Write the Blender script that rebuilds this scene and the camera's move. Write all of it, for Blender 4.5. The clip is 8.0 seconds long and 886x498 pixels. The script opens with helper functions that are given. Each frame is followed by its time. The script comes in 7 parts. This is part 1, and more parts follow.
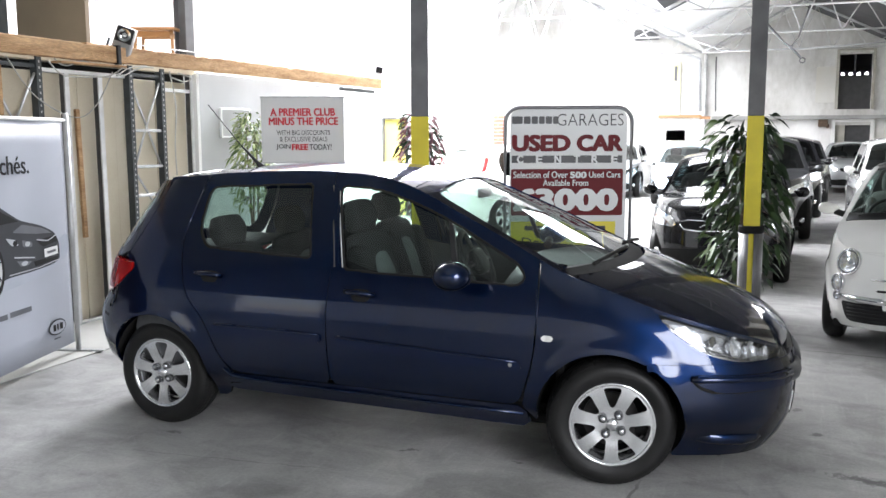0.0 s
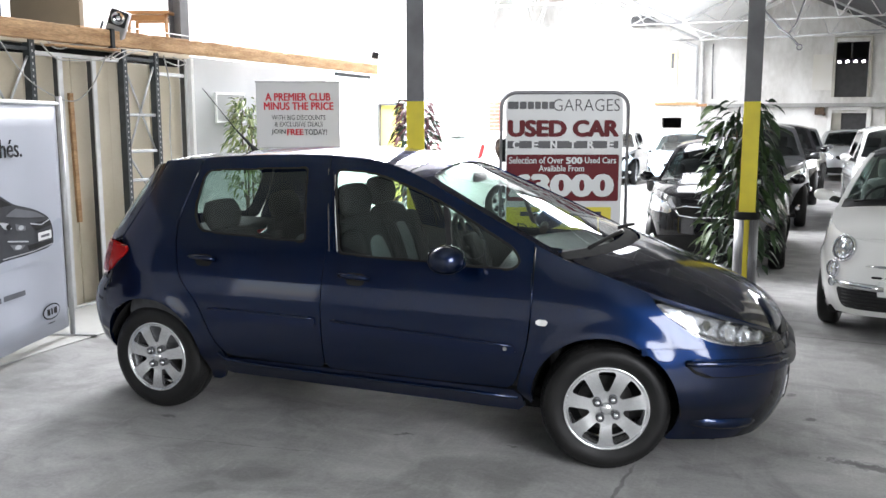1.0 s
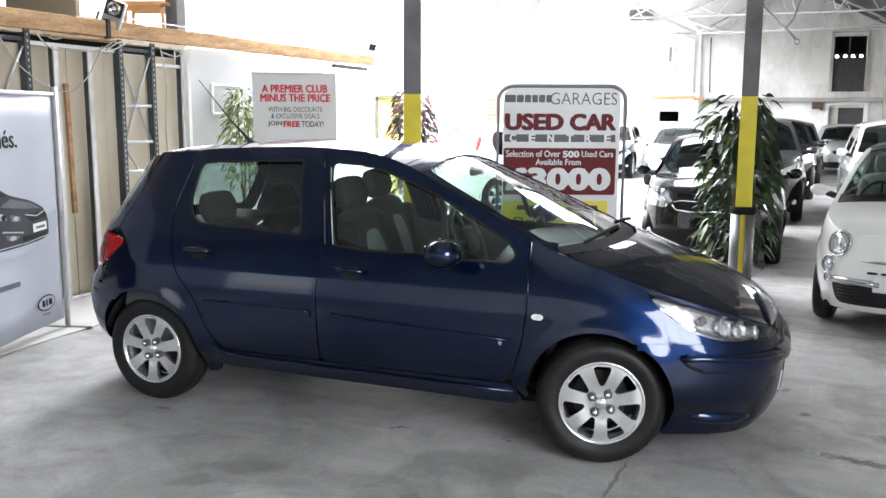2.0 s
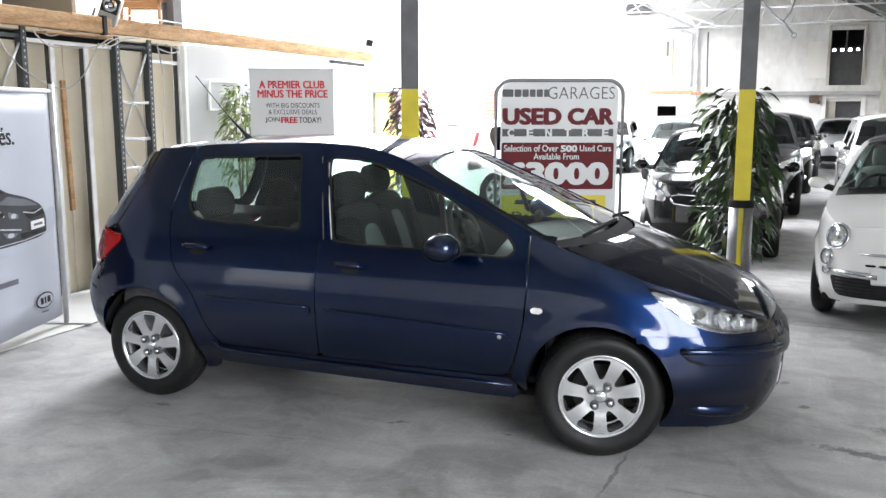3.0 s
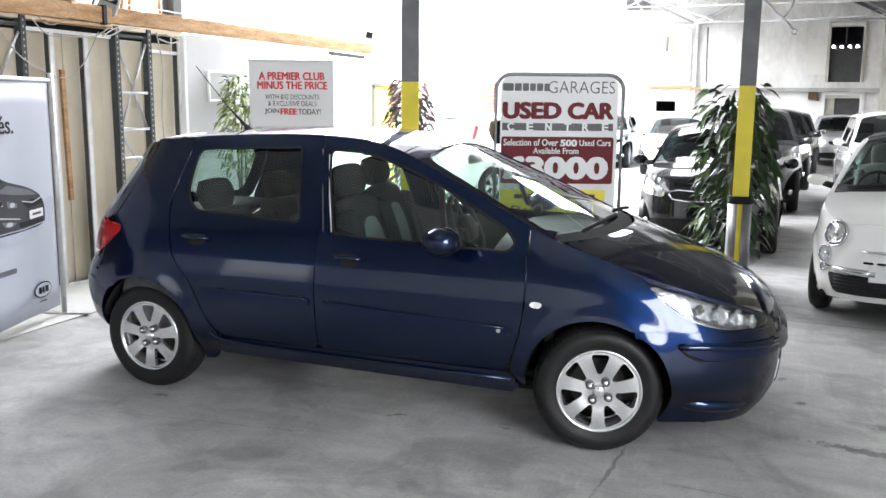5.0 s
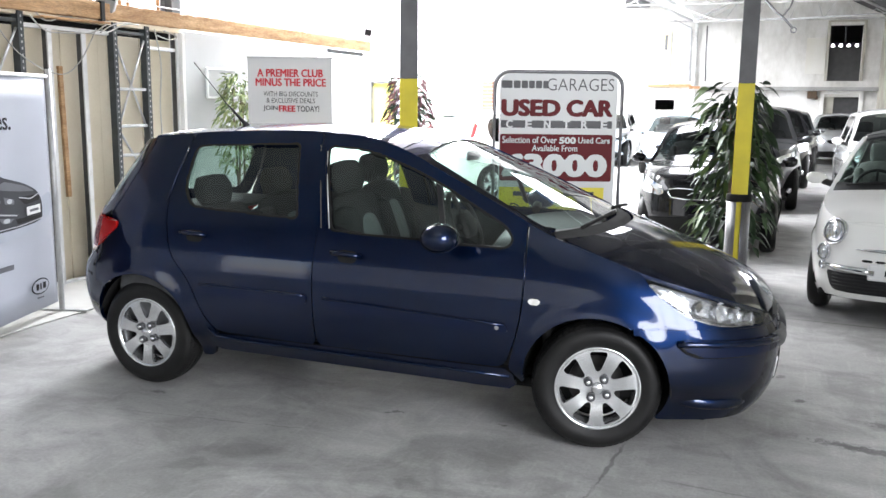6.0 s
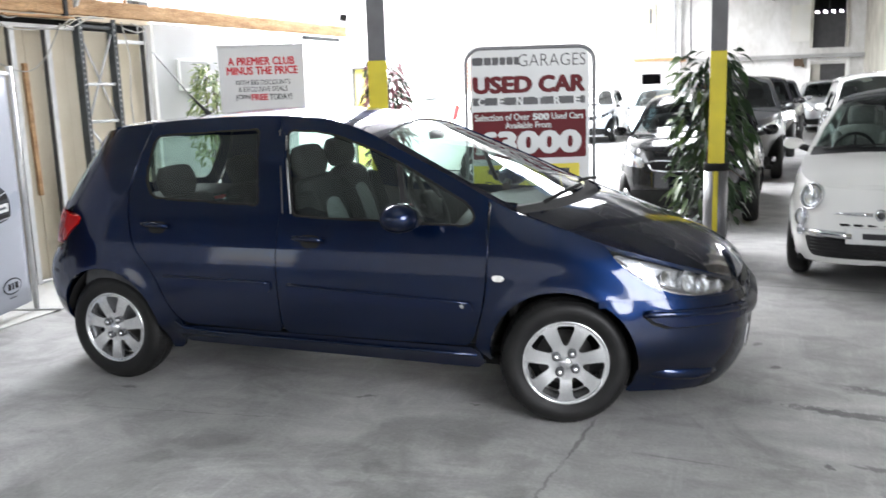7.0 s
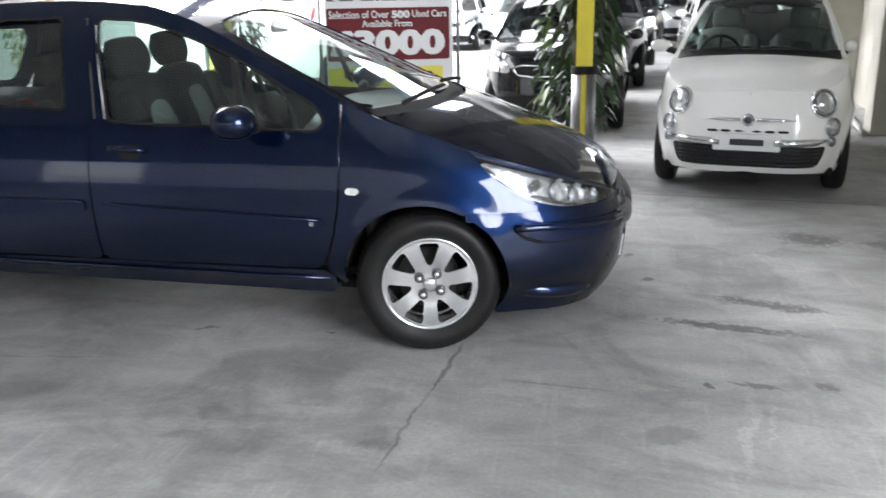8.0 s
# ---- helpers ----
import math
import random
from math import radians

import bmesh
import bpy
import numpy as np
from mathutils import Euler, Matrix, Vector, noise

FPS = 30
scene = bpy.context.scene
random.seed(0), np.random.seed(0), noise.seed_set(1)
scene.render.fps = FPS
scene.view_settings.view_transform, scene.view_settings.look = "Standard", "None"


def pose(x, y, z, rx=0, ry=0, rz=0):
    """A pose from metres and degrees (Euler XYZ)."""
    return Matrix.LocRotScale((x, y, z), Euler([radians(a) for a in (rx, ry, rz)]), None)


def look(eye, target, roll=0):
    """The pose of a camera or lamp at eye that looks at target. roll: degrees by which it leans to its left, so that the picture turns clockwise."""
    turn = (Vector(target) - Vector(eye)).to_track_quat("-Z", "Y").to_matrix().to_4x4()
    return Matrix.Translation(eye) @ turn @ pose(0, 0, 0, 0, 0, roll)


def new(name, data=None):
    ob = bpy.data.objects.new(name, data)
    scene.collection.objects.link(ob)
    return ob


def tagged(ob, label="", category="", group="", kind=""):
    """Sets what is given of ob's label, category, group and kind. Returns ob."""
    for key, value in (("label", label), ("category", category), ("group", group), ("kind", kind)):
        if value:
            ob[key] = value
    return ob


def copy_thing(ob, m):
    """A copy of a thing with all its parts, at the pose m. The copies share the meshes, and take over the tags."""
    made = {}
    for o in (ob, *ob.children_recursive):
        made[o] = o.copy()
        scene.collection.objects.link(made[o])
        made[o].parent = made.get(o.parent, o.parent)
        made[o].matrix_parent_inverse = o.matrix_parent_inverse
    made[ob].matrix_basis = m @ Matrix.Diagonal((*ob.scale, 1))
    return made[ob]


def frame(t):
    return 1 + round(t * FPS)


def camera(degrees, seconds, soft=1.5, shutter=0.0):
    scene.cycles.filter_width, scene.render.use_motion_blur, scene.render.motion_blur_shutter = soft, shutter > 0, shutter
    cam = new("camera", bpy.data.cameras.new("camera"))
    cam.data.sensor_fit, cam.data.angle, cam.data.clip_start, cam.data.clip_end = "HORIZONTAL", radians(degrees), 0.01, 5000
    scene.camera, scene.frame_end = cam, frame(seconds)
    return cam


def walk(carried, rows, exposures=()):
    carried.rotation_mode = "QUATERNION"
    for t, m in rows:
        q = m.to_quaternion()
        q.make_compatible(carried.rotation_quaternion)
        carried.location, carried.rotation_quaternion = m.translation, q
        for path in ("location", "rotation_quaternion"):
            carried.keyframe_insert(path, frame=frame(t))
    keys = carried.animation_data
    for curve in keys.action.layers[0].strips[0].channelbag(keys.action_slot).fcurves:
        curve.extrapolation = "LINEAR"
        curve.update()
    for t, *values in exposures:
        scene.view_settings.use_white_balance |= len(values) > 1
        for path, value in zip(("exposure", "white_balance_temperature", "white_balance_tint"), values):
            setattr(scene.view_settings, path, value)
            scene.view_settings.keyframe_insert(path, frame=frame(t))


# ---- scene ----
cam = camera(54, 8.0, 1.5, 0.3)
PATH = [
    (0, pose(2.052, -4.842, 1.687, 82.607, 0.181, 21.358)),
    (0.5, pose(2.054, -4.841, 1.682, 82.447, -0.008, 21.256)),
    (1, pose(2.054, -4.831, 1.667, 81.788, 0.014, 21.121)),
    (2.5, pose(2.054, -4.823, 1.676, 81.164, -0.407, 20.913)),
    (3, pose(2.051, -4.824, 1.665, 81.022, -0.014, 20.767)),
    (3.5, pose(2.046, -4.827, 1.666, 80.839, -0.538, 20.772)),
    (4, pose(2.056, -4.829, 1.671, 81.013, -0.166, 20.742)),
    (4.5, pose(2.043, -4.833, 1.669, 80.772, -0.405, 20.752)),
    (6, pose(2.038, -4.819, 1.656, 80.467, -0.696, 20.605)),
    (6.5, pose(2.072, -4.812, 1.648, 80.561, -0.013, 20.573)),
    (6.8, pose(2.118, -4.771, 1.653, 80.069, -0.078, 20.229)),
    (7, pose(2.182, -4.712, 1.617, 79.489, 1.75, 20.013)),
    (7.2, pose(2.211, -4.670, 1.636, 78.255, 2.716, 17.370)),
    (7.5, pose(2.169, -4.532, 1.567, 75.663, 1.424, 15.131)),
    (7.8, pose(2.101, -4.349, 1.494, 74.524, 0.532, 13.323)),
    (8, pose(2.096, -4.241, 1.508, 73.557, 0.901, 11.231)),
]
walk(cam, PATH, ((0, 0.54, 6430, 14), (1, 0.58, 6430, 14), (2.5, 0.77, 6430, 14), (6.5, 0.83, 6430, 14), (7.2, 0.82, 6430, 14), (8, 0.83, 6430, 14)))

# ---- world, light and exposure ----
world = bpy.data.worlds.new("sky")
scene.world = world
world.use_nodes = True
wn = world.node_tree.nodes
wn.clear()
sky = wn.new("ShaderNodeTexSky")
sky.sky_type = "NISHITA"
sky.sun_disc = False
sky.sun_elevation, sky.sun_rotation = radians(50), radians(160)
back = wn.new("ShaderNodeBackground")
back.inputs["Strength"].default_value = 0.12
wout = wn.new("ShaderNodeOutputWorld")
world.node_tree.links.new(sky.outputs[0], back.inputs[0])
world.node_tree.links.new(back.outputs[0], wout.inputs[0])
sun = new("sun", bpy.data.lights.new("sun", "SUN"))
sun.data.energy, sun.data.angle, sun.data.color = 1.0, radians(12), (1, 0.97, 0.92)
sun.matrix_basis = look((0, 0, 30), (-9, 14, 0))


def daylight(name, at, target, sx, sy, watts, color=(0.955, 0.985, 1.0)):
    """The sky's light in one opening of the building."""
    lamp = new(name, bpy.data.lights.new(name, "AREA"))
    lamp.data.shape, lamp.data.size, lamp.data.size_y = "RECTANGLE", sx, sy
    lamp.data.energy, lamp.data.color = watts, color
    lamp.matrix_basis = look(at, target)
    return lamp


# skylights assumed out of view over the long bay behind the display, and the wide windows of two walls
for k in range(5):
    # the first one is added to brighten the floor in front of the car
    daylight("assumed_skylight", (-3.6, 3.2 + 5.0 * k, 5.75), (-3.4, 3.2 + 5.0 * k, 0), 4.0, 3.2, (330, 2200, 1900, 1000, 600)[k])
daylight("assumed_skylight", (-8.2, 15.5, 5.9), (-8.2, 15.5, 0), 3.0, 12.0, 1300)
daylight("assumed_skylight", (0.4, 10.6, 4.85), (0.4, 10.2, 0), 1.4, 3.2, 130)
daylight("window_lamp", (5.12, -5.2, 2.22), (0.4, -5.5, 1.15), 3.8, 2.66, 385)
daylight("window_lamp", (5.12, 15.6, 2.1), (0.5, 15.2, 1.0), 6.0, 2.2, 350)
daylight("doorway_lamp", (-6.1, -9.95, 1.35), (-6.1, 0, 1.35), 1.7, 2.4, 11)

# ---- materials ----
def surface(name, color, color2=None, scale=6.0, rough=0.6, rough2=None, metal=0.0, bump=0.0, bump_scale=60.0, coat=0.0, spread=(0.35, 0.65), stretch=(1, 1, 1), fine=0.0, coord="Object", coat_rough=0.03, spec=0.5, flake=0.0):
    """A node material: two colours in broad patches, fine grain over them, uneven gloss and fine relief."""
    m = bpy.data.materials.new(name)
    m.use_nodes = True
    nt = m.node_tree
    b = nt.nodes["Principled BSDF"]
    lk = nt.links.new
    b.inputs["Roughness"].default_value = rough
    b.inputs["Metallic"].default_value = metal
    b.inputs["Coat Weight"].default_value = coat
    b.inputs["Coat Roughness"].default_value = coat_rough
    b.inputs["Coat IOR"].default_value = 1.47
    b.inputs["Specular IOR Level"].default_value = spec
    tc = nt.nodes.new("ShaderNodeTexCoord")
    mp = nt.nodes.new("ShaderNodeMapping")
    mp.inputs["Scale"].default_value = stretch
    lk(tc.outputs[coord], mp.inputs[0])
    col2 = color2 or tuple(c * 0.82 for c in color)
    n1 = nt.nodes.new("ShaderNodeTexNoise")
    n1.inputs["Scale"].default_value, n1.inputs["Detail"].default_value = scale, 5
    lk(mp.outputs[0], n1.inputs["Vector"])
    r1 = nt.nodes.new("ShaderNodeValToRGB")
    r1.color_ramp.elements[0].position, r1.color_ramp.elements[1].position = spread
    r1.color_ramp.elements[0].color, r1.color_ramp.elements[1].color = (*color, 1), (*col2, 1)
    lk(n1.outputs[0], r1.inputs[0])
    out = r1.outputs[0]
    n2 = nt.nodes.new("ShaderNodeTexNoise")
    n2.inputs["Scale"].default_value, n2.inputs["Detail"].default_value = bump_scale, 6
    lk(mp.outputs[0], n2.inputs["Vector"])
    if fine > 0:
        mx = nt.nodes.new("ShaderNodeMix")
        mx.data_type, mx.blend_type = "RGBA", "OVERLAY"
        mx.inputs[0].default_value = fine
        lk(out, mx.inputs[6])
        lk(n2.outputs[0], mx.inputs[7])
        out = mx.outputs[2]
    lk(out, b.inputs["Base Color"])
    if rough2 is not None:
        rr = nt.nodes.new("ShaderNodeMapRange")
        rr.inputs[3].default_value, rr.inputs[4].default_value = rough, rough2
        rr.inputs[1].default_value, rr.inputs[2].default_value = 0.35, 0.65
        lk(n1.outputs[0], rr.inputs[0])
        lk(rr.outputs[0], b.inputs["Roughness"])
    if bump > 0:
        bp = nt.nodes.new("ShaderNodeBump")
        bp.inputs["Strength"].default_value, bp.inputs["Distance"].default_value = bump, 0.01
        lk(n2.outputs[0], bp.inputs["Height"])
        lk(bp.outputs[0], b.inputs["Normal"])
    return m


def glass(name, tint=(0.85, 0.93, 0.9), rough=0.0):
    """Thin car or window glass: clear to look through, with the gloss of a real pane."""
    m = bpy.data.materials.new(name)
    m.use_nodes = True
    nt = m.node_tree
    nt.nodes.clear()
    lk = nt.links.new
    o = nt.nodes.new("ShaderNodeOutputMaterial")
    mix = nt.nodes.new("ShaderNodeMixShader")
    tr = nt.nodes.new("ShaderNodeBsdfTransparent")
    tr.inputs[0].default_value = (*tint, 1)
    gl = nt.nodes.new("ShaderNodeBsdfGlossy")
    gl.inputs["Roughness"].default_value = rough
    lw = nt.nodes.new("ShaderNodeLayerWeight")
    lw.inputs["Blend"].default_value = 0.5
    pw = nt.nodes.new("ShaderNodeMath")
    pw.operation = "POWER"
    lk(lw.outputs["Facing"], pw.inputs[0])
    pw.inputs[1].default_value = 4.5
    ma = nt.nodes.new("ShaderNodeMath")
    ma.operation = "MULTIPLY_ADD"
    lk(pw.outputs[0], ma.inputs[0])
    ma.inputs[1].default_value, ma.inputs[2].default_value = 0.88, 0.115
    lk(ma.outputs[0], mix.inputs[0])
    lk(tr.outputs[0], mix.inputs[1])
    lk(gl.outputs[0], mix.inputs[2])
    lk(mix.outputs[0], o.inputs[0])
    return m


def glow(name, color, strength):
    m = bpy.data.materials.new(name)
    m.use_nodes = True
    b = m.node_tree.nodes["Principled BSDF"]
    b.inputs["Base Color"].default_value = (*color, 1)
    b.inputs["Emission Color"].default_value = (*color, 1)
    b.inputs["Emission Strength"].default_value = strength
    return m


def concrete(name, stains, specks, cracks):
    """Worn concrete: broad cloudy patches, trowel streaks, fine grain, and a few stains and cracks with a shape of their own."""
    m = bpy.data.materials.new(name)
    m.use_nodes = True
    nt = m.node_tree
    lk = nt.links.new
    b = nt.nodes["Principled BSDF"]
    tc = nt.nodes.new("ShaderNodeTexCoord")

    def noise_at(scale, detail=6, stretch=(1, 1, 1), turn=0.0, rough=0.55, distort=0.0):
        mp = nt.nodes.new("ShaderNodeMapping")
        mp.inputs["Scale"].default_value = stretch
        mp.inputs["Rotation"].default_value = (0, 0, turn)
        lk(tc.outputs["Object"], mp.inputs[0])
        n = nt.nodes.new("ShaderNodeTexNoise")
        n.inputs["Scale"].default_value, n.inputs["Detail"].default_value, n.inputs["Roughness"].default_value = scale, detail, rough
        n.inputs["Distortion"].default_value = distort
        lk(mp.outputs[0], n.inputs["Vector"])
        return n

    def ramp(sock, a, b_, c0, c1):
        r = nt.nodes.new("ShaderNodeMapRange")
        r.inputs[1].default_value, r.inputs[2].default_value, r.inputs[3].default_value, r.inputs[4].default_value = a, b_, c0, c1
        lk(sock, r.inputs[0])
        return r.outputs[0]

    def math_(op, p, q):
        n = nt.nodes.new("ShaderNodeMath")
        n.operation = op
        for i, v in enumerate((p, q)):
            if isinstance(v, (int, float)):
                n.inputs[i].default_value = v
            else:
                lk(v, n.inputs[i])
        return n.outputs[0]

    broad = ramp(noise_at(0.55, 4, distort=0.4).outputs[0], 0.3, 0.7, 0.72, 1.18)
    mid = ramp(noise_at(2.3, 8, (1, 1.6, 1), 0.4, 0.65, 0.8).outputs[0], 0.32, 0.68, 0.74, 1.18)
    blot = ramp(noise_at(1.25, 5, (1, 1, 1), 0.9, 0.6, 1.2).outputs[0], 0.52, 0.64, 1.0, 0.74)
    streak = ramp(noise_at(3.0, 6, (9, 0.8, 1), 0.25, 0.6).outputs[0], 0.56, 0.72, 1.0, 1.16)
    grain = ramp(noise_at(55, 6, rough=0.7).outputs[0], 0.3, 0.7, 0.86, 1.13)
    v = math_("MULTIPLY", math_("MULTIPLY", math_("MULTIPLY", broad, mid), math_("MULTIPLY", blot, streak)), grain)
    scratch = ramp(noise_at(5.0, 5, (1.2, 16, 1), 0.9, 0.7).outputs[0], 0.60, 0.74, 1.0, 1.22)
    where = ramp(noise_at(0.9, 3, turn=2.0).outputs[0], 0.50, 0.62, 0.0, 1.0)
    v = math_("MULTIPLY", v, math_("ADD", 1.0, math_("MULTIPLY", math_("SUBTRACT", scratch, 1.0), where)))
    scuff = ramp(noise_at(4.0, 6, (14, 1.0, 1), -0.5, 0.7).outputs[0], 0.60, 0.76, 1.0, 1.2)
    where = ramp(noise_at(1.1, 3, turn=0.7, distort=0.5).outputs[0], 0.54, 0.64, 0.0, 1.0)
    v = math_("MULTIPLY", v, math_("ADD", 1.0, math_("MULTIPLY", math_("SUBTRACT", scuff, 1.0), where)))
    wob = noise_at(7, 5, rough=0.7)
    speck = noise_at(26, 6, rough=0.75)
    speck = speck.outputs[0]

    def spot(x, y, rx, ry, turn, wobble):
        """How far a place lies from the middle of an uneven patch."""
        mp = nt.nodes.new("ShaderNodeMapping")
        mp.vector_type = "TEXTURE"
        mp.inputs["Location"].default_value, mp.inputs["Rotation"].default_value, mp.inputs["Scale"].default_value = (x, y, 0), (0, 0, turn), (rx, ry, 1)
        add = nt.nodes.new("ShaderNodeVectorMath")
        add.operation = "MULTIPLY_ADD"
        lk(wob.outputs["Color"], add.inputs[0])
        add.inputs[1].default_value = (wobble, wobble, 0)
        add.inputs[2].default_value = (-wobble / 2, -wobble / 2, 0)
        ad2 = nt.nodes.new("ShaderNodeVectorMath")
        lk(tc.outputs["Object"], ad2.inputs[0])
        lk(add.outputs[0], ad2.inputs[1])
        lk(ad2.outputs[0], mp.inputs[0])
        ln = nt.nodes.new("ShaderNodeVectorMath")
        ln.operation = "LENGTH"
        sep = nt.nodes.new("ShaderNodeVectorMath")
        sep.operation = "MULTIPLY"
        sep.inputs[1].default_value = (1, 1, 0)
        lk(mp.outputs[0], sep.inputs[0])
        lk(sep.outputs[0], ln.inputs[0])
        return ln.outputs["Value"]

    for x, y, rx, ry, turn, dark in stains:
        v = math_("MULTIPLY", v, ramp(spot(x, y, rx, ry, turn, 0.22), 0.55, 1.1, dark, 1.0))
    # broken, speckled oil marks
    for x, y, rx, ry, turn, dark in specks:
        near = ramp(spot(x, y, rx, ry, turn, 0.16), 0.45, 1.2, 1.0, 0.0)
        bits = ramp(math_("ADD", speck, math_("MULTIPLY", near, 0.22)), 0.60, 0.66, 0.0, 1.0)
        v = math_("MULTIPLY", v, math_("SUBTRACT", 1.0, math_("MULTIPLY", math_("MULTIPLY", near, bits), 1.0 - dark)))
    # thin cracks and joints
    for x, y, half, turn, width, wobble, dark in cracks:
        v = math_("MULTIPLY", v, ramp(spot(x, y, half, width, turn, wobble), 0.6, 1.05, dark, 1.0))
    col = nt.nodes.new("ShaderNodeCombineColor")
    for k, c in enumerate((0.335, 0.332, 0.325)):
        lk(math_("MULTIPLY", v, c), col.inputs[k])
    lk(col.outputs[0], b.inputs["Base Color"])
    lk(ramp(noise_at(1.7, 6).outputs[0], 0.3, 0.7, 0.42, 0.68), b.inputs["Roughness"])
    bp = nt.nodes.new("ShaderNodeBump")
    bp.inputs["Strength"].default_value, bp.inputs["Distance"].default_value = 0.15, 0.01
    lk(noise_at(40, 8, rough=0.7).outputs[0], bp.inputs["Height"])
    lk(bp.outputs[0], b.inputs["Normal"])
    return m


STAINS_AND_DIM = [(2.60, -1.30, 0.02, 0.34, -0.15, 1.24), (2.68, -1.24, 0.014, 0.26, -0.2, 1.18), (2.28, 0.36, 0.035, 0.03, 0, 0.42), (2.19, 0.80, 0.025, 0.03, 0, 0.5), (2.50, -0.97, 0.025, 0.03, 0, 0.4), (2.30, -1.40, 0.13, 0.07, 0.2, 0.70), (1.29, -1.58, 0.12, 0.09, 0.2, 0.72), (0.66, -1.39, 0.26, 0.13, -0.4, 0.80), (0.81, -1.68, 0.22, 0.12, 0.4, 0.82), (0.224, -0.69, 0.035, 0.02, 0.4, 0.42), (0.825, -0.647, 0.025, 0.015, 0, 0.45), (1.11, -1.30, 0.20, 0.11, 0.3, 0.82), (-0.27, -1.5, 0.4, 0.2, 0.6, 0.82), (-1.16, -0.90, 0.05, 0.03, 0.4, 0.5)]
# stains whose tone also carries the weaker light on the left floor
STAINS_AND_DIM += [(-0.27, -1.46, 0.26, 0.09, 0.3, 0.74), (-0.38, -1.67, 0.10, 0.07, 0.3, 0.74), (-0.07, -1.87, 0.24, 0.13, 0.3, 0.76), (0.41, -1.94, 0.10, 0.12, 0.3, 0.74), (0.25, -2.16, 0.09, 0.06, 0.3, 0.74), (0.66, -1.49, 0.07, 0.09, 0.3, 0.74), (0.63, -1.65, 0.10, 0.06, 0.3, 0.74), (0.78, -1.81, 0.20, 0.17, 0.3, 0.78), (0.23, -1.47, 0.42, 0.22, 0.3, 0.86), (1.28, -1.63, 0.10, 0.05, 0.3, 0.76), (-0.03, -2.20, 0.25, 0.16, 0.3, 0.80), (2.35, -1.06, 0.17, 0.08, 0.3, 0.80), (0.83, -1.14, 0.30, 0.12, 0.3, 0.86), (1.28, -1.26, 0.09, 0.07, 0.3, 0.80), (-0.48, -2.03, 0.40, 0.30, 0.3, 0.82)]
SPECKS = [(3.30, 1.30, 0.26, 0.20, -0.5, 0.45), (3.75, 1.22, 0.22, 0.12, -0.3, 0.5), (2.88, 0.04, 0.36, 0.075, -0.26, 0.42), (2.62, -0.30, 0.42, 0.055, -0.17, 0.38), (2.68, -0.93, 0.11, 0.04, -0.15, 0.5), (2.95, -0.90, 0.06, 0.05, 0.0, 0.6)]
CRACKS = [(1.435, -0.95, 0.32, 1.50, 0.011, 0.07, 0.50), (1.385, -1.50, 0.34, 1.50, 0.009, 0.08, 0.62), (3.2, 2.37, 1.35, -0.085, 0.014, 0.03, 0.42), (1.9, -1.05, 0.25, -0.1, 0.007, 0.06, 0.7), (-0.6, -1.15, 0.7, 0.12, 0.008, 0.08, 0.75)]
M_FLOOR = concrete("worn concrete", STAINS_AND_DIM, SPECKS, CRACKS)
M_WHITE = surface("white wall paint", (0.82, 0.82, 0.81), (0.74, 0.74, 0.72), 1.2, 0.7, bump=0.08, bump_scale=40)
M_GREYWALL = surface("grey white plasterboard", (0.43, 0.44, 0.45), (0.36, 0.37, 0.375), 1.0, 0.75, bump=0.05)
M_CREAM = surface("old cream wall paint", (0.47, 0.455, 0.40), (0.34, 0.325, 0.275), 1.6, 0.7, bump=0.2, bump_scale=25)
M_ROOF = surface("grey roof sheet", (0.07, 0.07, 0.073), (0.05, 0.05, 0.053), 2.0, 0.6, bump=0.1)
# unseen front sheets, paler to fill the hall and veil the car glass
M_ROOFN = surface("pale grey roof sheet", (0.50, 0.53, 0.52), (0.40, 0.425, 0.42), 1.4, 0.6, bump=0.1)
M_TRUSS = surface("grey truss paint", (0.50, 0.51, 0.52), (0.36, 0.36, 0.37), 4, 0.5, bump=0.05)
M_OLDWHITE = surface("stained white wall paint", (0.80, 0.80, 0.79), (0.50, 0.49, 0.465), 0.45, 0.75, bump=0.15, bump_scale=9, spread=(0.36, 0.66), stretch=(1, 1, 0.5), fine=0.3)
M_TRUSSW = surface("pale truss paint", (0.62, 0.62, 0.62), (0.44, 0.44, 0.44), 4, 0.5)
M_STEEL = surface("grey column paint", (0.13, 0.13, 0.135), (0.09, 0.09, 0.095), 5, 0.45, bump=0.06)
M_YELLOW = surface("yellow column paint", (0.72, 0.60, 0.02), (0.60, 0.50, 0.02), 5, 0.4, bump=0.06)
M_SLEEVE = surface("brushed steel sleeve", (0.24, 0.24, 0.25), (0.15, 0.15, 0.155), 8, 0.42, metal=0.8, stretch=(30, 30, 1))
M_BLACK = surface("black plastic", (0.012, 0.012, 0.013), (0.018, 0.018, 0.019), 12, 0.42, spec=0.3, bump=0.05, bump_scale=200)
M_RUBBER = surface("black tyre rubber", (0.0065, 0.0065, 0.0065), (0.011, 0.0108, 0.0105), 9, 0.42, 0.58, spec=0.25, bump=0.12, bump_scale=120)
M_DARK = surface("dark cavity", (0.010, 0.010, 0.010), (0.014, 0.014, 0.014), 12, 0.8, spec=0.15)
M_BLUE = surface("dark blue metallic paint", (0.0024, 0.0115, 0.046), (0.0021, 0.0100, 0.040), 3, 0.33, metal=0.92, coat=1.0, coat_rough=0.05, bump=0.012, bump_scale=900)
M_BLUEPL = surface("blue bumper moulding", (0.003, 0.011, 0.046), (0.0026, 0.0095, 0.040), 3, 0.28, metal=0.7, coat=0.8, coat_rough=0.06)
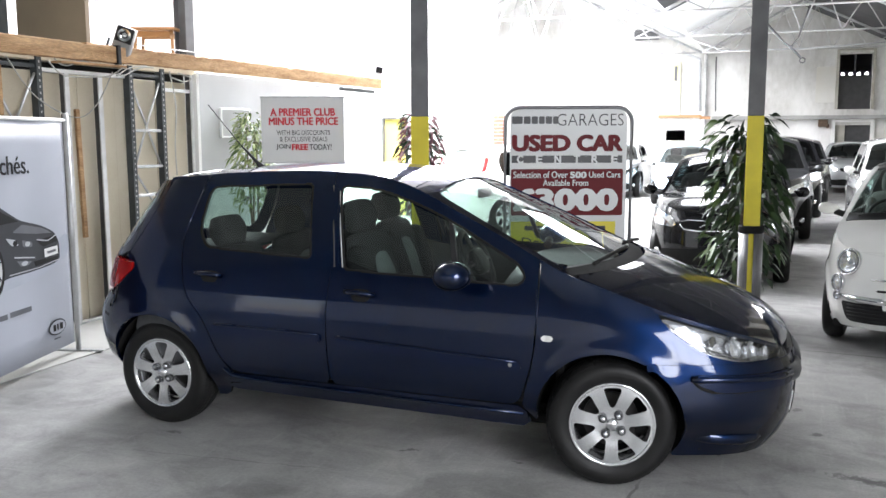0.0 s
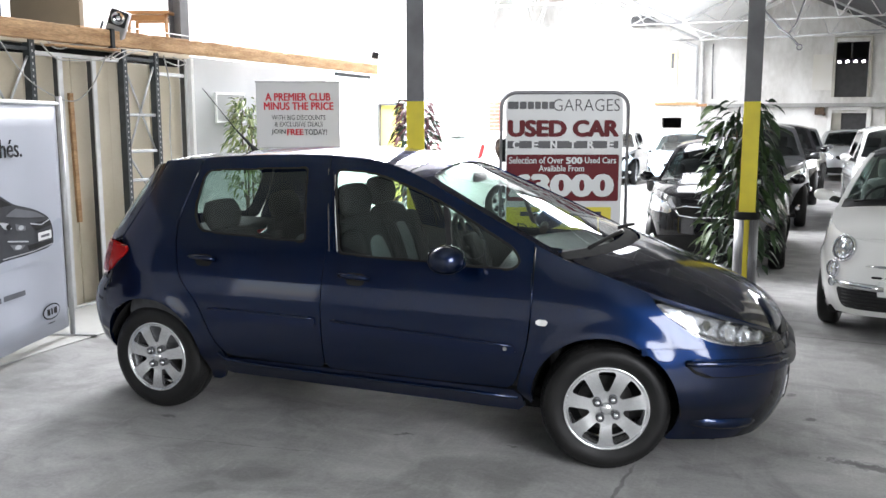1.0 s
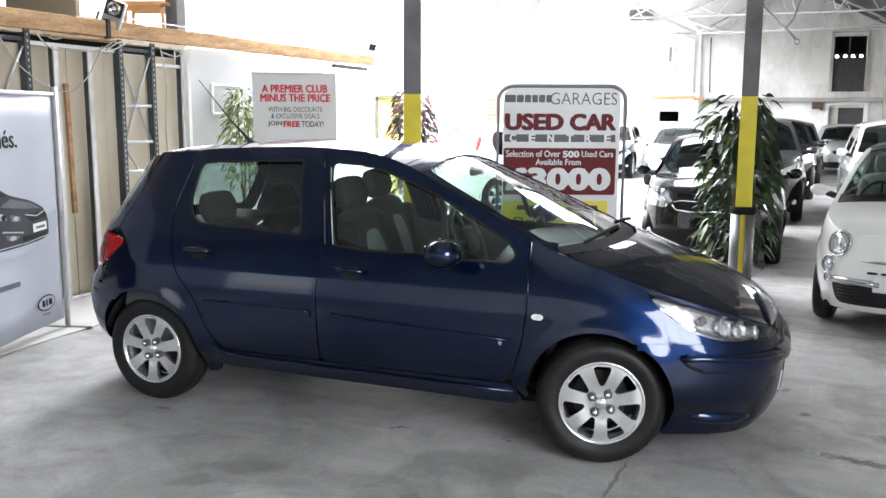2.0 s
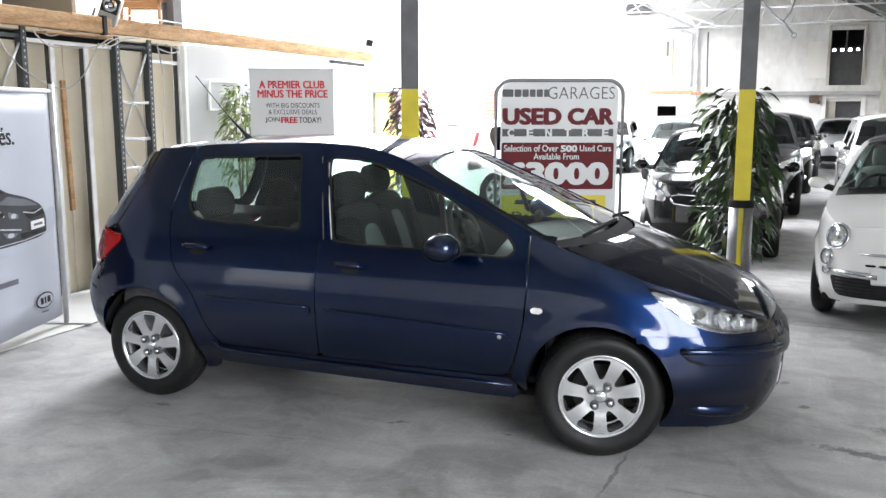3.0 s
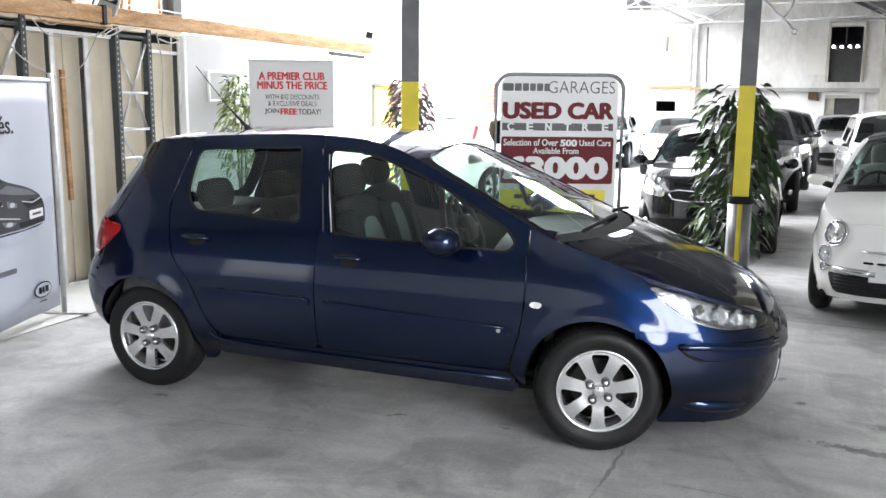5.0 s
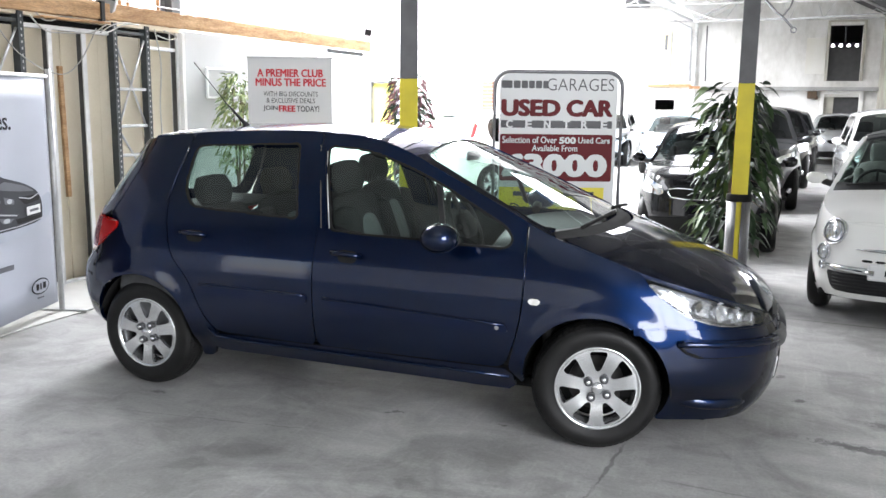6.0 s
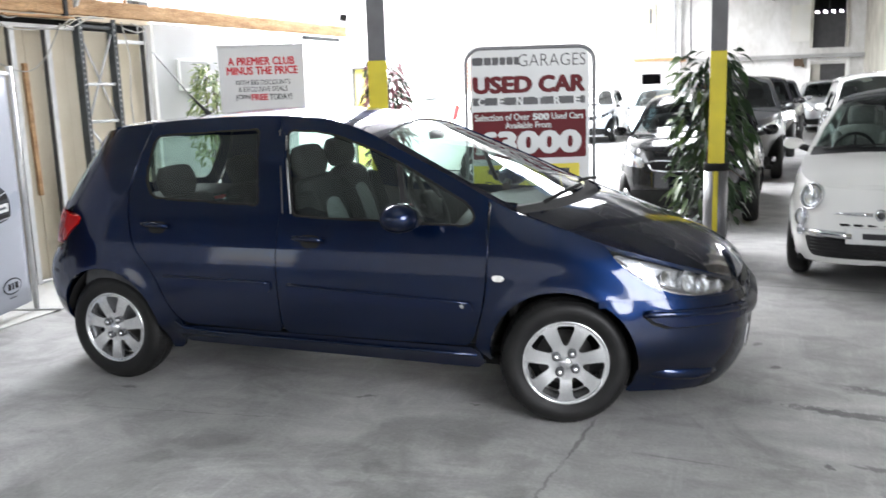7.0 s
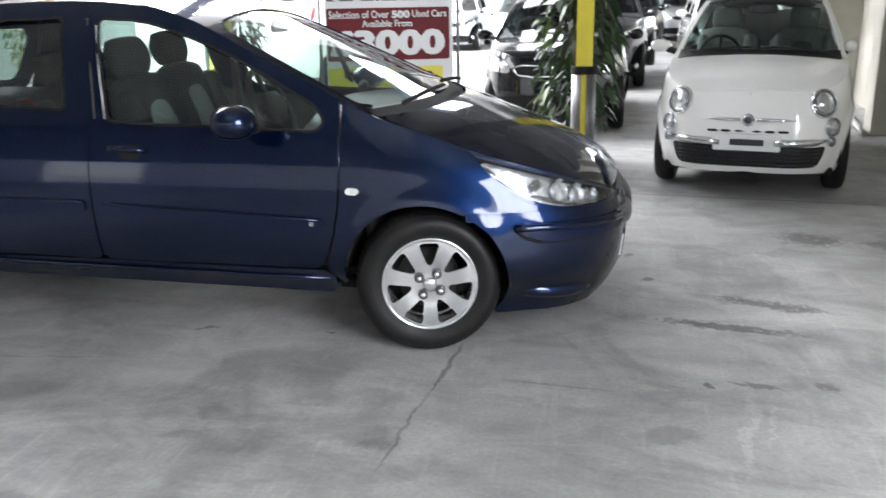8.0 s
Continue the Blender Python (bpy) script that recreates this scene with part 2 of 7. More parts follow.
for m_, tint in ((M_BLUE, (0.04, 0.08, 0.25, 1)), (M_BLUEPL, (0.04, 0.08, 0.25, 1))):
    m_.node_tree.nodes["Principled BSDF"].inputs["Specular Tint"].default_value = tint
    m_.node_tree.nodes["Principled BSDF"].inputs["Coat IOR"].default_value = 1.47
M_GREYPL = surface("grey bumper plastic", (0.045, 0.046, 0.05), (0.035, 0.036, 0.04), 14, 0.38, bump=0.05, bump_scale=250)
M_CHROME = surface("chrome", (0.75, 0.76, 0.78), (0.68, 0.69, 0.71), 8, 0.08, metal=1.0)
M_ALLOY = surface("silver alloy paint", (0.72, 0.73, 0.74), (0.64, 0.65, 0.66), 7, 0.24, metal=0.9, coat=0.5)
M_IRON = surface("dull brake iron", (0.060, 0.058, 0.056), (0.035, 0.034, 0.033), 20, 0.5, metal=0.5)
M_GLASS = glass("car glass", (0.66, 0.80, 0.75))
M_GLASSD = glass("tinted car glass", (0.32, 0.38, 0.37))
M_LENS = glass("clear lamp lens", (0.93, 0.95, 0.96))
M_RED = surface("red lamp plastic", (0.55, 0.012, 0.01), (0.42, 0.01, 0.008), 8, 0.15, coat=1.0)
M_ORANGE = surface("clear lamp plastic", (0.72, 0.72, 0.70), (0.55, 0.54, 0.52), 30, 0.2, coat=1.0)
M_SEAT = surface("dark grey seat cloth", (0.014, 0.015, 0.0155), (0.021, 0.0215, 0.022), 40, 0.9, spec=0.15, bump=0.2, bump_scale=300)
M_SEATL = surface("grey seat cloth", (0.15, 0.175, 0.17), (0.11, 0.13, 0.125), 40, 0.9, spec=0.2, bump=0.2, bump_scale=300)
M_LINING = surface("pale grey headlining cloth", (0.42, 0.43, 0.42), (0.36, 0.37, 0.36), 12, 0.9)
M_DASH = surface("dark grey dashboard plastic", (0.05, 0.052, 0.054), (0.035, 0.036, 0.038), 20, 0.6, bump=0.1, bump_scale=200)
M_CARPAINT_W = surface("white car paint", (0.80, 0.80, 0.78), (0.77, 0.77, 0.75), 3, 0.25, coat=1.0)
M_CARPAINT_K = surface("black car paint", (0.008, 0.008, 0.009), (0.006, 0.006, 0.007), 3, 0.25, coat=1.0, spec=0.05)
M_CARPAINT_K.node_tree.nodes["Principled BSDF"].inputs["Coat IOR"].default_value = 1.38
M_CARPAINT_G = surface("dark grey metallic car paint", (0.05, 0.052, 0.056), (0.04, 0.042, 0.046), 3, 0.3, metal=0.5, coat=1.0)
M_CARPAINT_S = surface("silver car paint", (0.42, 0.44, 0.45), (0.38, 0.39, 0.40), 3, 0.3, metal=0.5, coat=1.0)
M_CARPAINT_B = surface("pale blue car paint", (0.50, 0.62, 0.70), (0.46, 0.58, 0.66), 3, 0.3, metal=0.3, coat=1.0)
M_TIMBER = surface("rough sawn timber", (0.52, 0.33, 0.17), (0.30, 0.16, 0.07), 3.2, 0.75, bump=0.4, bump_scale=22, stretch=(6, 0.9, 6), fine=0.65, spread=(0.3, 0.72))
M_PLY = surface("raw board", (0.70, 0.64, 0.52), (0.58, 0.52, 0.40), 1.1, 0.8, bump=0.06, fine=0.10)
M_STUD = surface("galvanised stud", (0.58, 0.59, 0.60), (0.46, 0.47, 0.48), 10, 0.4, metal=0.6)
M_RACK = surface("dark green grey racking paint", (0.055, 0.065, 0.07), (0.035, 0.042, 0.046), 8, 0.45, bump=0.05)
M_BANNER = surface("pale banner print", (0.38, 0.405, 0.47), (0.33, 0.355, 0.415), 0.8, 0.5)
M_CREAMPANEL = surface("white satin board", (0.60, 0.61, 0.62), (0.56, 0.57, 0.58), 1.0, 0.5)
M_SIGNW = surface("sign white", (0.72, 0.73, 0.73), (0.66, 0.67, 0.67), 2.0, 0.35)
M_SIGNR = surface("sign red", (0.145, 0.004, 0.009), (0.125, 0.0035, 0.0075), 3.0, 0.5, spec=0.25)
M_SIGNK = surface("sign dark letters", (0.02, 0.02, 0.025), (0.03, 0.03, 0.035), 3.0, 0.4)
M_SIGNY = surface("sign yellow", (0.80, 0.68, 0.02), (0.72, 0.60, 0.02), 3.0, 0.4)
M_REDINK = surface("red print", (0.55, 0.02, 0.035), (0.48, 0.015, 0.03), 3.0, 0.45)
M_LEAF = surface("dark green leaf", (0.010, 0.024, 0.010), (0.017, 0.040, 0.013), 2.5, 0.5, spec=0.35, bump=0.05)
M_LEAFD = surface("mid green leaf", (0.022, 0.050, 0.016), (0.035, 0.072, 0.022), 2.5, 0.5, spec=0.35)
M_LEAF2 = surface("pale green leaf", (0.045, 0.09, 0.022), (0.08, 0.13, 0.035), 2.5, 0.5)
M_REDLEAF = surface("dark red leaf", (0.09, 0.02, 0.025), (0.15, 0.045, 0.05), 2.5, 0.5)
M_BARK = surface("brown bark", (0.12, 0.08, 0.05), (0.07, 0.045, 0.03), 12, 0.85, bump=0.4)
M_BRICK = surface("red brick", (0.36, 0.14, 0.09), (0.26, 0.10, 0.07), 6, 0.8, bump=0.3)
M_CABLE = surface("white cable", (0.48, 0.48, 0.46), (0.38, 0.38, 0.36), 10, 0.5)
M_WOOD = surface("varnished wood", (0.40, 0.21, 0.09), (0.30, 0.15, 0.06), 4, 0.4, stretch=(1, 8, 8))
M_LAMPBOWL = surface("silvered lamp bowl", (0.84, 0.85, 0.87), (0.52, 0.53, 0.55), 9, 0.24, metal=0.85, bump=0.6, bump_scale=14, spread=(0.42, 0.58))
M_BOWLD = surface("fluted lamp reflector", (0.74, 0.75, 0.77), (0.46, 0.46, 0.48), 30, 0.2, metal=0.8, bump=0.5, bump_scale=60, spread=(0.45, 0.55))
M_LEAFY = surface("yellow green leaf", (0.17, 0.22, 0.07), (0.26, 0.31, 0.12), 2.5, 0.5)
# one zinc stud in two tones: lit face bright, shaded web dark
M_STUDW = surface("bright zinc stud face", (0.74, 0.75, 0.76), (0.62, 0.63, 0.64), 9, 0.38, metal=0.25)
M_WEB = surface("shaded stud web", (0.10, 0.105, 0.11), (0.07, 0.073, 0.078), 7, 0.5, metal=0.3)

# ---- tools ----
def inside_smooth(pts, n=12):
    """A closed outline through its corners, each rounded by its own radius: rows of (a, b, radius)."""
    out = []
    k = len(pts)
    for i in range(k):
        p, q, r = (np.array(pts[j % k][:2], float) for j in (i - 1, i, i + 1))
        rad = pts[i][2] if len(pts[i]) > 2 else 0.0
        a, b = p - q, r - q
        la, lb = np.hypot(*a), np.hypot(*b)
        cut = min(rad, la * 0.48, lb * 0.48)
        if cut < 1e-4:
            out.append(q)
            continue
        s, e = q + a / la * cut, q + b / lb * cut
        for t in np.linspace(0, 1, n):
            out.append((1 - t) ** 2 * s + 2 * t * (1 - t) * q + t * t * e)
    return np.array(out)


def offset(poly, d):
    """An outline moved outwards by d (inwards where d is negative)."""
    a = np.roll(poly, 1, axis=0)
    b = np.roll(poly, -1, axis=0)
    t = b - a
    n = np.c_[t[:, 1], -t[:, 0]] / np.maximum(np.hypot(*t.T), 1e-9)[:, None]
    area = 0.5 * np.sum(poly[:, 0] * np.roll(poly[:, 1], -1) - np.roll(poly[:, 0], -1) * poly[:, 1])
    return poly + n * (d if area > 0 else -d)


def circle(cx, cy, r, n=48, start=0.0, end=2 * math.pi):
    t = np.linspace(start, end, n, endpoint=abs(end - start) < 6.28)
    return np.c_[cx + r * np.cos(t), cy + r * np.sin(t)]


def distance(poly, pts):
    """Signed distance of points to a closed outline (negative inside) and the nearest place on it."""
    a = poly
    b = np.roll(poly, -1, axis=0)
    d = b - a
    l2 = np.maximum((d ** 2).sum(1), 1e-12)
    best = np.full(len(pts), 1e9)
    near = np.zeros_like(pts)
    odd = np.zeros(len(pts), bool)
    for i in range(len(a)):
        t = np.clip(((pts - a[i]) @ d[i]) / l2[i], 0, 1)
        c = a[i] + t[:, None] * d[i]
        g = ((pts - c) ** 2).sum(1)
        m = g < best
        best[m] = g[m]
        near[m] = c[m]
        if d[i][1] != 0:
            up = (a[i][1] > pts[:, 1]) != (b[i][1] > pts[:, 1])
            odd ^= up & (pts[:, 0] < a[i][0] + (pts[:, 1] - a[i][1]) / d[i][1] * d[i][0])
    return np.where(odd, -1, 1) * np.sqrt(best), near


def region(outer, holes=(), h=0.03):
    """A fine net that fills an outline and leaves its holes open: points in the plane and faces."""
    lo, hi = outer.min(0), outer.max(0)
    na, nb = (max(2, int(math.ceil((hi - lo)[k] / h)) + 1) for k in (0, 1))
    g = np.stack(np.meshgrid(np.linspace(lo[0], hi[0], na), np.linspace(lo[1], hi[1], nb), indexing="ij"), -1).reshape(-1, 2)
    cell = max((hi - lo)[0] / (na - 1), (hi - lo)[1] / (nb - 1))
    sd, near = distance(outer, g)
    for hole in holes:
        s2, n2 = distance(hole, g)
        m = -s2 > sd
        sd[m], near[m] = -s2[m], n2[m]
    sd[np.abs(sd) < 0.06 * cell] = 0.0
    pts = [tuple(p) for p in g]
    cross = {}

    def edge(p, q):
        key = (min(p, q), max(p, q))
        if key not in cross:
            t = sd[p] / (sd[p] - sd[q])
            a = g[p] + (g[q] - g[p]) * t
            cross[key] = len(pts)
            pts.append((a[0], a[1]))
        return cross[key]

    faces = []
    for i in range(na - 1):
        for j in range(nb - 1):
            q = (i * nb + j, (i + 1) * nb + j, (i + 1) * nb + j + 1, i * nb + j + 1)
            v = [sd[k] for k in q]
            if max(v) <= 0:
                faces.append(list(q))
                continue
            if min(v) >= 0:
                continue
            row = []
            for k in range(4):
                p, n = q[k], q[(k + 1) % 4]
                if sd[p] <= 0:
                    row.append(p)
                if sd[p] * sd[n] < 0:
                    row.append(edge(p, n))
            if len(row) >= 3:
                faces.append(row)
    return np.array(pts), faces


def net(g, faces, place):
    """A bmesh from a region, each point put in space by place(a, b)."""
    bm = bmesh.new()
    made = {}
    for f in faces:
        row = []
        for v in f:
            if v not in made:
                made[v] = bm.verts.new(place(g[v][0], g[v][1]))
            if made[v] not in row:
                row.append(made[v])
        if len(row) >= 3:
            try:
                bm.faces.new(row)
            except ValueError:
                pass
    bmesh.ops.remove_doubles(bm, verts=bm.verts, dist=0.0004)
    for f in [f for f in bm.faces if f.calc_area() < 1e-9]:
        bm.faces.remove(f)
    for f in bm.faces:
        f.smooth = True
    return bm


def rim_edges(bm, vec):
    """Turns the open edges of a panel over, so that it shows its thickness: vec(co, normal) gives the way."""
    bm.normal_update()
    edges = [e for e in bm.edges if e.is_boundary]
    normals = {v: v.normal.copy() for e in edges for v in e.verts}
    for e in edges:
        e.smooth = False
    ret = bmesh.ops.extrude_edge_only(bm, edges=edges)
    pairs = {}
    for e in edges:
        for v in e.verts:
            pairs[tuple(round(c, 6) for c in v.co)] = normals[v]
    for v in [v for v in ret["geom"] if isinstance(v, bmesh.types.BMVert)]:
        n = pairs.get(tuple(round(c, 6) for c in v.co), Vector((0, 0, 0)))
        v.co += vec(v.co, n)
    return bm


def box(bm, size, at, rot=(0, 0, 0), bevel=0.0, seg=2):
    """Adds a box with softened edges."""
    r = bmesh.ops.create_cube(bm, size=1)
    vs = r["verts"]
    bmesh.ops.scale(bm, vec=size, verts=vs)
    if bevel > 0:
        es = {e for v in vs for e in v.link_edges}
        rb = bmesh.ops.bevel(bm, geom=list(es), offset=bevel, segments=seg, affect="EDGES", profile=0.5)
        vs = rb["verts"]
        vs = list({v for f in rb["faces"] for v in f.verts} | set(v for v in vs if v.is_valid))
    bmesh.ops.transform(bm, matrix=pose(*at, *rot), verts=vs)
    return vs


def tube(bm, a, b, r, n=10, r2=None, cap=True):
    """Adds a round bar from a to b."""
    a, b = Vector(a), Vector(b)
    d = b - a
    m = Matrix.Translation((a + b) / 2) @ d.to_track_quat("Z", "Y").to_matrix().to_4x4()
    ret = bmesh.ops.create_cone(bm, cap_ends=cap, cap_tris=False, segments=n, radius1=r, radius2=r if r2 is None else r2, depth=d.length, matrix=m)
    for v in ret["verts"]:
        for f in v.link_faces:
            if len(f.verts) == 4:
                f.smooth = True
    return ret["verts"]


def lathe(bm, prof, n=48, m=None, turn=2 * math.pi):
    """Adds a turned form: rows of (radius, height) about z, moved by m."""
    full = abs(turn - 2 * math.pi) < 1e-6
    rings = []
    for i in range(n if full else n + 1):
        t = turn * i / n
        rings.append([bm.verts.new((r * math.cos(t), r * math.sin(t), z)) for r, z in prof])
    for i in range(n):
        p, q = rings[i], rings[(i + 1) % len(rings)]
        for k in range(len(prof) - 1):
            f = bm.faces.new((p[k], q[k], q[k + 1], p[k + 1]))
            f.smooth = True
    vs = [v for r in rings for v in r]
    if m is not None:
        bmesh.ops.transform(bm, matrix=m, verts=vs)
    bmesh.ops.remove_doubles(bm, verts=vs, dist=1e-5)
    return bm


def sweep(bm, pts, r, n=8, flat=1.0):
    """Adds a bent bar along points."""
    pts = [Vector(p) for p in pts]
    rings = []
    for i, p in enumerate(pts):
        d = (pts[min(i + 1, len(pts) - 1)] - pts[max(i - 1, 0)]).normalized()
        q = d.to_track_quat("Z", "Y")
        rr = r[i] if isinstance(r, (list, tuple)) else r
        rings.append([bm.verts.new(p + q @ Vector((rr * math.cos(2 * math.pi * k / n), flat * rr * math.sin(2 * math.pi * k / n), 0))) for k in range(n)])
    for a, b in zip(rings, rings[1:]):
        for k in range(n):
            f = bm.faces.new((a[k], a[(k + 1) % n], b[(k + 1) % n], b[k]))
            f.smooth = True
    bm.faces.new(rings[0][::-1])
    bm.faces.new(rings[-1])
    return bm


def curve_at(rows):
    """A smooth function through rows of (x, y)."""
    xs = np.array([r[0] for r in rows], float)
    ys = np.array([r[1] for r in rows], float)
    if xs[0] > xs[-1]:
        xs, ys = xs[::-1], ys[::-1]
    m = np.gradient(ys, xs)
    d = np.diff(ys) / np.diff(xs)
    for i in range(1, len(xs) - 1):
        m[i] = 0 if d[i - 1] * d[i] <= 0 else 2 * d[i - 1] * d[i] / (d[i - 1] + d[i])
    m[0], m[-1] = d[0], d[-1]

    def at(x):
        if x <= xs[0]:
            return float(ys[0])
        if x >= xs[-1]:
            return float(ys[-1])
        i = int(np.searchsorted(xs, x) - 1)
        h = xs[i + 1] - xs[i]
        t = (x - xs[i]) / h
        return float((2 * t**3 - 3 * t**2 + 1) * ys[i] + (t**3 - 2 * t**2 + t) * h * m[i] + (3 * t**2 - 2 * t**3) * ys[i + 1] + (t**3 - t**2) * h * m[i + 1])

    return at


def mesh_of(name, bm, material, smooth=None):
    bmesh.ops.recalc_face_normals(bm, faces=bm.faces)
    me = bpy.data.meshes.new(name)
    bm.to_mesh(me)
    bm.free()
    me.materials.append(material)
    if smooth is not None:
        me.polygons.foreach_set("use_smooth", [smooth] * len(me.polygons))
    return me


def part(name, bm, material, parent, label="", smooth=None, m=None):
    """Links a bmesh as ONE mesh object under a thing or under a part."""
    ob = new(name, mesh_of(name, bm, material, smooth))
    ob.parent = parent
    if m is not None:
        ob.matrix_basis = m
    return tagged(ob, label)


def thing(name, m, label, category, group="", kind=""):
    ob = new(name)
    ob.empty_display_size = 0.1
    ob.matrix_basis = m
    return tagged(ob, label, category, group, kind)


def solid(name, bm, material, label="", category="", kind="", group="", m=None, smooth=None):
    """Links a bmesh as a thing of one mesh."""
    ob = new(name, mesh_of(name, bm, material, smooth))
    if m is not None:
        ob.matrix_basis = m
    return tagged(ob, label, category, group, kind)


def words(text, size, m, material, parent, name="lettering", width=None, bold=0.0, depth=0.0015, height=None, heavy=0.0):
    """Lettering as a mesh: its middle at m, fitted to a width and height."""
    cu = bpy.data.curves.new(name, "FONT")
    cu.body, cu.size, cu.align_x, cu.align_y = text, size, "CENTER", "CENTER"
    cu.offset, cu.extrude, cu.resolution_u = bold, depth, 3
    ob = bpy.data.objects.new(name, cu)
    scene.collection.objects.link(ob)
    me = bpy.data.meshes.new_from_object(ob.evaluated_get(bpy.context.evaluated_depsgraph_get()))
    bpy.data.objects.remove(ob)
    bpy.data.curves.remove(cu)
    co = np.empty(len(me.vertices) * 3)
    me.vertices.foreach_get("co", co)
    co = co.reshape(-1, 3)
    lo, hi = co.min(0), co.max(0)
    co[:, :2] -= (lo + hi)[:2] / 2
    if width:
        co[:, 0] *= width / (hi - lo)[0]
    if height:
        co[:, 1] *= height / (hi - lo)[1]
    me.vertices.foreach_set("co", co.ravel())
    if heavy:
        # thick strokes: the letters laid over themselves, a little apart
        bm = bmesh.new()
        for k, (a, b) in enumerate(((0, 0), (-1, 0), (1, 0), (-0.5, 0.6), (0.5, 0.6), (-0.5, -0.6), (0.5, -0.6))):
            n = len(bm.verts)
            bm.from_mesh(me)
            bm.verts.ensure_lookup_table()
            bmesh.ops.translate(bm, vec=(a * heavy, b * heavy, 0.00025 * k), verts=bm.verts[n:])
        bm.to_mesh(me)
        bm.free()
    me.materials.clear()
    me.materials.append(material)
    out = new(name, me)
    out.parent = parent
    out.matrix_basis = m
    return out

# ---- structure ----
def wall(name, along, at, lo, hi, z0, z1, thick, openings, material, label, kind="structure"):
    """A wall along x or y with real openings: (from, to, bottom, top)."""
    cuts = sorted({lo, hi, *(v for o in openings for v in o[:2])})
    ups = sorted({z0, z1, *(v for o in openings for v in o[2:4])})
    open_at = lambda a, z: any(o[0] < a < o[1] and o[2] < z < o[3] for o in openings)
    full = {(i, j) for i in range(len(cuts) - 1) for j in range(len(ups) - 1) if not open_at((cuts[i] + cuts[i + 1]) / 2, (ups[j] + ups[j + 1]) / 2)}
    bm = bmesh.new()
    put = lambda a, d, z: (a, at + d, z) if along == "x" else (at + d, a, z)
    quad = lambda *c: bm.faces.new([bm.verts.new(put(*p)) for p in c])
    for i, j in full:
        a, b, c, d = cuts[i], cuts[i + 1], ups[j], ups[j + 1]
        quad((a, 0, c), (b, 0, c), (b, 0, d), (a, 0, d))
        quad((a, thick, c), (b, thick, c), (b, thick, d), (a, thick, d))
        for di, dj, p, q in ((-1, 0, (a, c), (a, d)), (1, 0, (b, c), (b, d)), (0, -1, (a, c), (b, c)), (0, 1, (a, d), (b, d))):
            if (i + di, j + dj) not in full:
                quad((p[0], 0, p[1]), (q[0], 0, q[1]), (q[0], thick, q[1]), (p[0], thick, p[1]))
    bmesh.ops.remove_doubles(bm, verts=bm.verts, dist=1e-4)
    return solid(name, bm, material, label, "wall", kind)


bm = bmesh.new()
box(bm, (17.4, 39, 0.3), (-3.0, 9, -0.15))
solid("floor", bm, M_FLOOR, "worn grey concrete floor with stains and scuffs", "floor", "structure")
bm = bmesh.new()
box(bm, (3000, 3000, 0.2), (0, 0, -0.45))
solid("ground", bm, surface("yard ground", (0.12, 0.12, 0.11), (0.08, 0.08, 0.075), 0.2, 0.9, bump=0.2), "grey yard ground outside the hall", "ground", "structure")

wall("wall_south_upper", "x", -10.3, -11.6, 5.5, 2.7, 7.5, 0.3, [], surface("dark grey cladding", (0.20, 0.20, 0.203), (0.15, 0.15, 0.153), 2.0, 0.6, bump=0.1), "dark grey cladding over the white wall")
wall("wall_south", "x", -10.3, -11.6, 5.5, 0, 2.7, 0.3, [(-7.0, -5.2, 0.05, 2.6)], M_WHITE, "white painted hall wall with one open doorway")
wall("wall_west", "y", -11.6, -10, 28, 0, 7.5, 0.3, [], M_WHITE, "plain white painted hall wall")
wall("wall_east", "y", 5.2, -10, 28, 0, 7.5, 0.3, [(-7.1, -3.3, 0.89, 3.55), (12.6, 18.6, 1.0, 3.2)], M_CREAM, "old cream painted hall wall with two wide windows")
wall("wall_north", "x", 27.5, -11.6, 5.5, 0, 7.5, 0.3,
     [(3.58, 4.66, 0.0, 2.01), (3.62, 4.62, 2.54, 4.36), (-1.99, -1.31, 1.51, 1.87)], M_OLDWHITE, "far white wall with openings on two floors")
wall("wall_middle", "x", 12.3, -11.3, -3.54, 0, 7.2, 0.2, [(-6.04, -5.45, 0.0, 2.10)], M_WHITE, "bright white inner wall with a narrow doorway")

# roof: two pitched bays that meet in a valley over the row of columns
def roof_sheet(name, x0, z0, x1, z1, y0, y1, holes, material, label):
    bm = bmesh.new()
    cuts = sorted({y0, y1, *(v for h in holes for v in h[:2])})
    ss = sorted({0.0, 1.0, *(v for h in holes for v in h[2:])})
    for i in range(len(cuts) - 1):
        for j in range(len(ss) - 1):
            cy, cs = (cuts[i] + cuts[i + 1]) / 2, (ss[j] + ss[j + 1]) / 2
            if any(h[0] < cy < h[1] and h[2] < cs < h[3] for h in holes):
                continue
            p = lambda s, y: (x0 + (x1 - x0) * s, y, z0 + (z1 - z0) * s)
            bm.faces.new([bm.verts.new(q) for q in (p(ss[j], cuts[i]), p(ss[j + 1], cuts[i]), p(ss[j + 1], cuts[i + 1]), p(ss[j], cuts[i + 1]))])
    bmesh.ops.remove_doubles(bm, verts=bm.verts, dist=1e-4)
    ret = bmesh.ops.extrude_face_region(bm, geom=bm.faces[:])
    bmesh.ops.translate(bm, vec=(0, 0, 0.12), verts=[v for v in ret["geom"] if isinstance(v, bmesh.types.BMVert)])
    return solid(name, bm, material, label, "ceiling", "structure")


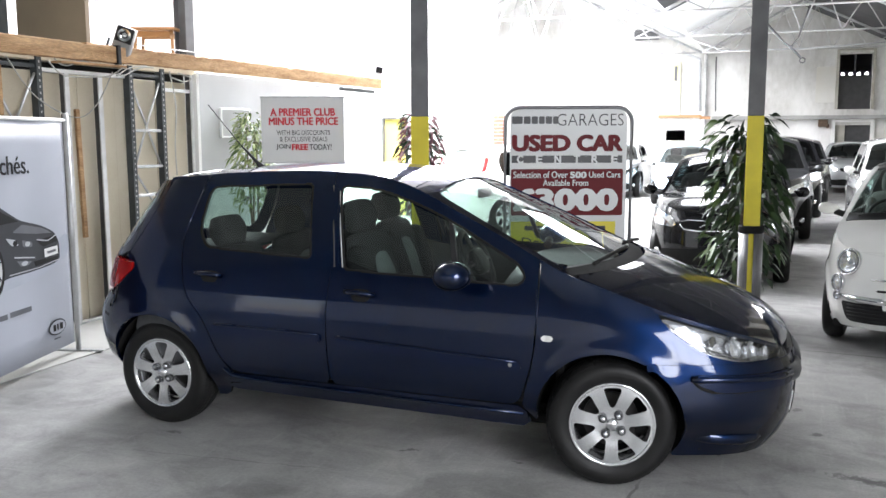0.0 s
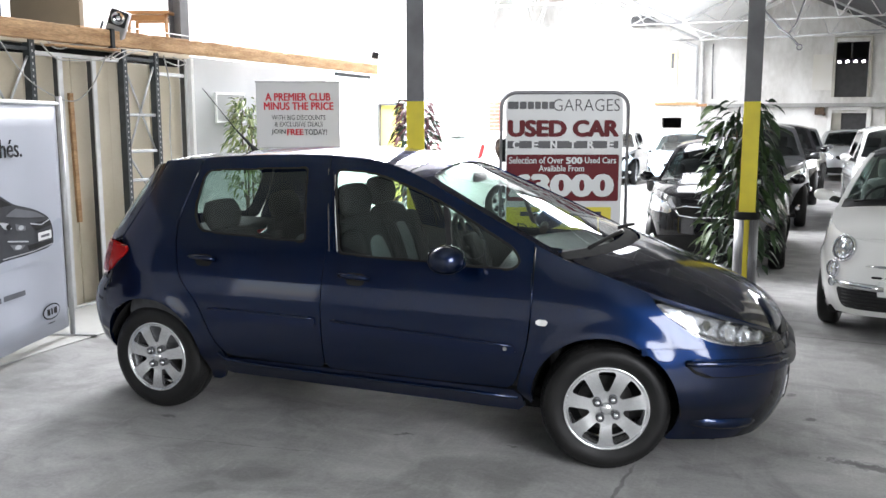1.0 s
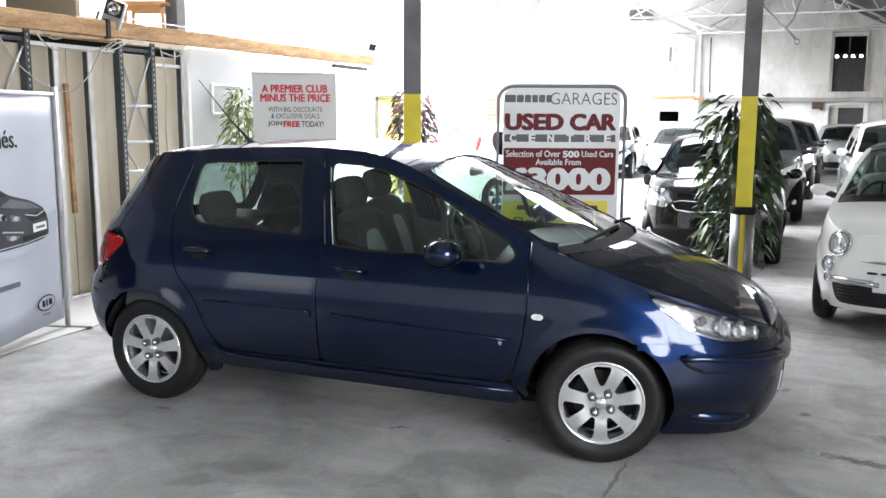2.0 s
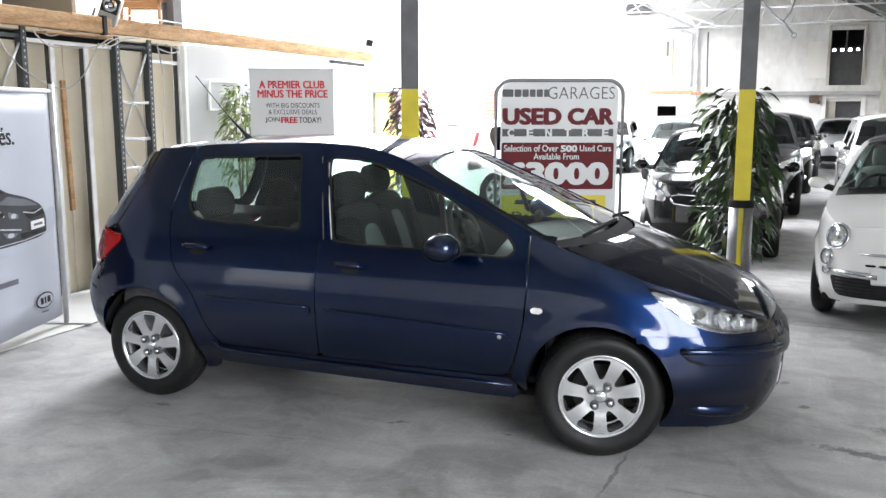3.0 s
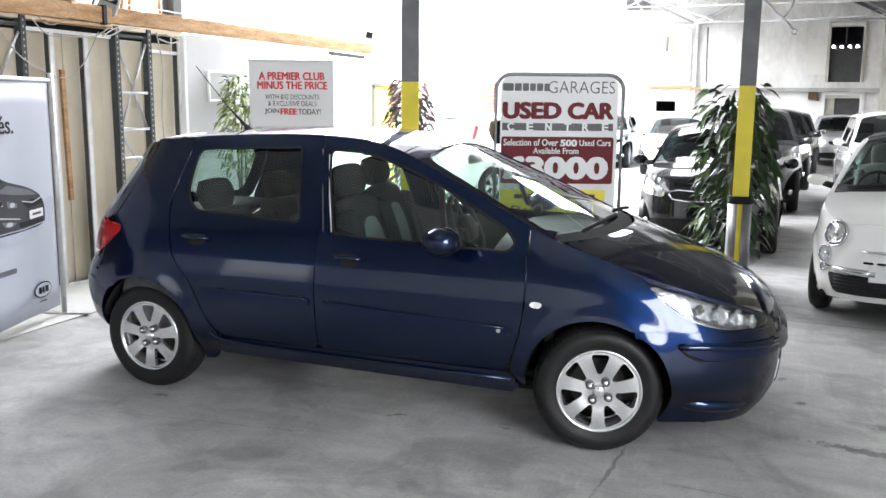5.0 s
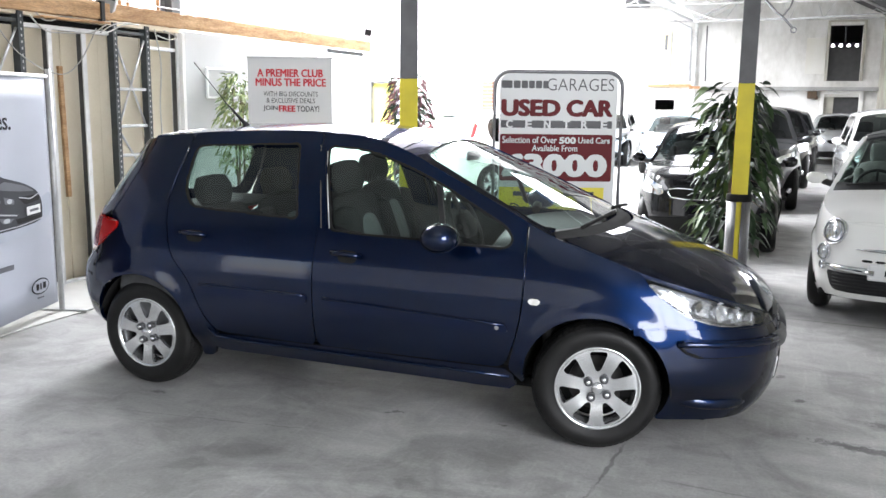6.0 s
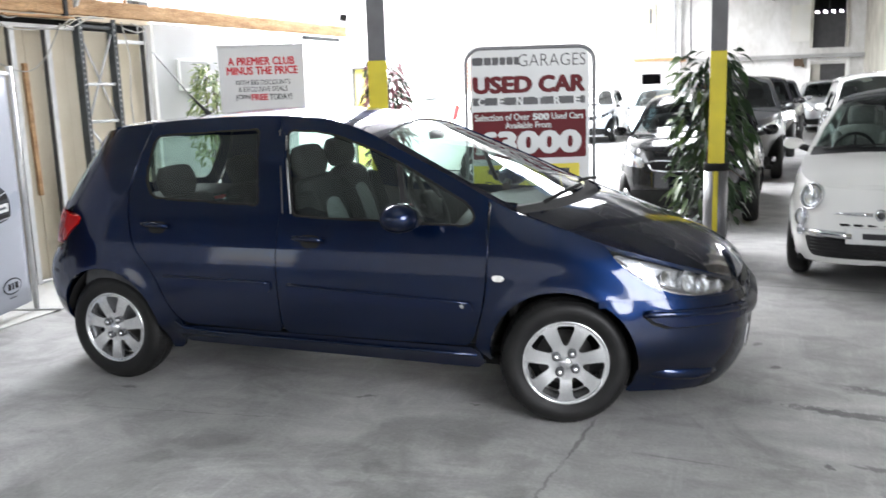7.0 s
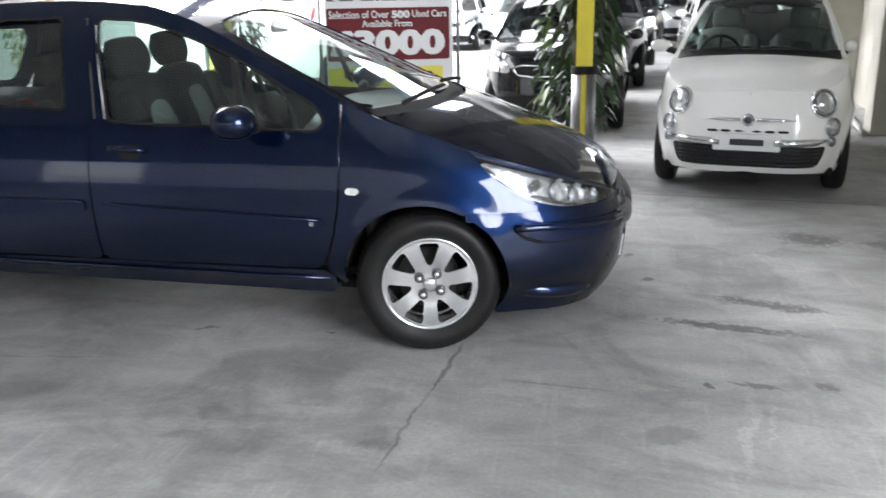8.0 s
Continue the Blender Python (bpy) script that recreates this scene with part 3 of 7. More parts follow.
ROOF = [("west", -11.6, 4.5, -6.1, 7.2, 0.35, 0.75), ("middle", -6.1, 7.2, -0.6, 4.5, 0.25, 0.65), ("east", -0.6, 4.5, 2.4, 6.0, 0.55, 0.85), ("far_east", 2.4, 6.0, 5.5, 4.5, 0.3, 0.5)]
for nm, x0, z0, x1, z1, s0, s1 in ROOF:
    if nm == "middle":
        holes = [(1.6 + 5 * k, 4.8 + 5 * k, s0, s1) for k in range(5)]
    elif nm == "west":
        holes = [(6.6 + 5 * k, 9.8 + 5 * k, s0, s1) for k in range(4)]
    elif nm == "east":
        holes = [(8.9, 12.3, 0.1, 0.57)]
    else:
        holes = []
    for y0, y1, span in ((-10.3, 3.4, "front"), (3.4, 16.2, "inner"), (16.2, 27.8, "rear")):
        # tones are set by span: pale front for fill, dark inner for bonnet reflections
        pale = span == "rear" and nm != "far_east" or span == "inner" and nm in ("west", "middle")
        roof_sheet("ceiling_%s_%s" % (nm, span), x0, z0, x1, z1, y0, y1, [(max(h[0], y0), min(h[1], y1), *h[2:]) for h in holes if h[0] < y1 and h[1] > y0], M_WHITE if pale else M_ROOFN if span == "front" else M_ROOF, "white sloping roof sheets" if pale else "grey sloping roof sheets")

# unseen beam added to keep the bay's light off the right corner
bm = bmesh.new()
box(bm, (0.22, 4.0, 0.9), (-0.6, 5.4, 4.06), bevel=0.006, seg=1)
solid("shading_beam", bm, M_TRUSS, "unseen grey beam added under the roof valley to shade the right corner", "girder", "structure")


def truss(y):
    """A light lattice truss across both bays."""
    t = thing("roof_truss", pose(0, y, 0), "light grey tubular lattice roof truss", "truss", "roof trusses", "")
    for x0, z0, x1, z1 in ((-11.5, 4.35, -6.1, 7.0), (-6.1, 7.0, -0.6, 4.35), (-0.6, 4.35, 2.4, 5.85), (2.4, 5.85, 5.2, 4.45)):
        bm = bmesh.new()
        tube(bm, (x0, 0, z0), (x1, 0, z1), 0.035)
        part("rafter", bm, M_TRUSS, t)
    for x0, x1, z, zt in ((-11.5, -0.6, 4.35, 7.0), (-0.6, 5.2, 4.35, 5.85)):
        bm = bmesh.new()
        tube(bm, (x0, 0, z), (x1, 0, z), 0.024)
        part("bottom_chord", bm, M_TRUSSW, t)
        n = 8 if x1 < 0 else 6
        mid = -6.1 if x1 < 0 else 2.4
        for k in range(n):
            a, b = x0 + (x1 - x0) * k / n, x0 + (x1 - x0) * (k + 0.5) / n
            h = lambda x: z + (zt - z) * (1 - abs(x - mid) / (mid - x0 if x < mid else x1 - mid))
            bm = bmesh.new()
            tube(bm, (a, 0, z), (b, 0, max(h(b), z + 0.1)), 0.015, 8)
            part("lattice_bar", bm, M_TRUSSW, t)
            c = x0 + (x1 - x0) * (k + 1) / n
            bm = bmesh.new()
            tube(bm, (b, 0, max(h(b), z + 0.1)), (c, 0, z), 0.015, 8)
            part("lattice_bar", bm, M_TRUSSW, t)
    return t


tr0 = truss(25.0)
for y in (20.0, 15.0, 9.0):
    copy_thing(tr0, pose(0, y, 0))


def column(x, y, yaw, z_top, sleeve, w=0.145):
    """A steel column, grey above and yellow below, with a guard at its foot where it has one."""
    t = thing("column", pose(x, y, 0, 0, 0, yaw), "grey steel column painted yellow up to head height" + (" with a steel guard" if sleeve else ""), "column", "", "")
    th = 0.012
    for nm, z0, z1, mat in (("grey_shaft", 1.85, z_top, M_STEEL), ("yellow_shaft", 0, 1.85, M_YELLOW)):
        bm = bmesh.new()
        box(bm, (w, th, z1 - z0), (0, -w / 2, (z0 + z1) / 2), bevel=0.003, seg=1)
        box(bm, (w, th, z1 - z0), (0, w / 2, (z0 + z1) / 2), bevel=0.003, seg=1)
        box(bm, (th, w - th, z1 - z0), (0, 0, (z0 + z1) / 2))
        part(nm, bm, mat, t)
    bm = bmesh.new()
    box(bm, (0.26, 0.26, 0.02), (0, 0, 0.01), bevel=0.004)
    part("base_plate", bm, M_STEEL, t)
    if sleeve:
        for a in (-1, 1):
            bm = bmesh.new()
            lathe(bm, [(0.097, 0), (0.100, 0), (0.100, 0.845), (0.097, 0.845), (0.097, 0)], 24, pose(0, 0, 0.02, 0, 0, 90 + a * 90 - 77), radians(154))
            part("guard_half", bm, M_SLEEVE, t)
        bm = bmesh.new()
        lathe(bm, [(0.080, 0.850), (0.104, 0.850), (0.106, 0.865), (0.106, 0.905), (0.102, 0.915), (0.080, 0.915), (0.080, 0.850)], 28)
        part("band", bm, M_DARK, t, "black rubber band")
    return t


column(-0.82, 1.97, 21, 6.7, False)
column(1.808, 3.1, 3, 5.4, True, 0.132)

# glazing bars of the wide window, and the dark rooms behind the far wall
bm = bmesh.new()
for y in (-7.08, -5.8, -4.6, -3.32):
    box(bm, (0.018, 0.018, 2.66), (5.06, y, 2.22), bevel=0.003, seg=1)
for z in (0.91, 2.6, 3.53):
    box(bm, (0.016, 3.8, 0.016), (5.06, -5.2, z), bevel=0.003, seg=1)
solid("window_bars", bm, M_STEEL, "dark steel glazing bars of a wide window", "window", "structure")
M_ROOM = surface("dim room paint", (0.10, 0.10, 0.105), (0.07, 0.07, 0.075), 2, 0.8)
bm = bmesh.new()
for size, at in (((9.6, 0.1, 5.2), (0.9, 30.4, 2.6)), ((9.6, 2.6, 0.1), (0.9, 29.1, 5.15)), ((9.6, 2.6, 0.1), (0.9, 29.1, -0.05)), ((0.1, 2.6, 5.2), (-3.85, 29.1, 2.6)), ((0.1, 2.6, 5.2), (5.65, 29.1, 2.6))):
    box(bm, size, at)
solid("back_room", bm, M_ROOM, "dim rooms behind the openings of the far wall", "room", "structure")

# ---- cars ----
class Body:
    """The skin of a car: a side that wraps round nose and tail, and a top between the two upper edges."""

    def __init__(self, width, nose, tail, rail, centre, xa, xb, la, lb, ea=0.7, eb=0.6, arches=(), flare=0.012, power=2.0, shoulder=(9.0, 10.0, 0.0)):
        self.w, self.nose, self.tail = curve_at(width), curve_at(nose), curve_at(tail)
        self.rail, self.centre = curve_at(rail), curve_at(centre)
        self.xa, self.xb, self.la, self.lb, self.ea, self.eb = xa, xb, la, lb, ea, eb
        self.arches, self.flare, self.power, self.shoulder = arches, flare, power, shoulder
        self.u1, self.u0 = xa + la * math.pi / 2, xb - lb * math.pi / 2

    def side(self, u, z, s=-1, off=0.0):
        x, f = u, 1.0
        if u > self.xa:
            a = min((u - self.xa) / self.la, math.pi / 2)
            x, f = self.xa + (self.nose(z) - self.xa) * math.sin(a), max(math.cos(a), 0.0) ** self.ea
        elif u < self.xb:
            a = min((self.xb - u) / self.lb, math.pi / 2)
            x, f = self.xb - (self.xb - self.tail(z)) * math.sin(a), max(math.cos(a), 0.0) ** self.eb
        y = self.w(z) * f
        for ax, az, r in self.arches:
            d = math.hypot(x - ax, z - az) - r
            y += self.flare * math.exp(-(max(d, 0) / 0.05) ** 2) * f
        u0, u1, amount = self.shoulder
        if u > u0:
            t = min((u - u0) / (u1 - u0), 1.0)
            y -= f * amount * t * t * (3 - 2 * t) * math.exp(-max(self.rail(u) - z, 0.0) / 0.11)
        return Vector((x, s * y, z))

    def side_normal(self, u, z, s=-1):
        e = 0.004
        du = self.side(min(u + e, self.u1), z, s) - self.side(max(u - e, self.u0), z, s)
        dz = self.side(u, z + e, s) - self.side(u, z - e, s)
        n = du.cross(dz)
        if n.length < 1e-9:
            n = Vector((1 if u > 0 else -1, 0, 0))
        n.normalize()
        if n.y * s < 0 or (abs(n.y) < 0.02 and n.x * u < 0):
            n = -n
        return n

    def at(self, u, z, s=-1, off=0.0):
        p = self.side(u, z, s)
        return p + self.side_normal(u, z, s) * off if off else p

    def top(self, u, v, off=0.0):
        p = self.side(u, self.rail(u))
        z = self.rail(u) + (self.centre(u) - self.rail(u)) * (1 - abs(v) ** self.power)
        return Vector((p.x, -p.y * v, z + off))

    def side_panel(self, poly, s=-1, holes=(), h=0.03, off=0.0, flange=0.02):
        g, f = region(poly, holes, h)
        bm = net(g, f, lambda u, z: self.at(u, z, s, off))
        if flange:
            rim_edges(bm, lambda co, n: Vector((-0.25 * flange * (1 if co.x > 0 else -1) if abs(co.x) > 1.5 else 0, -s * flange, 0)))
        return bm

    def top_panel(self, poly, holes=(), h=0.04, off=0.0, flange=0.02):
        g, f = region(poly, holes, h)
        bm = net(g, f, lambda u, v: self.top(u, v, off))
        if flange:
            rim_edges(bm, lambda co, n: Vector((0, 0, -flange)))
        return bm


def wheel(name, parent, at, yaw, r, width, rim_r, style, s, detail=True):
    """A wheel: tyre, alloy face with its openings, barrel, brake disc, cap and bolts. Local z is the axle, outwards."""
    w = new(name)
    w.parent = parent
    w.matrix_basis = pose(*at) @ pose(0, 0, 0, 0, 0, yaw) @ pose(0, 0, 0, 90 if s < 0 else -90, 0, 0)
    n = 64 if detail else 28
    bm = bmesh.new()
    h = width / 2
    lathe(bm, [(rim_r - 0.004, -h + 0.02), (rim_r + 0.02, -h + 0.004), (r - 0.05, -h), (r - 0.018, -h + 0.012), (r - 0.004, -h + 0.032), (r, -h + 0.06), (r, h - 0.07), (r - 0.004, h - 0.044), (r - 0.014, h - 0.022), (r - 0.03, h - 0.007), (r - 0.05, h),
               (rim_r + 0.035, h - 0.002), (rim_r + 0.012, h - 0.010), (rim_r - 0.004, h - 0.018), (rim_r - 0.012, h - 0.03)], n)
    tyre = part("tyre", bm, M_RUBBER, w)
    if detail:
        bm = bmesh.new()
        for row in (-0.02, 0.02):
            lathe(bm, [(r - 0.001, row - 0.013), (r + 0.003, row - 0.011), (r + 0.003, row + 0.011), (r - 0.001, row + 0.013)], n)
        # shoulder blocks with open grooves between them
        for side in (-1, 1):
            rows = ((r - 0.001, h - 0.095), (r + 0.0035, h - 0.09), (r + 0.0035, h - 0.068), (r - 0.001, h - 0.044), (r - 0.011, h - 0.024), (r - 0.02, h - 0.017))
            for k in range(64):
                ring = []
                for q in (2 * math.pi * k / 64, 2 * math.pi * (k + 0.74) / 64):
                    ring.append([bm.verts.new((rr * math.cos(q + 0.25 * (abs(zz) - h + 0.09)), rr * math.sin(q + 0.25 * (abs(zz) - h + 0.09)), side * zz)) for rr, zz in rows])
                low = [[bm.verts.new((v.co.x * (r - 0.012) / math.hypot(v.co.x, v.co.y) if i in (1, 2, 3) else v.co.x, v.co.y * (r - 0.012) / math.hypot(v.co.x, v.co.y) if i in (1, 2, 3) else v.co.y, v.co.z)) for i, v in enumerate(e)] for e in ring]
                for i in range(5):
                    bm.faces.new((ring[0][i], ring[1][i], ring[1][i + 1], ring[0][i + 1]))
                    for e, l in zip(ring, low):
                        bm.faces.new((e[i], e[i + 1], l[i + 1], l[i]))
        part("tread", bm, M_RUBBER, tyre)
    # alloy face
    bm = bmesh.new()
    lathe(bm, [(rim_r - 0.012, -h + 0.03), (rim_r - 0.03, 0.0), (rim_r - 0.022, h - 0.04), (rim_r - 0.004, h - 0.022), (rim_r + 0.004, h - 0.012), (rim_r - 0.002, h - 0.006), (rim_r - 0.012, h - 0.010), (rim_r - 0.02, h - 0.03)], n)
    part("rim_barrel", bm, M_ALLOY, w)
    holes = []
    count, r0, r1, wide0, wide1 = style
    for k in range(count):
        t = 2 * math.pi * k / count + math.pi / 2
        c, sn = math.cos(t), math.sin(t)
        loc = inside_smooth([(r0 * rim_r, -wide0 * rim_r, 0.02), (r0 * rim_r, wide0 * rim_r, 0.02), (r1 * rim_r, wide1 * rim_r, 0.025), (r1 * rim_r, -wide1 * rim_r, 0.025)], 6)
        holes.append(np.c_[loc[:, 0] * c - loc[:, 1] * sn, loc[:, 0] * sn + loc[:, 1] * c])
    g, f = region(circle(0, 0, rim_r - 0.008, 72), holes, 0.011 if detail else 0.03)

    def face(a, b):
        q = math.hypot(a, b) / rim_r
        return Vector((a, b, h - 0.016 - 0.016 * (1 - q) + 0.035 * max(0.0, 0.40 - q) + 0.008 * math.sin(math.pi * min(1.0, max(0.0, (q - 0.25) / 0.75)))))

    bm = net(g, f, face)
    rim_edges(bm, lambda co, nn: Vector((0, 0, -0.022)))
    part("alloy_face", bm, M_ALLOY, w)
    bm = bmesh.new()
    lathe(bm, [(0.0, -0.012), (rim_r * 0.66, -0.012), (rim_r * 0.66, -0.026), (0.0, -0.026)], 36)
    part("brake_disc", bm, M_IRON, w)
    bm = bmesh.new()
    lathe(bm, [(0.0, -0.04), (rim_r - 0.028, -0.04), (rim_r - 0.028, -0.05), (0, -0.05)], 36)
    part("backing_plate", bm, M_DARK, w)
    bm = bmesh.new()
    lathe(bm, [(0.0, h - 0.002), (0.022, h - 0.004), (0.03, h - 0.012), (0.032, h - 0.03)], 28)
    part("centre_cap", bm, M_ALLOY, w)
    if detail:
        for k in range(4):
            t = math.pi / 4 + k * math.pi / 2 + 0.2
            bm = bmesh.new()
            lathe(bm, [(0, h + 0.005), (0.009, h + 0.003), (0.0135, h - 0.004), (0.0135, h - 0.03)], 12, pose(0.054 * math.cos(t), 0.054 * math.sin(t), 0))
            bolt = part("wheel_bolt", bm, M_CHROME, w)
            bm = bmesh.new()
            lathe(bm, [(0.0135, h - 0.012), (0.020, h - 0.006), (0.021, h - 0.012)], 16, pose(0.054 * math.cos(t), 0.054 * math.sin(t), 0))
            part("bolt_recess", bm, M_GREYPL, bolt)
    return w


def cushion(bm, size, at, rot, bulge=0.03):
    """A padded block with rounded edges."""
    r = bmesh.ops.create_cube(bm, size=1)
    vs = r["verts"]
    es = list({e for v in vs for e in v.link_edges})
    bmesh.ops.subdivide_edges(bm, edges=es, cuts=5, use_grid_fill=True)
    vs = [v for v in bm.verts if not v.tag]
    for v in vs:
        c = v.co * 2
        k = 1 - 0.10 * ((c.x * c.y) ** 2 + (c.y * c.z) ** 2 + (c.x * c.z) ** 2)
        v.co = Vector((c.x * size[0] / 2 * k, c.y * size[1] / 2 * k, c.z * size[2] / 2 * k))
        v.tag = True
    bmesh.ops.transform(bm, matrix=pose(*at, *rot), verts=vs)
    for v in vs:
        for f in v.link_faces:
            f.smooth = True
    return bm


def seat(parent, x, y, z, mat, mat2, width=0.50, name="front_seat", rest=True):
    t = new(name)
    t.parent = parent
    t.matrix_basis = pose(x, y, z)
    for nm, size, at, rot, m in (("seat_cushion", (0.50, width, 0.16), (0.05, 0, 0.08), (0, -6, 0), mat), ("backrest", (0.14, width, 0.62), (-0.27, 0, 0.40), (0, -16, 0), mat), ("backrest_panel", (0.05, width * 0.5, 0.46), (-0.205, 0, 0.36), (0, -16, 0), mat2)):
        bm = bmesh.new()
        cushion(bm, size, at, rot)
        part(nm, bm, m, t)
    for side in (-1, 1):
        bm = bmesh.new()
        cushion(bm, (0.16, 0.10, 0.52), (-0.23, side * (width / 2 - 0.03), 0.38), (0, -16, 0))
        part("side_bolster", bm, mat, t)
    if rest:
        bm = bmesh.new()
        cushion(bm, (0.11, 0.28, 0.19), (-0.385, 0, 0.775), (0, -12, 0))
        part("headrest", bm, mat, t)
        bm = bmesh.new()
        for side in (-0.06, 0.06):
            tube(bm, (-0.36, side, 0.66), (-0.39, side, 0.76), 0.007, 8)
        part("headrest_posts", bm, M_CHROME, t)
    return t


def steering(parent, x, y, z, tilt=25):
    t = new("steering_wheel")
    t.parent = parent
    t.matrix_basis = pose(x, y, z, 0, 90 - tilt - 180, 0)
    bm = bmesh.new()
    lathe(bm, [(0.185 + 0.015 * math.cos(k * math.pi / 5), 0.015 * math.sin(k * math.pi / 5)) for k in range(11)], 36)
    part("wheel_rim", bm, M_BLACK, t)
    bm = bmesh.new()
    cushion(bm, (0.15, 0.16, 0.06), (0, 0, -0.01), (0, 0, 0))
    part("wheel_hub", bm, M_BLACK, t)
    bm = bmesh.new()
    for a in (0, 180, 270):
        tube(bm, (0.05 * math.cos(radians(a + 90)), 0.05 * math.sin(radians(a + 90)), 0), (0.18 * math.cos(radians(a + 90)), 0.18 * math.sin(radians(a + 90)), 0), 0.014, 8)
    part("wheel_spokes", bm, M_BLACK, t)
    return t


def cabin(car, body, floor_z, x0, x1, w, rows, dash_x, dash_z, wheel_side, mat=None, mat2=None, slide=0.0, drop=0.0):
    """Floor pan, dashboard, seats and steering wheel inside a car."""
    mat, mat2 = mat or M_SEAT, mat2 or M_SEATL
    bm = bmesh.new()
    box(bm, (x1 - x0, 2 * w, 0.04), ((x0 + x1) / 2, 0, floor_z), bevel=0.01)
    part("floor_pan", bm, M_DARK, car)
    bm = bmesh.new()
    cushion(bm, (0.50, 2 * w - 0.06, 0.36), (dash_x, 0, dash_z - 0.18), (0, 8, 0))
    part("dashboard", bm, M_DASH, car)
    for x, full in rows:
        if full:
            for y in (-0.36, 0.36):
                seat(car, x, y, floor_z + 0.09 - 2.2 * drop, mat, mat2, 0.60, "rear_seat")
        else:
            for y in (-0.36, 0.36):
                seat(car, x - (slide if y * wheel_side < 0 else 0.0), y, floor_z + 0.16 - drop, mat, mat2)
    steering(car, dash_x - 0.42, wheel_side * 0.36, dash_z + 0.0)


def mirror(parent, body, at, s, mat, size=(0.11, 0.20, 0.14)):
    t = new("door_mirror")
    t.parent = parent
    t.matrix_basis = pose(at[0], s * at[1], at[2], 0, 0, 0)
    bm = bmesh.new()
    bmesh.ops.create_uvsphere(bm, u_segments=32, v_segments=20, radius=1.0)
    for v in bm.verts:
        c = [math.copysign(abs(q) ** 0.95, q) for q in v.co]
        # the back is cut for the glass, the front is round, the inner end tapers towards the foot
        taper = 1.0 - 0.22 * (0.5 - 0.5 * c[1] * s)
        v.co = Vector((max(c[0], -0.86) * size[0] / 2 * taper, c[1] * size[1] / 2, (c[2] * taper - 0.10 * (1 - c[1] * s) * 0.5) * size[2] / 2))
    bmesh.ops.transform(bm, matrix=pose(0.0, s * size[1] / 2 + s * 0.06, 0.03, 0, 0, s * -12), verts=bm.verts)
    for f in bm.faces:
        f.smooth = True
    part("mirror_shell", bm, mat, t)
    bm = bmesh.new()
    box(bm, (0.006, size[1] * 0.46, size[2] * 0.42), (-size[0] * 0.40 + 0.0015, s * size[1] / 2 + s * 0.062, 0.03), (0, 0, s * -12), 0.003)
    part("mirror_glass", bm, M_CHROME, t)
    bm = bmesh.new()
    tube(bm, (0.02, -s * 0.02, -0.03), (0.0, s * 0.10, 0.0), 0.028, 10)
    part("mirror_foot", bm, M_BLACK, t)
    return t

# ---- the blue hatchback ----
def arch_cut(ax, az, r, n=28):
    return circle(ax, az, r, n, radians(-38), radians(218))


PB = Body(
    width=[(0.12, 0.69), (0.16, 0.70), (0.24, 0.735), (0.30, 0.785), (0.37, 0.841), (0.46, 0.862), (0.58, 0.868), (0.70, 0.866), (0.80, 0.856), (0.88, 0.838), (0.96, 0.815), (1.04, 0.785), (1.15, 0.742), (1.28, 0.685), (1.38, 0.632), (1.45, 0.588), (1.48, 0.566), (1.5, 0.548), (1.55, 0.50)],
    nose=[(0.12, 2.03), (0.16, 2.065), (0.22, 2.105), (0.32, 2.14), (0.45, 2.15), (0.54, 2.15), (0.62, 2.12), (0.70, 2.09), (0.80, 2.06), (1.1, 2.0)],
    tail=[(0.16, -1.83), (0.25, -1.92), (0.40, -2.0), (0.56, -2.03), (0.66, -2.01), (0.74, -1.95), (0.90, -1.92), (1.0, -1.88), (1.12, -1.80), (1.30, -1.66), (1.40, -1.58), (1.5, -1.5)],
    rail=[(-2.35, 1.41), (-1.7, 1.425), (-1.3, 1.45), (-0.9, 1.482), (-0.4, 1.498), (0.0, 1.476), (0.2, 1.430), (0.53, 1.292), (0.85, 1.145), (1.05, 1.05), (1.12, 1.022), (1.3, 0.965), (1.57, 0.872), (1.86, 0.797), (2.19, 0.714), (2.42, 0.652), (2.62, 0.595)],
    centre=[(-2.35, 1.425), (-1.7, 1.447), (-1.3, 1.48), (-0.9, 1.512), (-0.4, 1.532), (0.0, 1.51), (0.3, 1.45), (0.45, 1.395), (0.7, 1.295), (1.0, 1.16), (1.3, 1.035), (1.38, 1.02), (1.57, 0.962), (1.86, 0.866), (2.19, 0.755), (2.42, 0.672), (2.62, 0.605)],
    xa=1.2, xb=-1.25, la=0.9, lb=0.7, ea=0.62, eb=0.55, arches=((1.322, 0.322, 0.35), (-1.304, 0.318, 0.354)), shoulder=(0.95, 1.6, 0.05))

ARCH_F, ARCH_R = arch_cut(1.322, 0.322, 0.35), arch_cut(-1.304, 0.318, 0.354)
G = 0.0035
WIN_R = inside_smooth([(-1.035, 1.398, 0.05), (-0.375, 1.426, 0.03), (-0.30, 1.036, 0.035), (-0.985, 1.066, 0.05), (-1.05, 1.17, 0.08)])
WIN_F = inside_smooth([(-0.20, 1.42, 0.05), (0.05, 1.405, 0.15), (0.42, 1.286, 0.2), (0.86, 1.062, 0.05), (0.905, 1.00, 0.03), (0.865, 0.96, 0.03), (-0.092, 0.988, 0.04)])


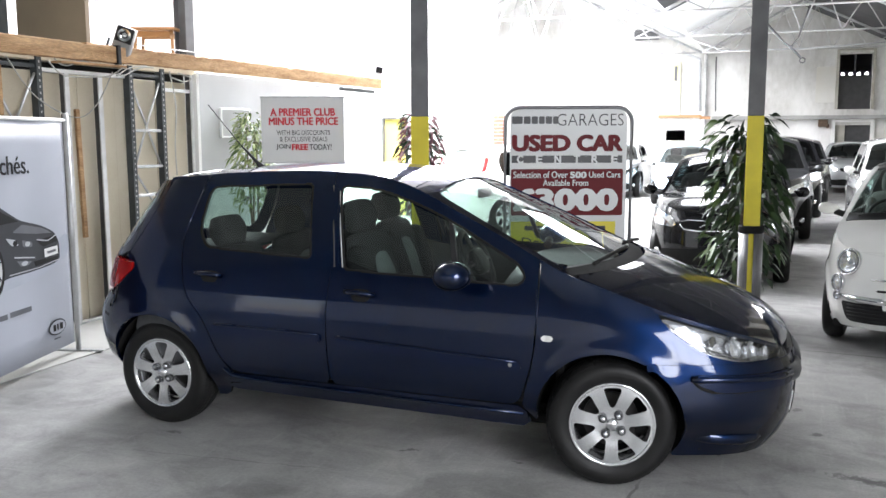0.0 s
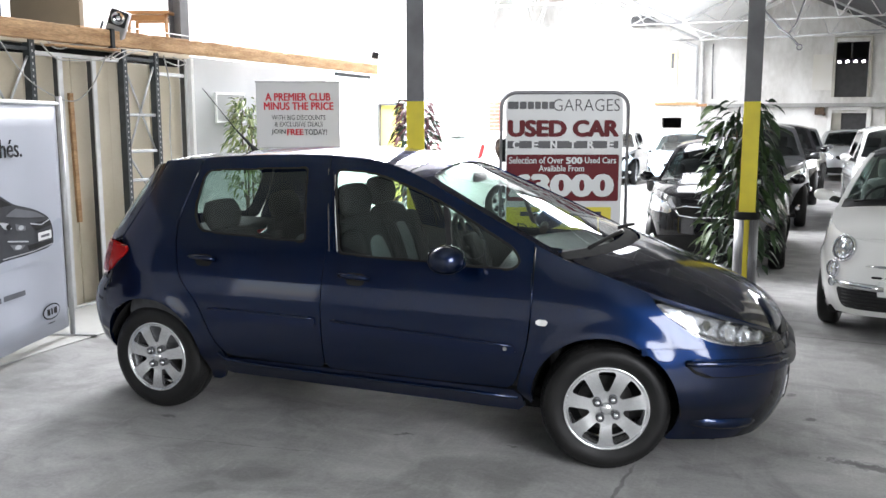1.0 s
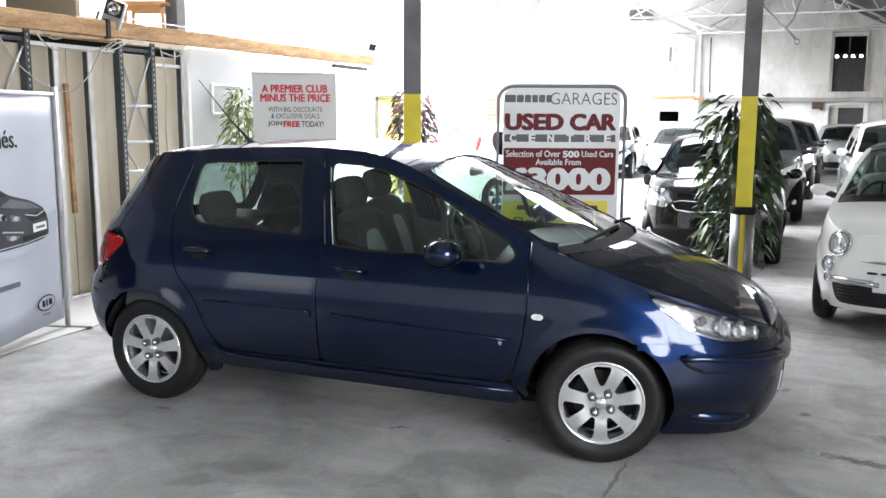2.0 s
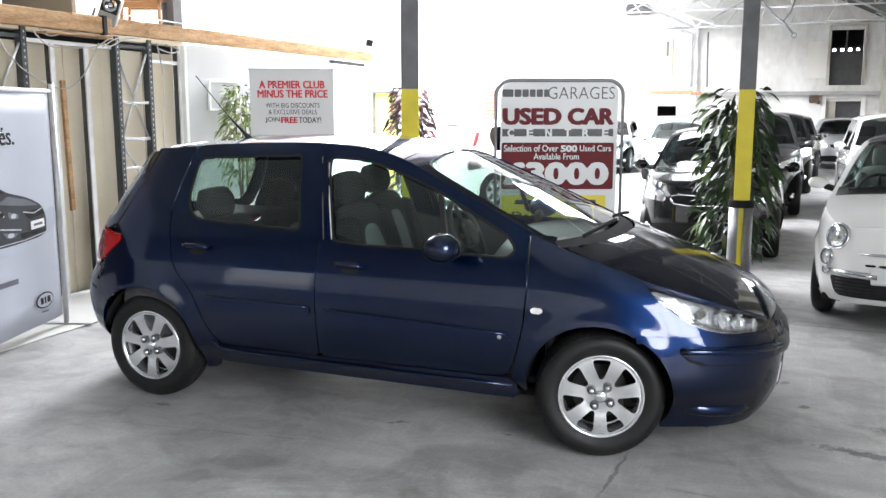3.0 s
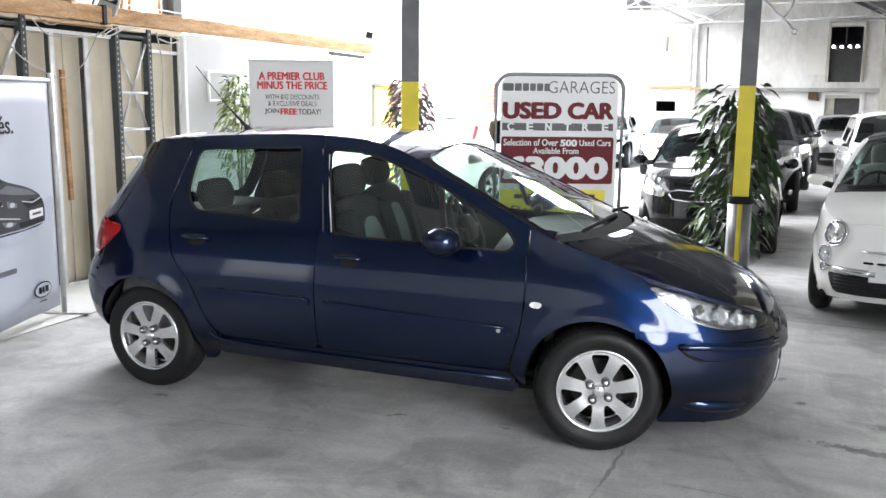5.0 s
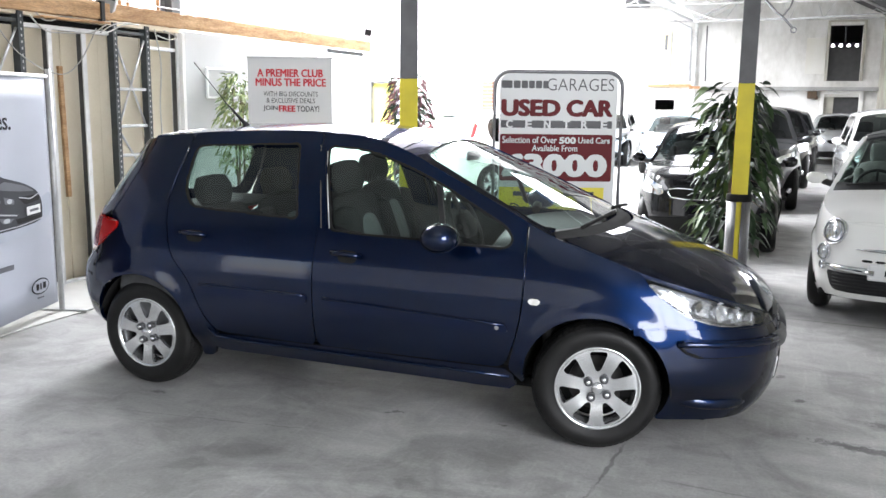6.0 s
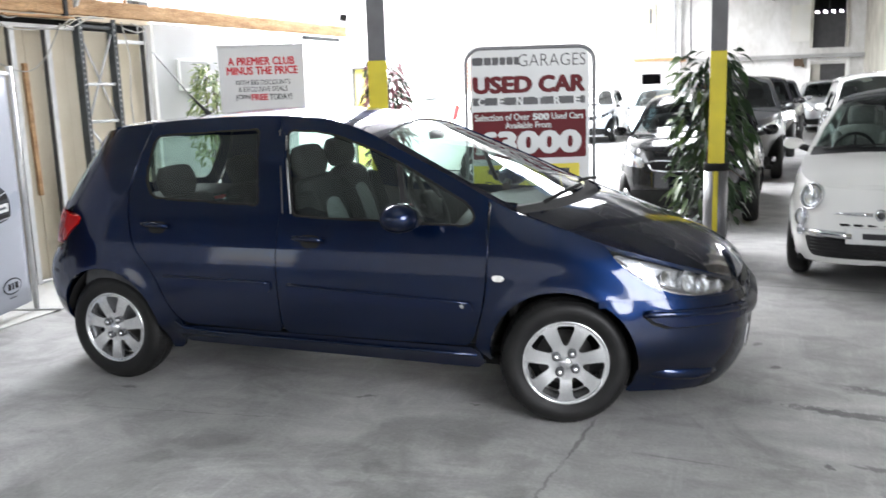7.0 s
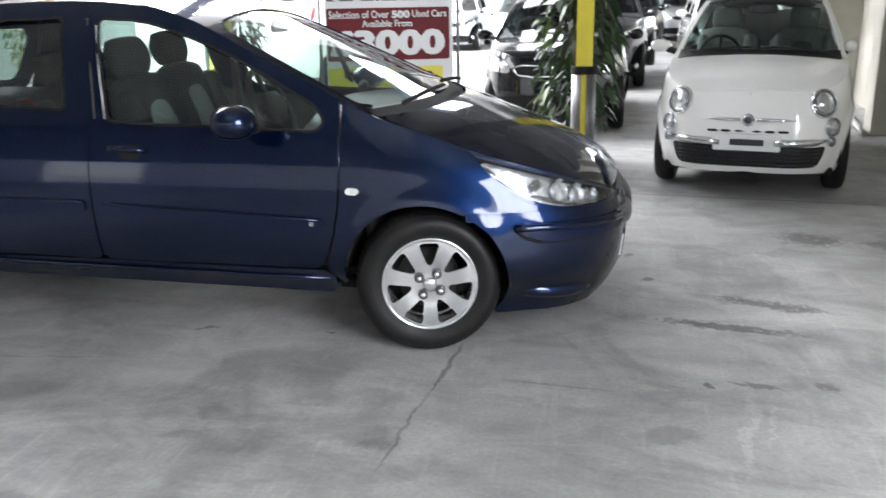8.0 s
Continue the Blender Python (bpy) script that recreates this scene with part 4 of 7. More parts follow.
def hatchback():
    car = thing("hatchback_car", pose(0, 0, 0), "dark blue five-door hatchback with silver seven-spoke alloy wheels", "car")
    for s in (-1, 1):
        H = 0.024 if s < 0 else 0.05
        up = lambda u: PB.rail(u) - 0.003
        along = lambda a, b, n: [(u, up(u), 0.0) for u in np.linspace(a, b, n)]
        # front door
        fd = inside_smooth([(0.972, 0.80, 0.1), (0.955, 0.60, 0.1), (0.885, 0.375, 0.06), (-0.155, 0.375, 0.04), (-0.175, 0.7, 0.2), (-0.165, 1.05, 0.1), *along(-0.25, 0.962, 40)])
        d = part("front_door", PB.side_panel(fd, s, [WIN_F], H), M_BLUE, car)
        # rear door
        rd = inside_smooth([(-0.165, 1.05, 0.1), (-0.182, 0.7, 0.2), (-0.162, 0.375, 0.04), (-0.78, 0.385, 0.05), (-0.86, 0.47, 0.1), (-0.96, 0.68, 0.15), (-1.08, 0.80, 0.12), (-1.15, 1.08, 0.12), *along(-1.07, -0.256, 24)])
        d2 = part("rear_door", PB.side_panel(rd, s, [WIN_R], H), M_BLUE, car)
        for door, win, nm in ((d, WIN_F, "front_window"), (d2, WIN_R, "rear_window")):
            c = win.mean(0)
            big = c + (win - c) * 1.03
            g = part(nm, PB.side_panel(big, s, (), 0.05, -0.014, 0), M_GLASS, door)
            g.visible_shadow = False
            ring = PB.side_panel(offset(win, 0.006), s, [offset(win, -0.006)], 0.012, 0.003, 0.012)
            part("window_seal", ring, M_DARK, door, "black rubber window seal")
        bm = PB.side_panel(inside_smooth([(-0.30, 1.43, 0.01), (-0.215, 1.425, 0.01), (-0.118, 0.995, 0.01), (-0.288, 1.03, 0.01)]), s, (), 0.03, 0.004, 0.006)
        part("pillar_trim", bm, M_BLUE, d2)
        bm = PB.side_panel(inside_smooth([(0.46, 1.255, 0.004), (0.49, 1.24, 0.004), (0.55, 1.005, 0.004), (0.52, 1.005, 0.004)]), s, (), 0.02, 0.0, 0.02)
        part("quarter_light_bar", bm, M_BLACK, d)
        # the pale strip on the front window stands for the glass edge's bright line
        for nm, owner, mat, rr, pts in (("door_edge", d2, M_BLUE, 0.005, [(-1.086, 1.38), (-1.125, 1.22), (-1.150, 1.08)]), ("door_edge", d, M_BLUE, 0.005, [(0.967, 0.95), (0.972, 0.85), (0.970, 0.74)]),
                                        ("glass_edge_glint", d, M_STUD, 0.0035, [(-0.196, 1.39), (-0.15, 1.20), (-0.100, 1.00)]), ("pillar_edge", d2, M_GREYPL, 0.004, [(-0.245, 1.42), (-0.19, 1.20), (-0.148, 1.0)])):
            bm = bmesh.new()
            sweep(bm, [PB.at(u, z, s, 0.003) for u, z in pts], rr, 8)
            part(nm, bm, mat, owner)
        # moulding strips, handles
        for door, a, b, z0, z1 in ((d2, -0.90, -0.205, 0.628, 0.622), (d, -0.13, 0.90, 0.618, 0.575)):
            bm = PB.side_panel(inside_smooth([(a, z0 + 0.028, 0.02), (b, z1 + 0.028, 0.015), (b, z1 - 0.028, 0.015), (a + 0.02, z0 - 0.028, 0.02)]), s, (), 0.02, 0.011, 0.014)
            mo = part("moulding", bm, M_BLUEPL, door)
            bm = bmesh.new()
            sweep(bm, [PB.at(a + 0.02 + (b - a - 0.04) * t, z0 + (z1 - z0) * t + 0.021, s, 0.0075) for t in np.linspace(0, 1, 9)], 0.0065, 8)
            part("moulding_edge", bm, M_BLUE, mo)
        for door, hx, hz in ((d2, -0.93, 0.915), (d, 0.02, 0.868)):
            cup = inside_smooth([(hx - 0.055, hz + 0.030, 0.03), (hx + 0.06, hz + 0.026, 0.03), (hx + 0.055, hz - 0.036, 0.036), (hx - 0.05, hz - 0.034, 0.036)])
            hh = part("door_handle", PB.side_panel(cup, s, (), 0.015, 0.0015, 0.004), M_DARK, door)
            bm = bmesh.new()
            pts = [PB.at(hx + t, hz + 0.006 - 0.05 * t, s, o) for t, o in ((-0.085, 0.012), (-0.05, 0.034), (0.0, 0.04), (0.05, 0.036), (0.09, 0.012))]
            sweep(bm, pts, [0.013, 0.014, 0.014, 0.014, 0.012], 10)
            part("handle_grip", bm, M_BLUE, hh)
        # wing, quarter, sill
        wing = inside_smooth([*along(0.972, 1.538, 24), (1.625, 0.765, 0.1), (1.79, 0.662, 0.1), (1.90, 0.640, 0.02), (1.80, 0.638, 0.01), (1.50, 0.638, 0.0), (1.05, 0.18, 0), (0.90, 0.375, 0.02), (0.962, 0.60, 0.1), (0.979, 0.80, 0.1)])
        w = part("front_wing", PB.side_panel(wing, s, [ARCH_F], H * 0.6), M_BLUE, car)
        bm = PB.side_panel(inside_smooth([(1.0, 0.738, 0.014), (1.058, 0.736, 0.014), (1.056, 0.708, 0.014), (1.0, 0.71, 0.014)]), s, (), 0.012, 0.009, 0.012)
        bm2 = PB.side_panel(inside_smooth([(0.838, 0.592, 0.004), (0.860, 0.590, 0.004), (0.858, 0.570, 0.004), (0.840, 0.572, 0.004)]), s, (), 0.006, 0.014, 0.015)
        part("badge", bm2, M_CHROME, d)
        part("side_repeater", bm, M_ORANGE, w, "clear side repeater lamp")
        q = inside_smooth([(-1.077, up(-1.077), 0.02), (-1.157, 1.08, 0.12), (-1.087, 0.80, 0.12), (-0.967, 0.68, 0.15), (-0.867, 0.47, 0.1), (-0.79, 0.378, 0.02), (-0.9, 0.2, 0), (-1.58, 0.2, 0), (-1.66, 0.66, 0.02), (-1.70, 0.755, 0.03), (-1.70, 0.78, 0.03), (-1.59, 0.86, 0.05), (-1.49, 0.930, 0.03), (-1.515, 0.960, 0.03), (-1.62, 0.974, 0.02), (-1.52, 1.2, 0.1), (-1.44, up(-1.44), 0.02)])
        part("rear_quarter", PB.side_panel(q, s, [ARCH_R], H), M_BLUE, car)
        sill = inside_smooth([(0.92, 0.366, 0.01), (-0.86, 0.370, 0.01), (-0.86, 0.25, 0.03), (0.92, 0.23, 0.03)])
        part("sill", PB.side_panel(sill, s, [], 0.04), M_BLUEPL, car)
        bm = bmesh.new()
        sweep(bm, [PB.at(u, z, s, 0.004) for u, z in ((-0.84, 0.40), (-0.80, 0.356), (-0.6, 0.342), (0.0, 0.334), (0.6, 0.326), (0.90, 0.322))], 0.008, 8)
        part("sill_edge", bm, M_BLUE, car)
        # tail lamp, head lamp
        tl = inside_smooth([(-1.50, 0.925, 0.03), (-1.53, 0.952, 0.02), (-1.95, 0.968, 0.02), (-1.95, 0.79, 0.03), (-1.70, 0.79, 0.03), (-1.60, 0.86, 0.06)])
        part("tail_lamp", PB.side_panel(tl, s, (), 0.03, 0.006, 0.03), M_RED, car)
        HL = [(1.552, 0.868, 0.02), (1.86, 0.792, 0.2), (2.19, 0.709, 0.2), (2.37, 0.660, 0.03), (2.31, 0.628, 0.05), (2.0, 0.635, 0.1), (1.80, 0.676, 0.12), (1.64, 0.780, 0.1)]
        hl = inside_smooth(HL)
        lamp = part("headlamp", PB.side_panel(hl, s, (), 0.03, -0.05, 0.0), M_LAMPBOWL, car)
        lens = part("lens", PB.side_panel(hl, s, (), 0.022, 0.004, 0.03), M_LENS, lamp)
        lens.visible_shadow = False
        bez = inside_smooth([(1.50, 0.60, 0), (1.515, up(1.515) - 0.004, 0), (1.69, up(1.69) - 0.003, 0), (1.86, up(1.86) - 0.002, 0), (2.02, up(2.02) - 0.002, 0), (2.19, up(2.19) - 0.002, 0), (2.45, up(2.45) - 0.002, 0), (2.45, 0.60, 0)])
        part("lamp_surround", PB.side_panel(bez, s, [offset(hl, 0.004)], 0.025, -0.006, 0.0), M_BLUE, lamp)
        for u, z, rr in ((1.98, 0.702, 0.056), (2.10, 0.682, 0.050), (2.22, 0.660, 0.036)):
            bm = bmesh.new()
            n = PB.side_normal(u, z, s)
            axis = (n + Vector((1.2, 0, 0.1))).normalized()
            m = Matrix.Translation(PB.at(u, z, s, -0.045)) @ axis.to_track_quat("Z", "Y").to_matrix().to_4x4()
            lathe(bm, [(0.0, -0.012), (rr * 0.25, -0.002), (rr * 0.35, -0.014), (rr * 0.6, -0.008), (rr * 0.85, 0.010), (rr, 0.026)], 24, m)
            part("reflector", bm, M_BOWLD, lamp)
        # tilted facets and a silver bar round the reflectors
        for u, z, du, dz, a in ((1.86, 0.735, 0.05, 0.020, 30), (2.04, 0.735, 0.045, 0.014, -35), (2.05, 0.655, 0.06, 0.012, 25), (2.16, 0.700, 0.03, 0.016, -50), (2.27, 0.668, 0.04, 0.010, 40)):
            bm = bmesh.new()
            m = Matrix.Translation(PB.at(u, z, s, -0.030)) @ PB.side_normal(u, z, s).to_track_quat("Z", "Y").to_matrix().to_4x4() @ pose(0, 0, 0, a * 0.4, a * 0.5, a)
            box(bm, (du, dz * 2, 0.008), (0, 0, 0), bevel=0.003)
            bmesh.ops.transform(bm, matrix=m, verts=bm.verts)
            part("facet", bm, M_CHROME, lamp)
        bm = bmesh.new()
        sweep(bm, [PB.at(u, z, s, -0.022) for u, z in ((1.60, 0.825), (1.72, 0.745), (1.84, 0.690), (2.0, 0.652), (2.2, 0.645), (2.32, 0.648))], [0.006, 0.012, 0.014, 0.012, 0.010, 0.005], 8, 0.5)
        part("trim_bar", bm, M_CHROME, lamp)
        # bumpers
        fb = inside_smooth([(1.50, 0.630, 0.0), (1.80, 0.630, 0.02), (2.0, 0.625, 0.1), (2.26, 0.615, 0.1), (PB.u1, 0.60, 0.0), (PB.u1, 0.135, 0.0), (2.1, 0.135, 0.05), (1.72, 0.145, 0.05), (1.50, 0.150, 0.0)])
        fbp = part("front_bumper", PB.side_panel(fb, s, [ARCH_F], H), M_BLUE, car)
        bm = PB.side_panel(inside_smooth([(1.70, 0.585, 0.02), (2.37, 0.56, 0.02), (2.37, 0.50, 0.02), (1.80, 0.505, 0.06)]), s, (), 0.02, 0.020, 0.024)
        bmo = part("bumper_moulding", bm, M_BLUEPL, fbp)
        bm = bmesh.new()
        sweep(bm, [PB.at(u, z, s, o) for u, z, o in ((1.70, 0.566, 0.0), (1.74, 0.566, 0.012), (1.9, 0.562, 0.014), (2.1, 0.554, 0.014), (2.25, 0.546, 0.014), (2.37, 0.540, 0.012))], 0.017, 12)
        part("moulding_edge", bm, M_BLUE, bmo)
        bm = bmesh.new()
        sweep(bm, [PB.at(u, z, s, 0.004) for u, z in ((1.70, 0.56), (1.74, 0.525), (1.80, 0.504), (1.95, 0.499), (2.1, 0.498), (2.37, 0.496))], 0.007, 8)
        part("moulding_joint", bm, M_DARK, bmo)
        bm = bmesh.new()
        sweep(bm, [PB.at(u, 0.545 - 0.01 * k, s, o) for k, (u, o) in enumerate(((2.32, -0.016), (2.36, -0.014), (2.42, -0.012), (2.48, -0.012), (2.56, -0.014), (PB.u1, -0.016)))], [0.012, 0.034, 0.042, 0.046, 0.046, 0.046], 14)
        part("bumper_pad", bm, M_GREYPL, fbp, "grey plastic bumper pad")
        bm = PB.side_panel(inside_smooth([(2.52, 0.42, 0.03), (PB.u1, 0.42, 0.0), (PB.u1, 0.27, 0.0), (2.52, 0.27, 0.03)]), s, (), 0.03, 0.006, 0.01)
        part("lower_grille", bm, M_BLACK, fbp)
        bm = bmesh.new()
        sweep(bm, [PB.at(u, z, s, o) for u, z, o in ((1.74, 0.242, -0.035), (1.82, 0.240, -0.016), (1.90, 0.236, -0.010), (2.0, 0.230, -0.010), (2.1, 0.225, -0.018), (2.2, 0.22, -0.04))], 0.036, 14)
        part("bumper_lip", bm, M_BLUE, fbp)
        rb = inside_smooth([(-1.58, 0.64, 0.02), (-1.67, 0.665, 0.03), (-1.71, 0.75, 0.03), (PB.u0, 0.74, 0.0), (PB.u0, 0.25, 0.0), (-1.75, 0.25, 0.05), (-1.55, 0.2, 0.0), (-1.50, 0.40, 0.0)])
        part("rear_bumper", PB.side_panel(rb, s, [ARCH_R], H), M_BLUE, car)
        # tailgate half skin and rear glass
        tg = inside_smooth([(-1.63, 0.978, 0.02), (-1.53, 1.2, 0.1), (-1.45, up(-1.45), 0.02), (-1.9, up(-1.9), 0.05), (PB.u0, up(PB.u0), 0.0), (PB.u0, 0.755, 0.0), (-1.955, 0.755, 0.0), (-1.955, 0.974, 0.0)])
        rw = inside_smooth([(-1.60, 1.335, 0.04), (PB.u0 + 0.002, 1.345, 0.0), (PB.u0 + 0.002, 1.03, 0.0), (-1.72, 1.03, 0.05)])
        part("tailgate_skin", PB.side_panel(tg, s, [rw], 0.05), M_BLUE, car)
        gl = part("rear_glass", PB.side_panel(rw, s, (), 0.06, -0.006, 0), M_GLASS, car)
        gl.visible_shadow = False
        # inner lining that closes the doors below the windows
        lin = inside_smooth([(0.95, 0.942, 0.02), (0.95, 0.25, 0.0), (-1.5, 0.25, 0.0), (-1.5, 1.05, 0.0), (-0.95, 1.05, 0.02), (-0.30, 1.015, 0.02), (-0.1, 0.972, 0.02)])
        part("door_lining", PB.side_panel(lin, s, [], 0.08, -0.075, 0), M_DASH, car)
        # arch liners and wheels
        for ax, yaw, nm in ((1.304, 15, "front_wheel"), (-1.304, 0, "rear_wheel")):
            bm = bmesh.new()
            lathe(bm, [(0.358, 0.0), (0.360, 0.24), (0.0, 0.26)], 36, pose(ax + (0.015 if ax > 0 else 0), s * 0.785, 0.32) @ pose(0, 0, 0, 90 if s > 0 else -90, 0, 0) @ pose(0, 0, 0, 0, 0, -3 if s > 0 else -183 if ax > 0 else -169), radians(186 if ax > 0 else 172))
            part("arch_liner", bm, M_DARK, car)
            if ax > 0:
                # dark boxes added to block the bright floor showing behind the tyre
                bm = bmesh.new()
                box(bm, (0.03, 0.40, 0.22), (1.72, s * 0.42, 0.285), (0, 0, 0), 0.008)
                box(bm, (0.34, 0.02, 0.22), (1.65, s * 0.50, 0.23), bevel=0.004, seg=1)
                part("arch_blocker", bm, M_DARK, car)
            wheel(nm, car, (ax + (0.012 if ax > 0 else 0), s * 0.722, 0.313), yaw, 0.311, 0.195, 0.205, (7, 0.40, 0.885, 0.045, 0.24), s, s < 0)
        mirror(car, PB, (0.585, 0.79, 0.995), s, M_BLUE, (0.21, 0.25, 0.16))
    # top
    hood = inside_smooth([(1.13, -0.988, 0.0), (1.3, -0.994, 0), (1.545, -0.995, 0.02), (1.86, -0.994, 0), (2.19, -0.99, 0), (2.40, -0.985, 0.05), (2.46, -0.6, 0.2), (2.475, 0, 0.2), (2.46, 0.6, 0.2), (2.40, 0.985, 0.05), (2.19, 0.99, 0), (1.86, 0.994, 0), (1.545, 0.995, 0.02), (1.3, 0.994, 0), (1.13, 0.988, 0.0), (1.25, 0.70, 0.2), (1.34, 0.3, 0.2), (1.355, 0, 0.2), (1.34, -0.3, 0.2), (1.25, -0.70, 0.2)])
    part("bonnet", PB.top_panel(hood, (), 0.04), M_BLUE, car)
    nose = inside_smooth([(2.475, -1.0, 0), (2.475, 1.0, 0), (PB.u1, 1.0, 0), (PB.u1, -1.0, 0)])
    part("nose_grille", PB.top_panel(nose, (), 0.08, -0.004), M_BLACK, car)
    scuttle = inside_smooth([(1.11, -0.97, 0.0), (1.235, -0.70, 0.2), (1.325, -0.3, 0.2), (1.34, 0, 0.2), (1.325, 0.3, 0.2), (1.235, 0.70, 0.2), (1.11, 0.97, 0.0), (1.06, 0.95, 0), (1.16, 0.66, 0.2), (1.235, 0.3, 0.2), (1.25, 0, 0.2), (1.235, -0.3, 0.2), (1.16, -0.66, 0.2), (1.06, -0.95, 0)])
    part("scuttle", PB.top_panel(scuttle, (), 0.03, -0.012), M_DARK, car)
    screen = inside_smooth([(0.34, -0.88, 0.08), (0.315, 0, 0.3), (0.34, 0.88, 0.08), (0.7, 0.93, 0.2), (1.04, 0.935, 0.03), (1.15, 0.66, 0.2), (1.225, 0.3, 0.2), (1.24, 0, 0.2), (1.225, -0.3, 0.2), (1.15, -0.66, 0.2), (1.04, -0.935, 0.03), (0.7, -0.93, 0.2)])
    c = screen.mean(0)
    big = c + (screen - c) * 1.02
    gl = part("windscreen", PB.top_panel(big, (), 0.05, -0.008, 0), M_GLASS, car)
    gl.visible_shadow = False
    pil = inside_smooth([(0.24, -1.0, 0.0), (1.13, -1.0, 0), (1.06, -0.945, 0), (1.08, -0.9, 0.0), (1.08, 0.9, 0.0), (1.06, 0.945, 0), (1.13, 1.0, 0.0), (0.24, 1.0, 0)])
    part("windscreen_surround", PB.top_panel(pil, [screen], 0.025), M_BLUE, car)
    roof = inside_smooth([(0.233, -1.0, 0), (0.233, 1.0, 0), (-1.62, 1.0, 0.1), (-1.95, 0.95, 0.2), (-1.95, -0.95, 0.2), (-1.62, -1.0, 0.1)])
    part("roof", PB.top_panel(roof, (), 0.06, 0.0, 0.025), M_BLUE, car)
    lining = inside_smooth([(0.25, -0.9, 0), (0.25, 0.9, 0), (-1.5, 0.9, 0.1), (-1.5, -0.9, 0.1)])
    part("headlining", PB.top_panel(lining, (), 0.06, -0.03, 0), M_LINING, car)
    bm = bmesh.new()
    sweep(bm, [PB.top(-1.45, v, 0.012) + Vector((-0.07 + 0.05 * v * v, 0, -0.018)) for v in np.linspace(-0.93, 0.93, 15)], 0.02, 8, 0.6)
    part("roof_spoiler", bm, M_BLUE, car)
    bm = bmesh.new()
    p = PB.top(-1.12, 0)
    sweep(bm, [p + Vector((0.02, 0, -0.01)), p + Vector((-0.02, 0, 0.03)), p + Vector((-0.14, 0, 0.14)), p + Vector((-0.38, 0, 0.40))], [0.024, 0.012, 0.004, 0.003], 8)
    part("aerial", bm, M_BLACK, car)
    for y0, y1 in ((-0.62, -0.05), (0.02, 0.60)):
        bm = bmesh.new()
        ps = [PB.top(1.26 - 0.10 * abs(y0 + (y1 - y0) * t) ** 2 - 0.03 * t, -(y0 + (y1 - y0) * t) / 0.78, 0.03) for t in np.linspace(0, 1, 7)]
        sweep(bm, ps, 0.010, 6)
        part("wiper", bm, M_DARK, car)
    bm = bmesh.new()
    box(bm, (3.3, 1.36, 0.06), (-0.05, 0, 0.26), bevel=0.02)
    part("underbody", bm, M_DARK, car)
    bm = bmesh.new()
    box(bm, (0.6, 1.0, 0.30), (1.40, 0, 0.42), bevel=0.05)
    part("engine_block", bm, M_DARK, car)
    bm = bmesh.new()
    box(bm, (0.05, 1.45, 0.75), (1.06, 0, 0.58), bevel=0.02)
    part("bulkhead", bm, M_DARK, car)
    bm = bmesh.new()
    box(bm, (0.012, 0.50, 0.10), (2.132, 0, 0.36), (0, 8, 0), 0.004)
    part("number_plate", bm, M_SIGNW, car)
    cabin(car, PB, 0.34, -1.6, 1.0, 0.74, ((0.165, False), (-0.74, True)), 0.92, 1.0, -1, slide=0.17, drop=0.04)
    bm = bmesh.new()
    box(bm, (0.5, 1.2, 0.02), (-1.4, 0, 0.98), bevel=0.005)
    part("parcel_shelf", bm, M_SEAT, car)
    bm = bmesh.new()
    cushion(bm, (0.02, 0.24, 0.06), (0.42, 0, 1.36), (0, 0, 0))
    part("inside_mirror", bm, M_BLACK, car)
    return car


hatchback()

# ---- the small white car ----

FB = Body(
    width=[(0.14, 0.69), (0.22, 0.735), (0.34, 0.765), (0.50, 0.78), (0.64, 0.778), (0.78, 0.762), (0.88, 0.735), (0.95, 0.71), (1.02, 0.685), (1.18, 0.63), (1.32, 0.57), (1.42, 0.515), (1.48, 0.48)],
    nose=[(0.14, 1.68), (0.20, 1.74), (0.30, 1.79), (0.45, 1.80), (0.56, 1.79), (0.66, 1.765), (0.74, 1.73), (0.82, 1.67), (0.90, 1.58), (1.1, 1.4)],
    tail=[(0.14, -1.60), (0.3, -1.70), (0.5, -1.74), (0.8, -1.70), (1.0, -1.62), (1.3, -1.42), (1.45, -1.3)],
    rail=[(-2.2, 1.28), (-1.5, 1.32), (-1.0, 1.38), (-0.4, 1.415), (0.1, 1.40), (0.3, 1.345), (0.6, 1.19), (0.85, 1.02), (0.93, 0.965), (1.1, 0.935), (1.35, 0.885), (1.6, 0.84), (1.85, 0.80), (2.1, 0.778), (2.3, 0.772)],
    centre=[(-2.2, 1.31), (-1.5, 1.40), (-1.0, 1.455), (-0.4, 1.488), (0.1, 1.465), (0.3, 1.415), (0.6, 1.275), (0.85, 1.135), (1.05, 1.015), (1.15, 0.995), (1.35, 0.965), (1.6, 0.92), (1.85, 0.86), (2.1, 0.80), (2.3, 0.776)],
    xa=0.95, xb=-0.9, la=0.85, lb=0.75, ea=0.48, eb=0.5, arches=((1.15, 0.28, 0.335), (-1.15, 0.28, 0.335)), flare=0.02)


def u_of(body, y, z, lo=None, hi=None):
    """How far along the nose a place y metres off the centre lies."""
    a, b = body.xa, body.u1
    for _ in range(40):
        m = (a + b) / 2
        if abs(body.side(m, z).y) > y:
            a = m
        else:
            b = m
    return (a + b) / 2


def disc(body, y, z, s, rows, mat, parent, name, n=32, tilt=0.0, label=""):
    """A round lamp or cap set on the nose."""
    u = u_of(body, y, z)
    nrm = (body.side_normal(u, z, s) + Vector((tilt, 0, 0))).normalized()
    bm = bmesh.new()
    lathe(bm, rows, n, Matrix.Translation(body.at(u, z, s) + nrm * 0.022) @ nrm.to_track_quat("Z", "Y").to_matrix().to_4x4())
    return part(name, bm, mat, parent, label)


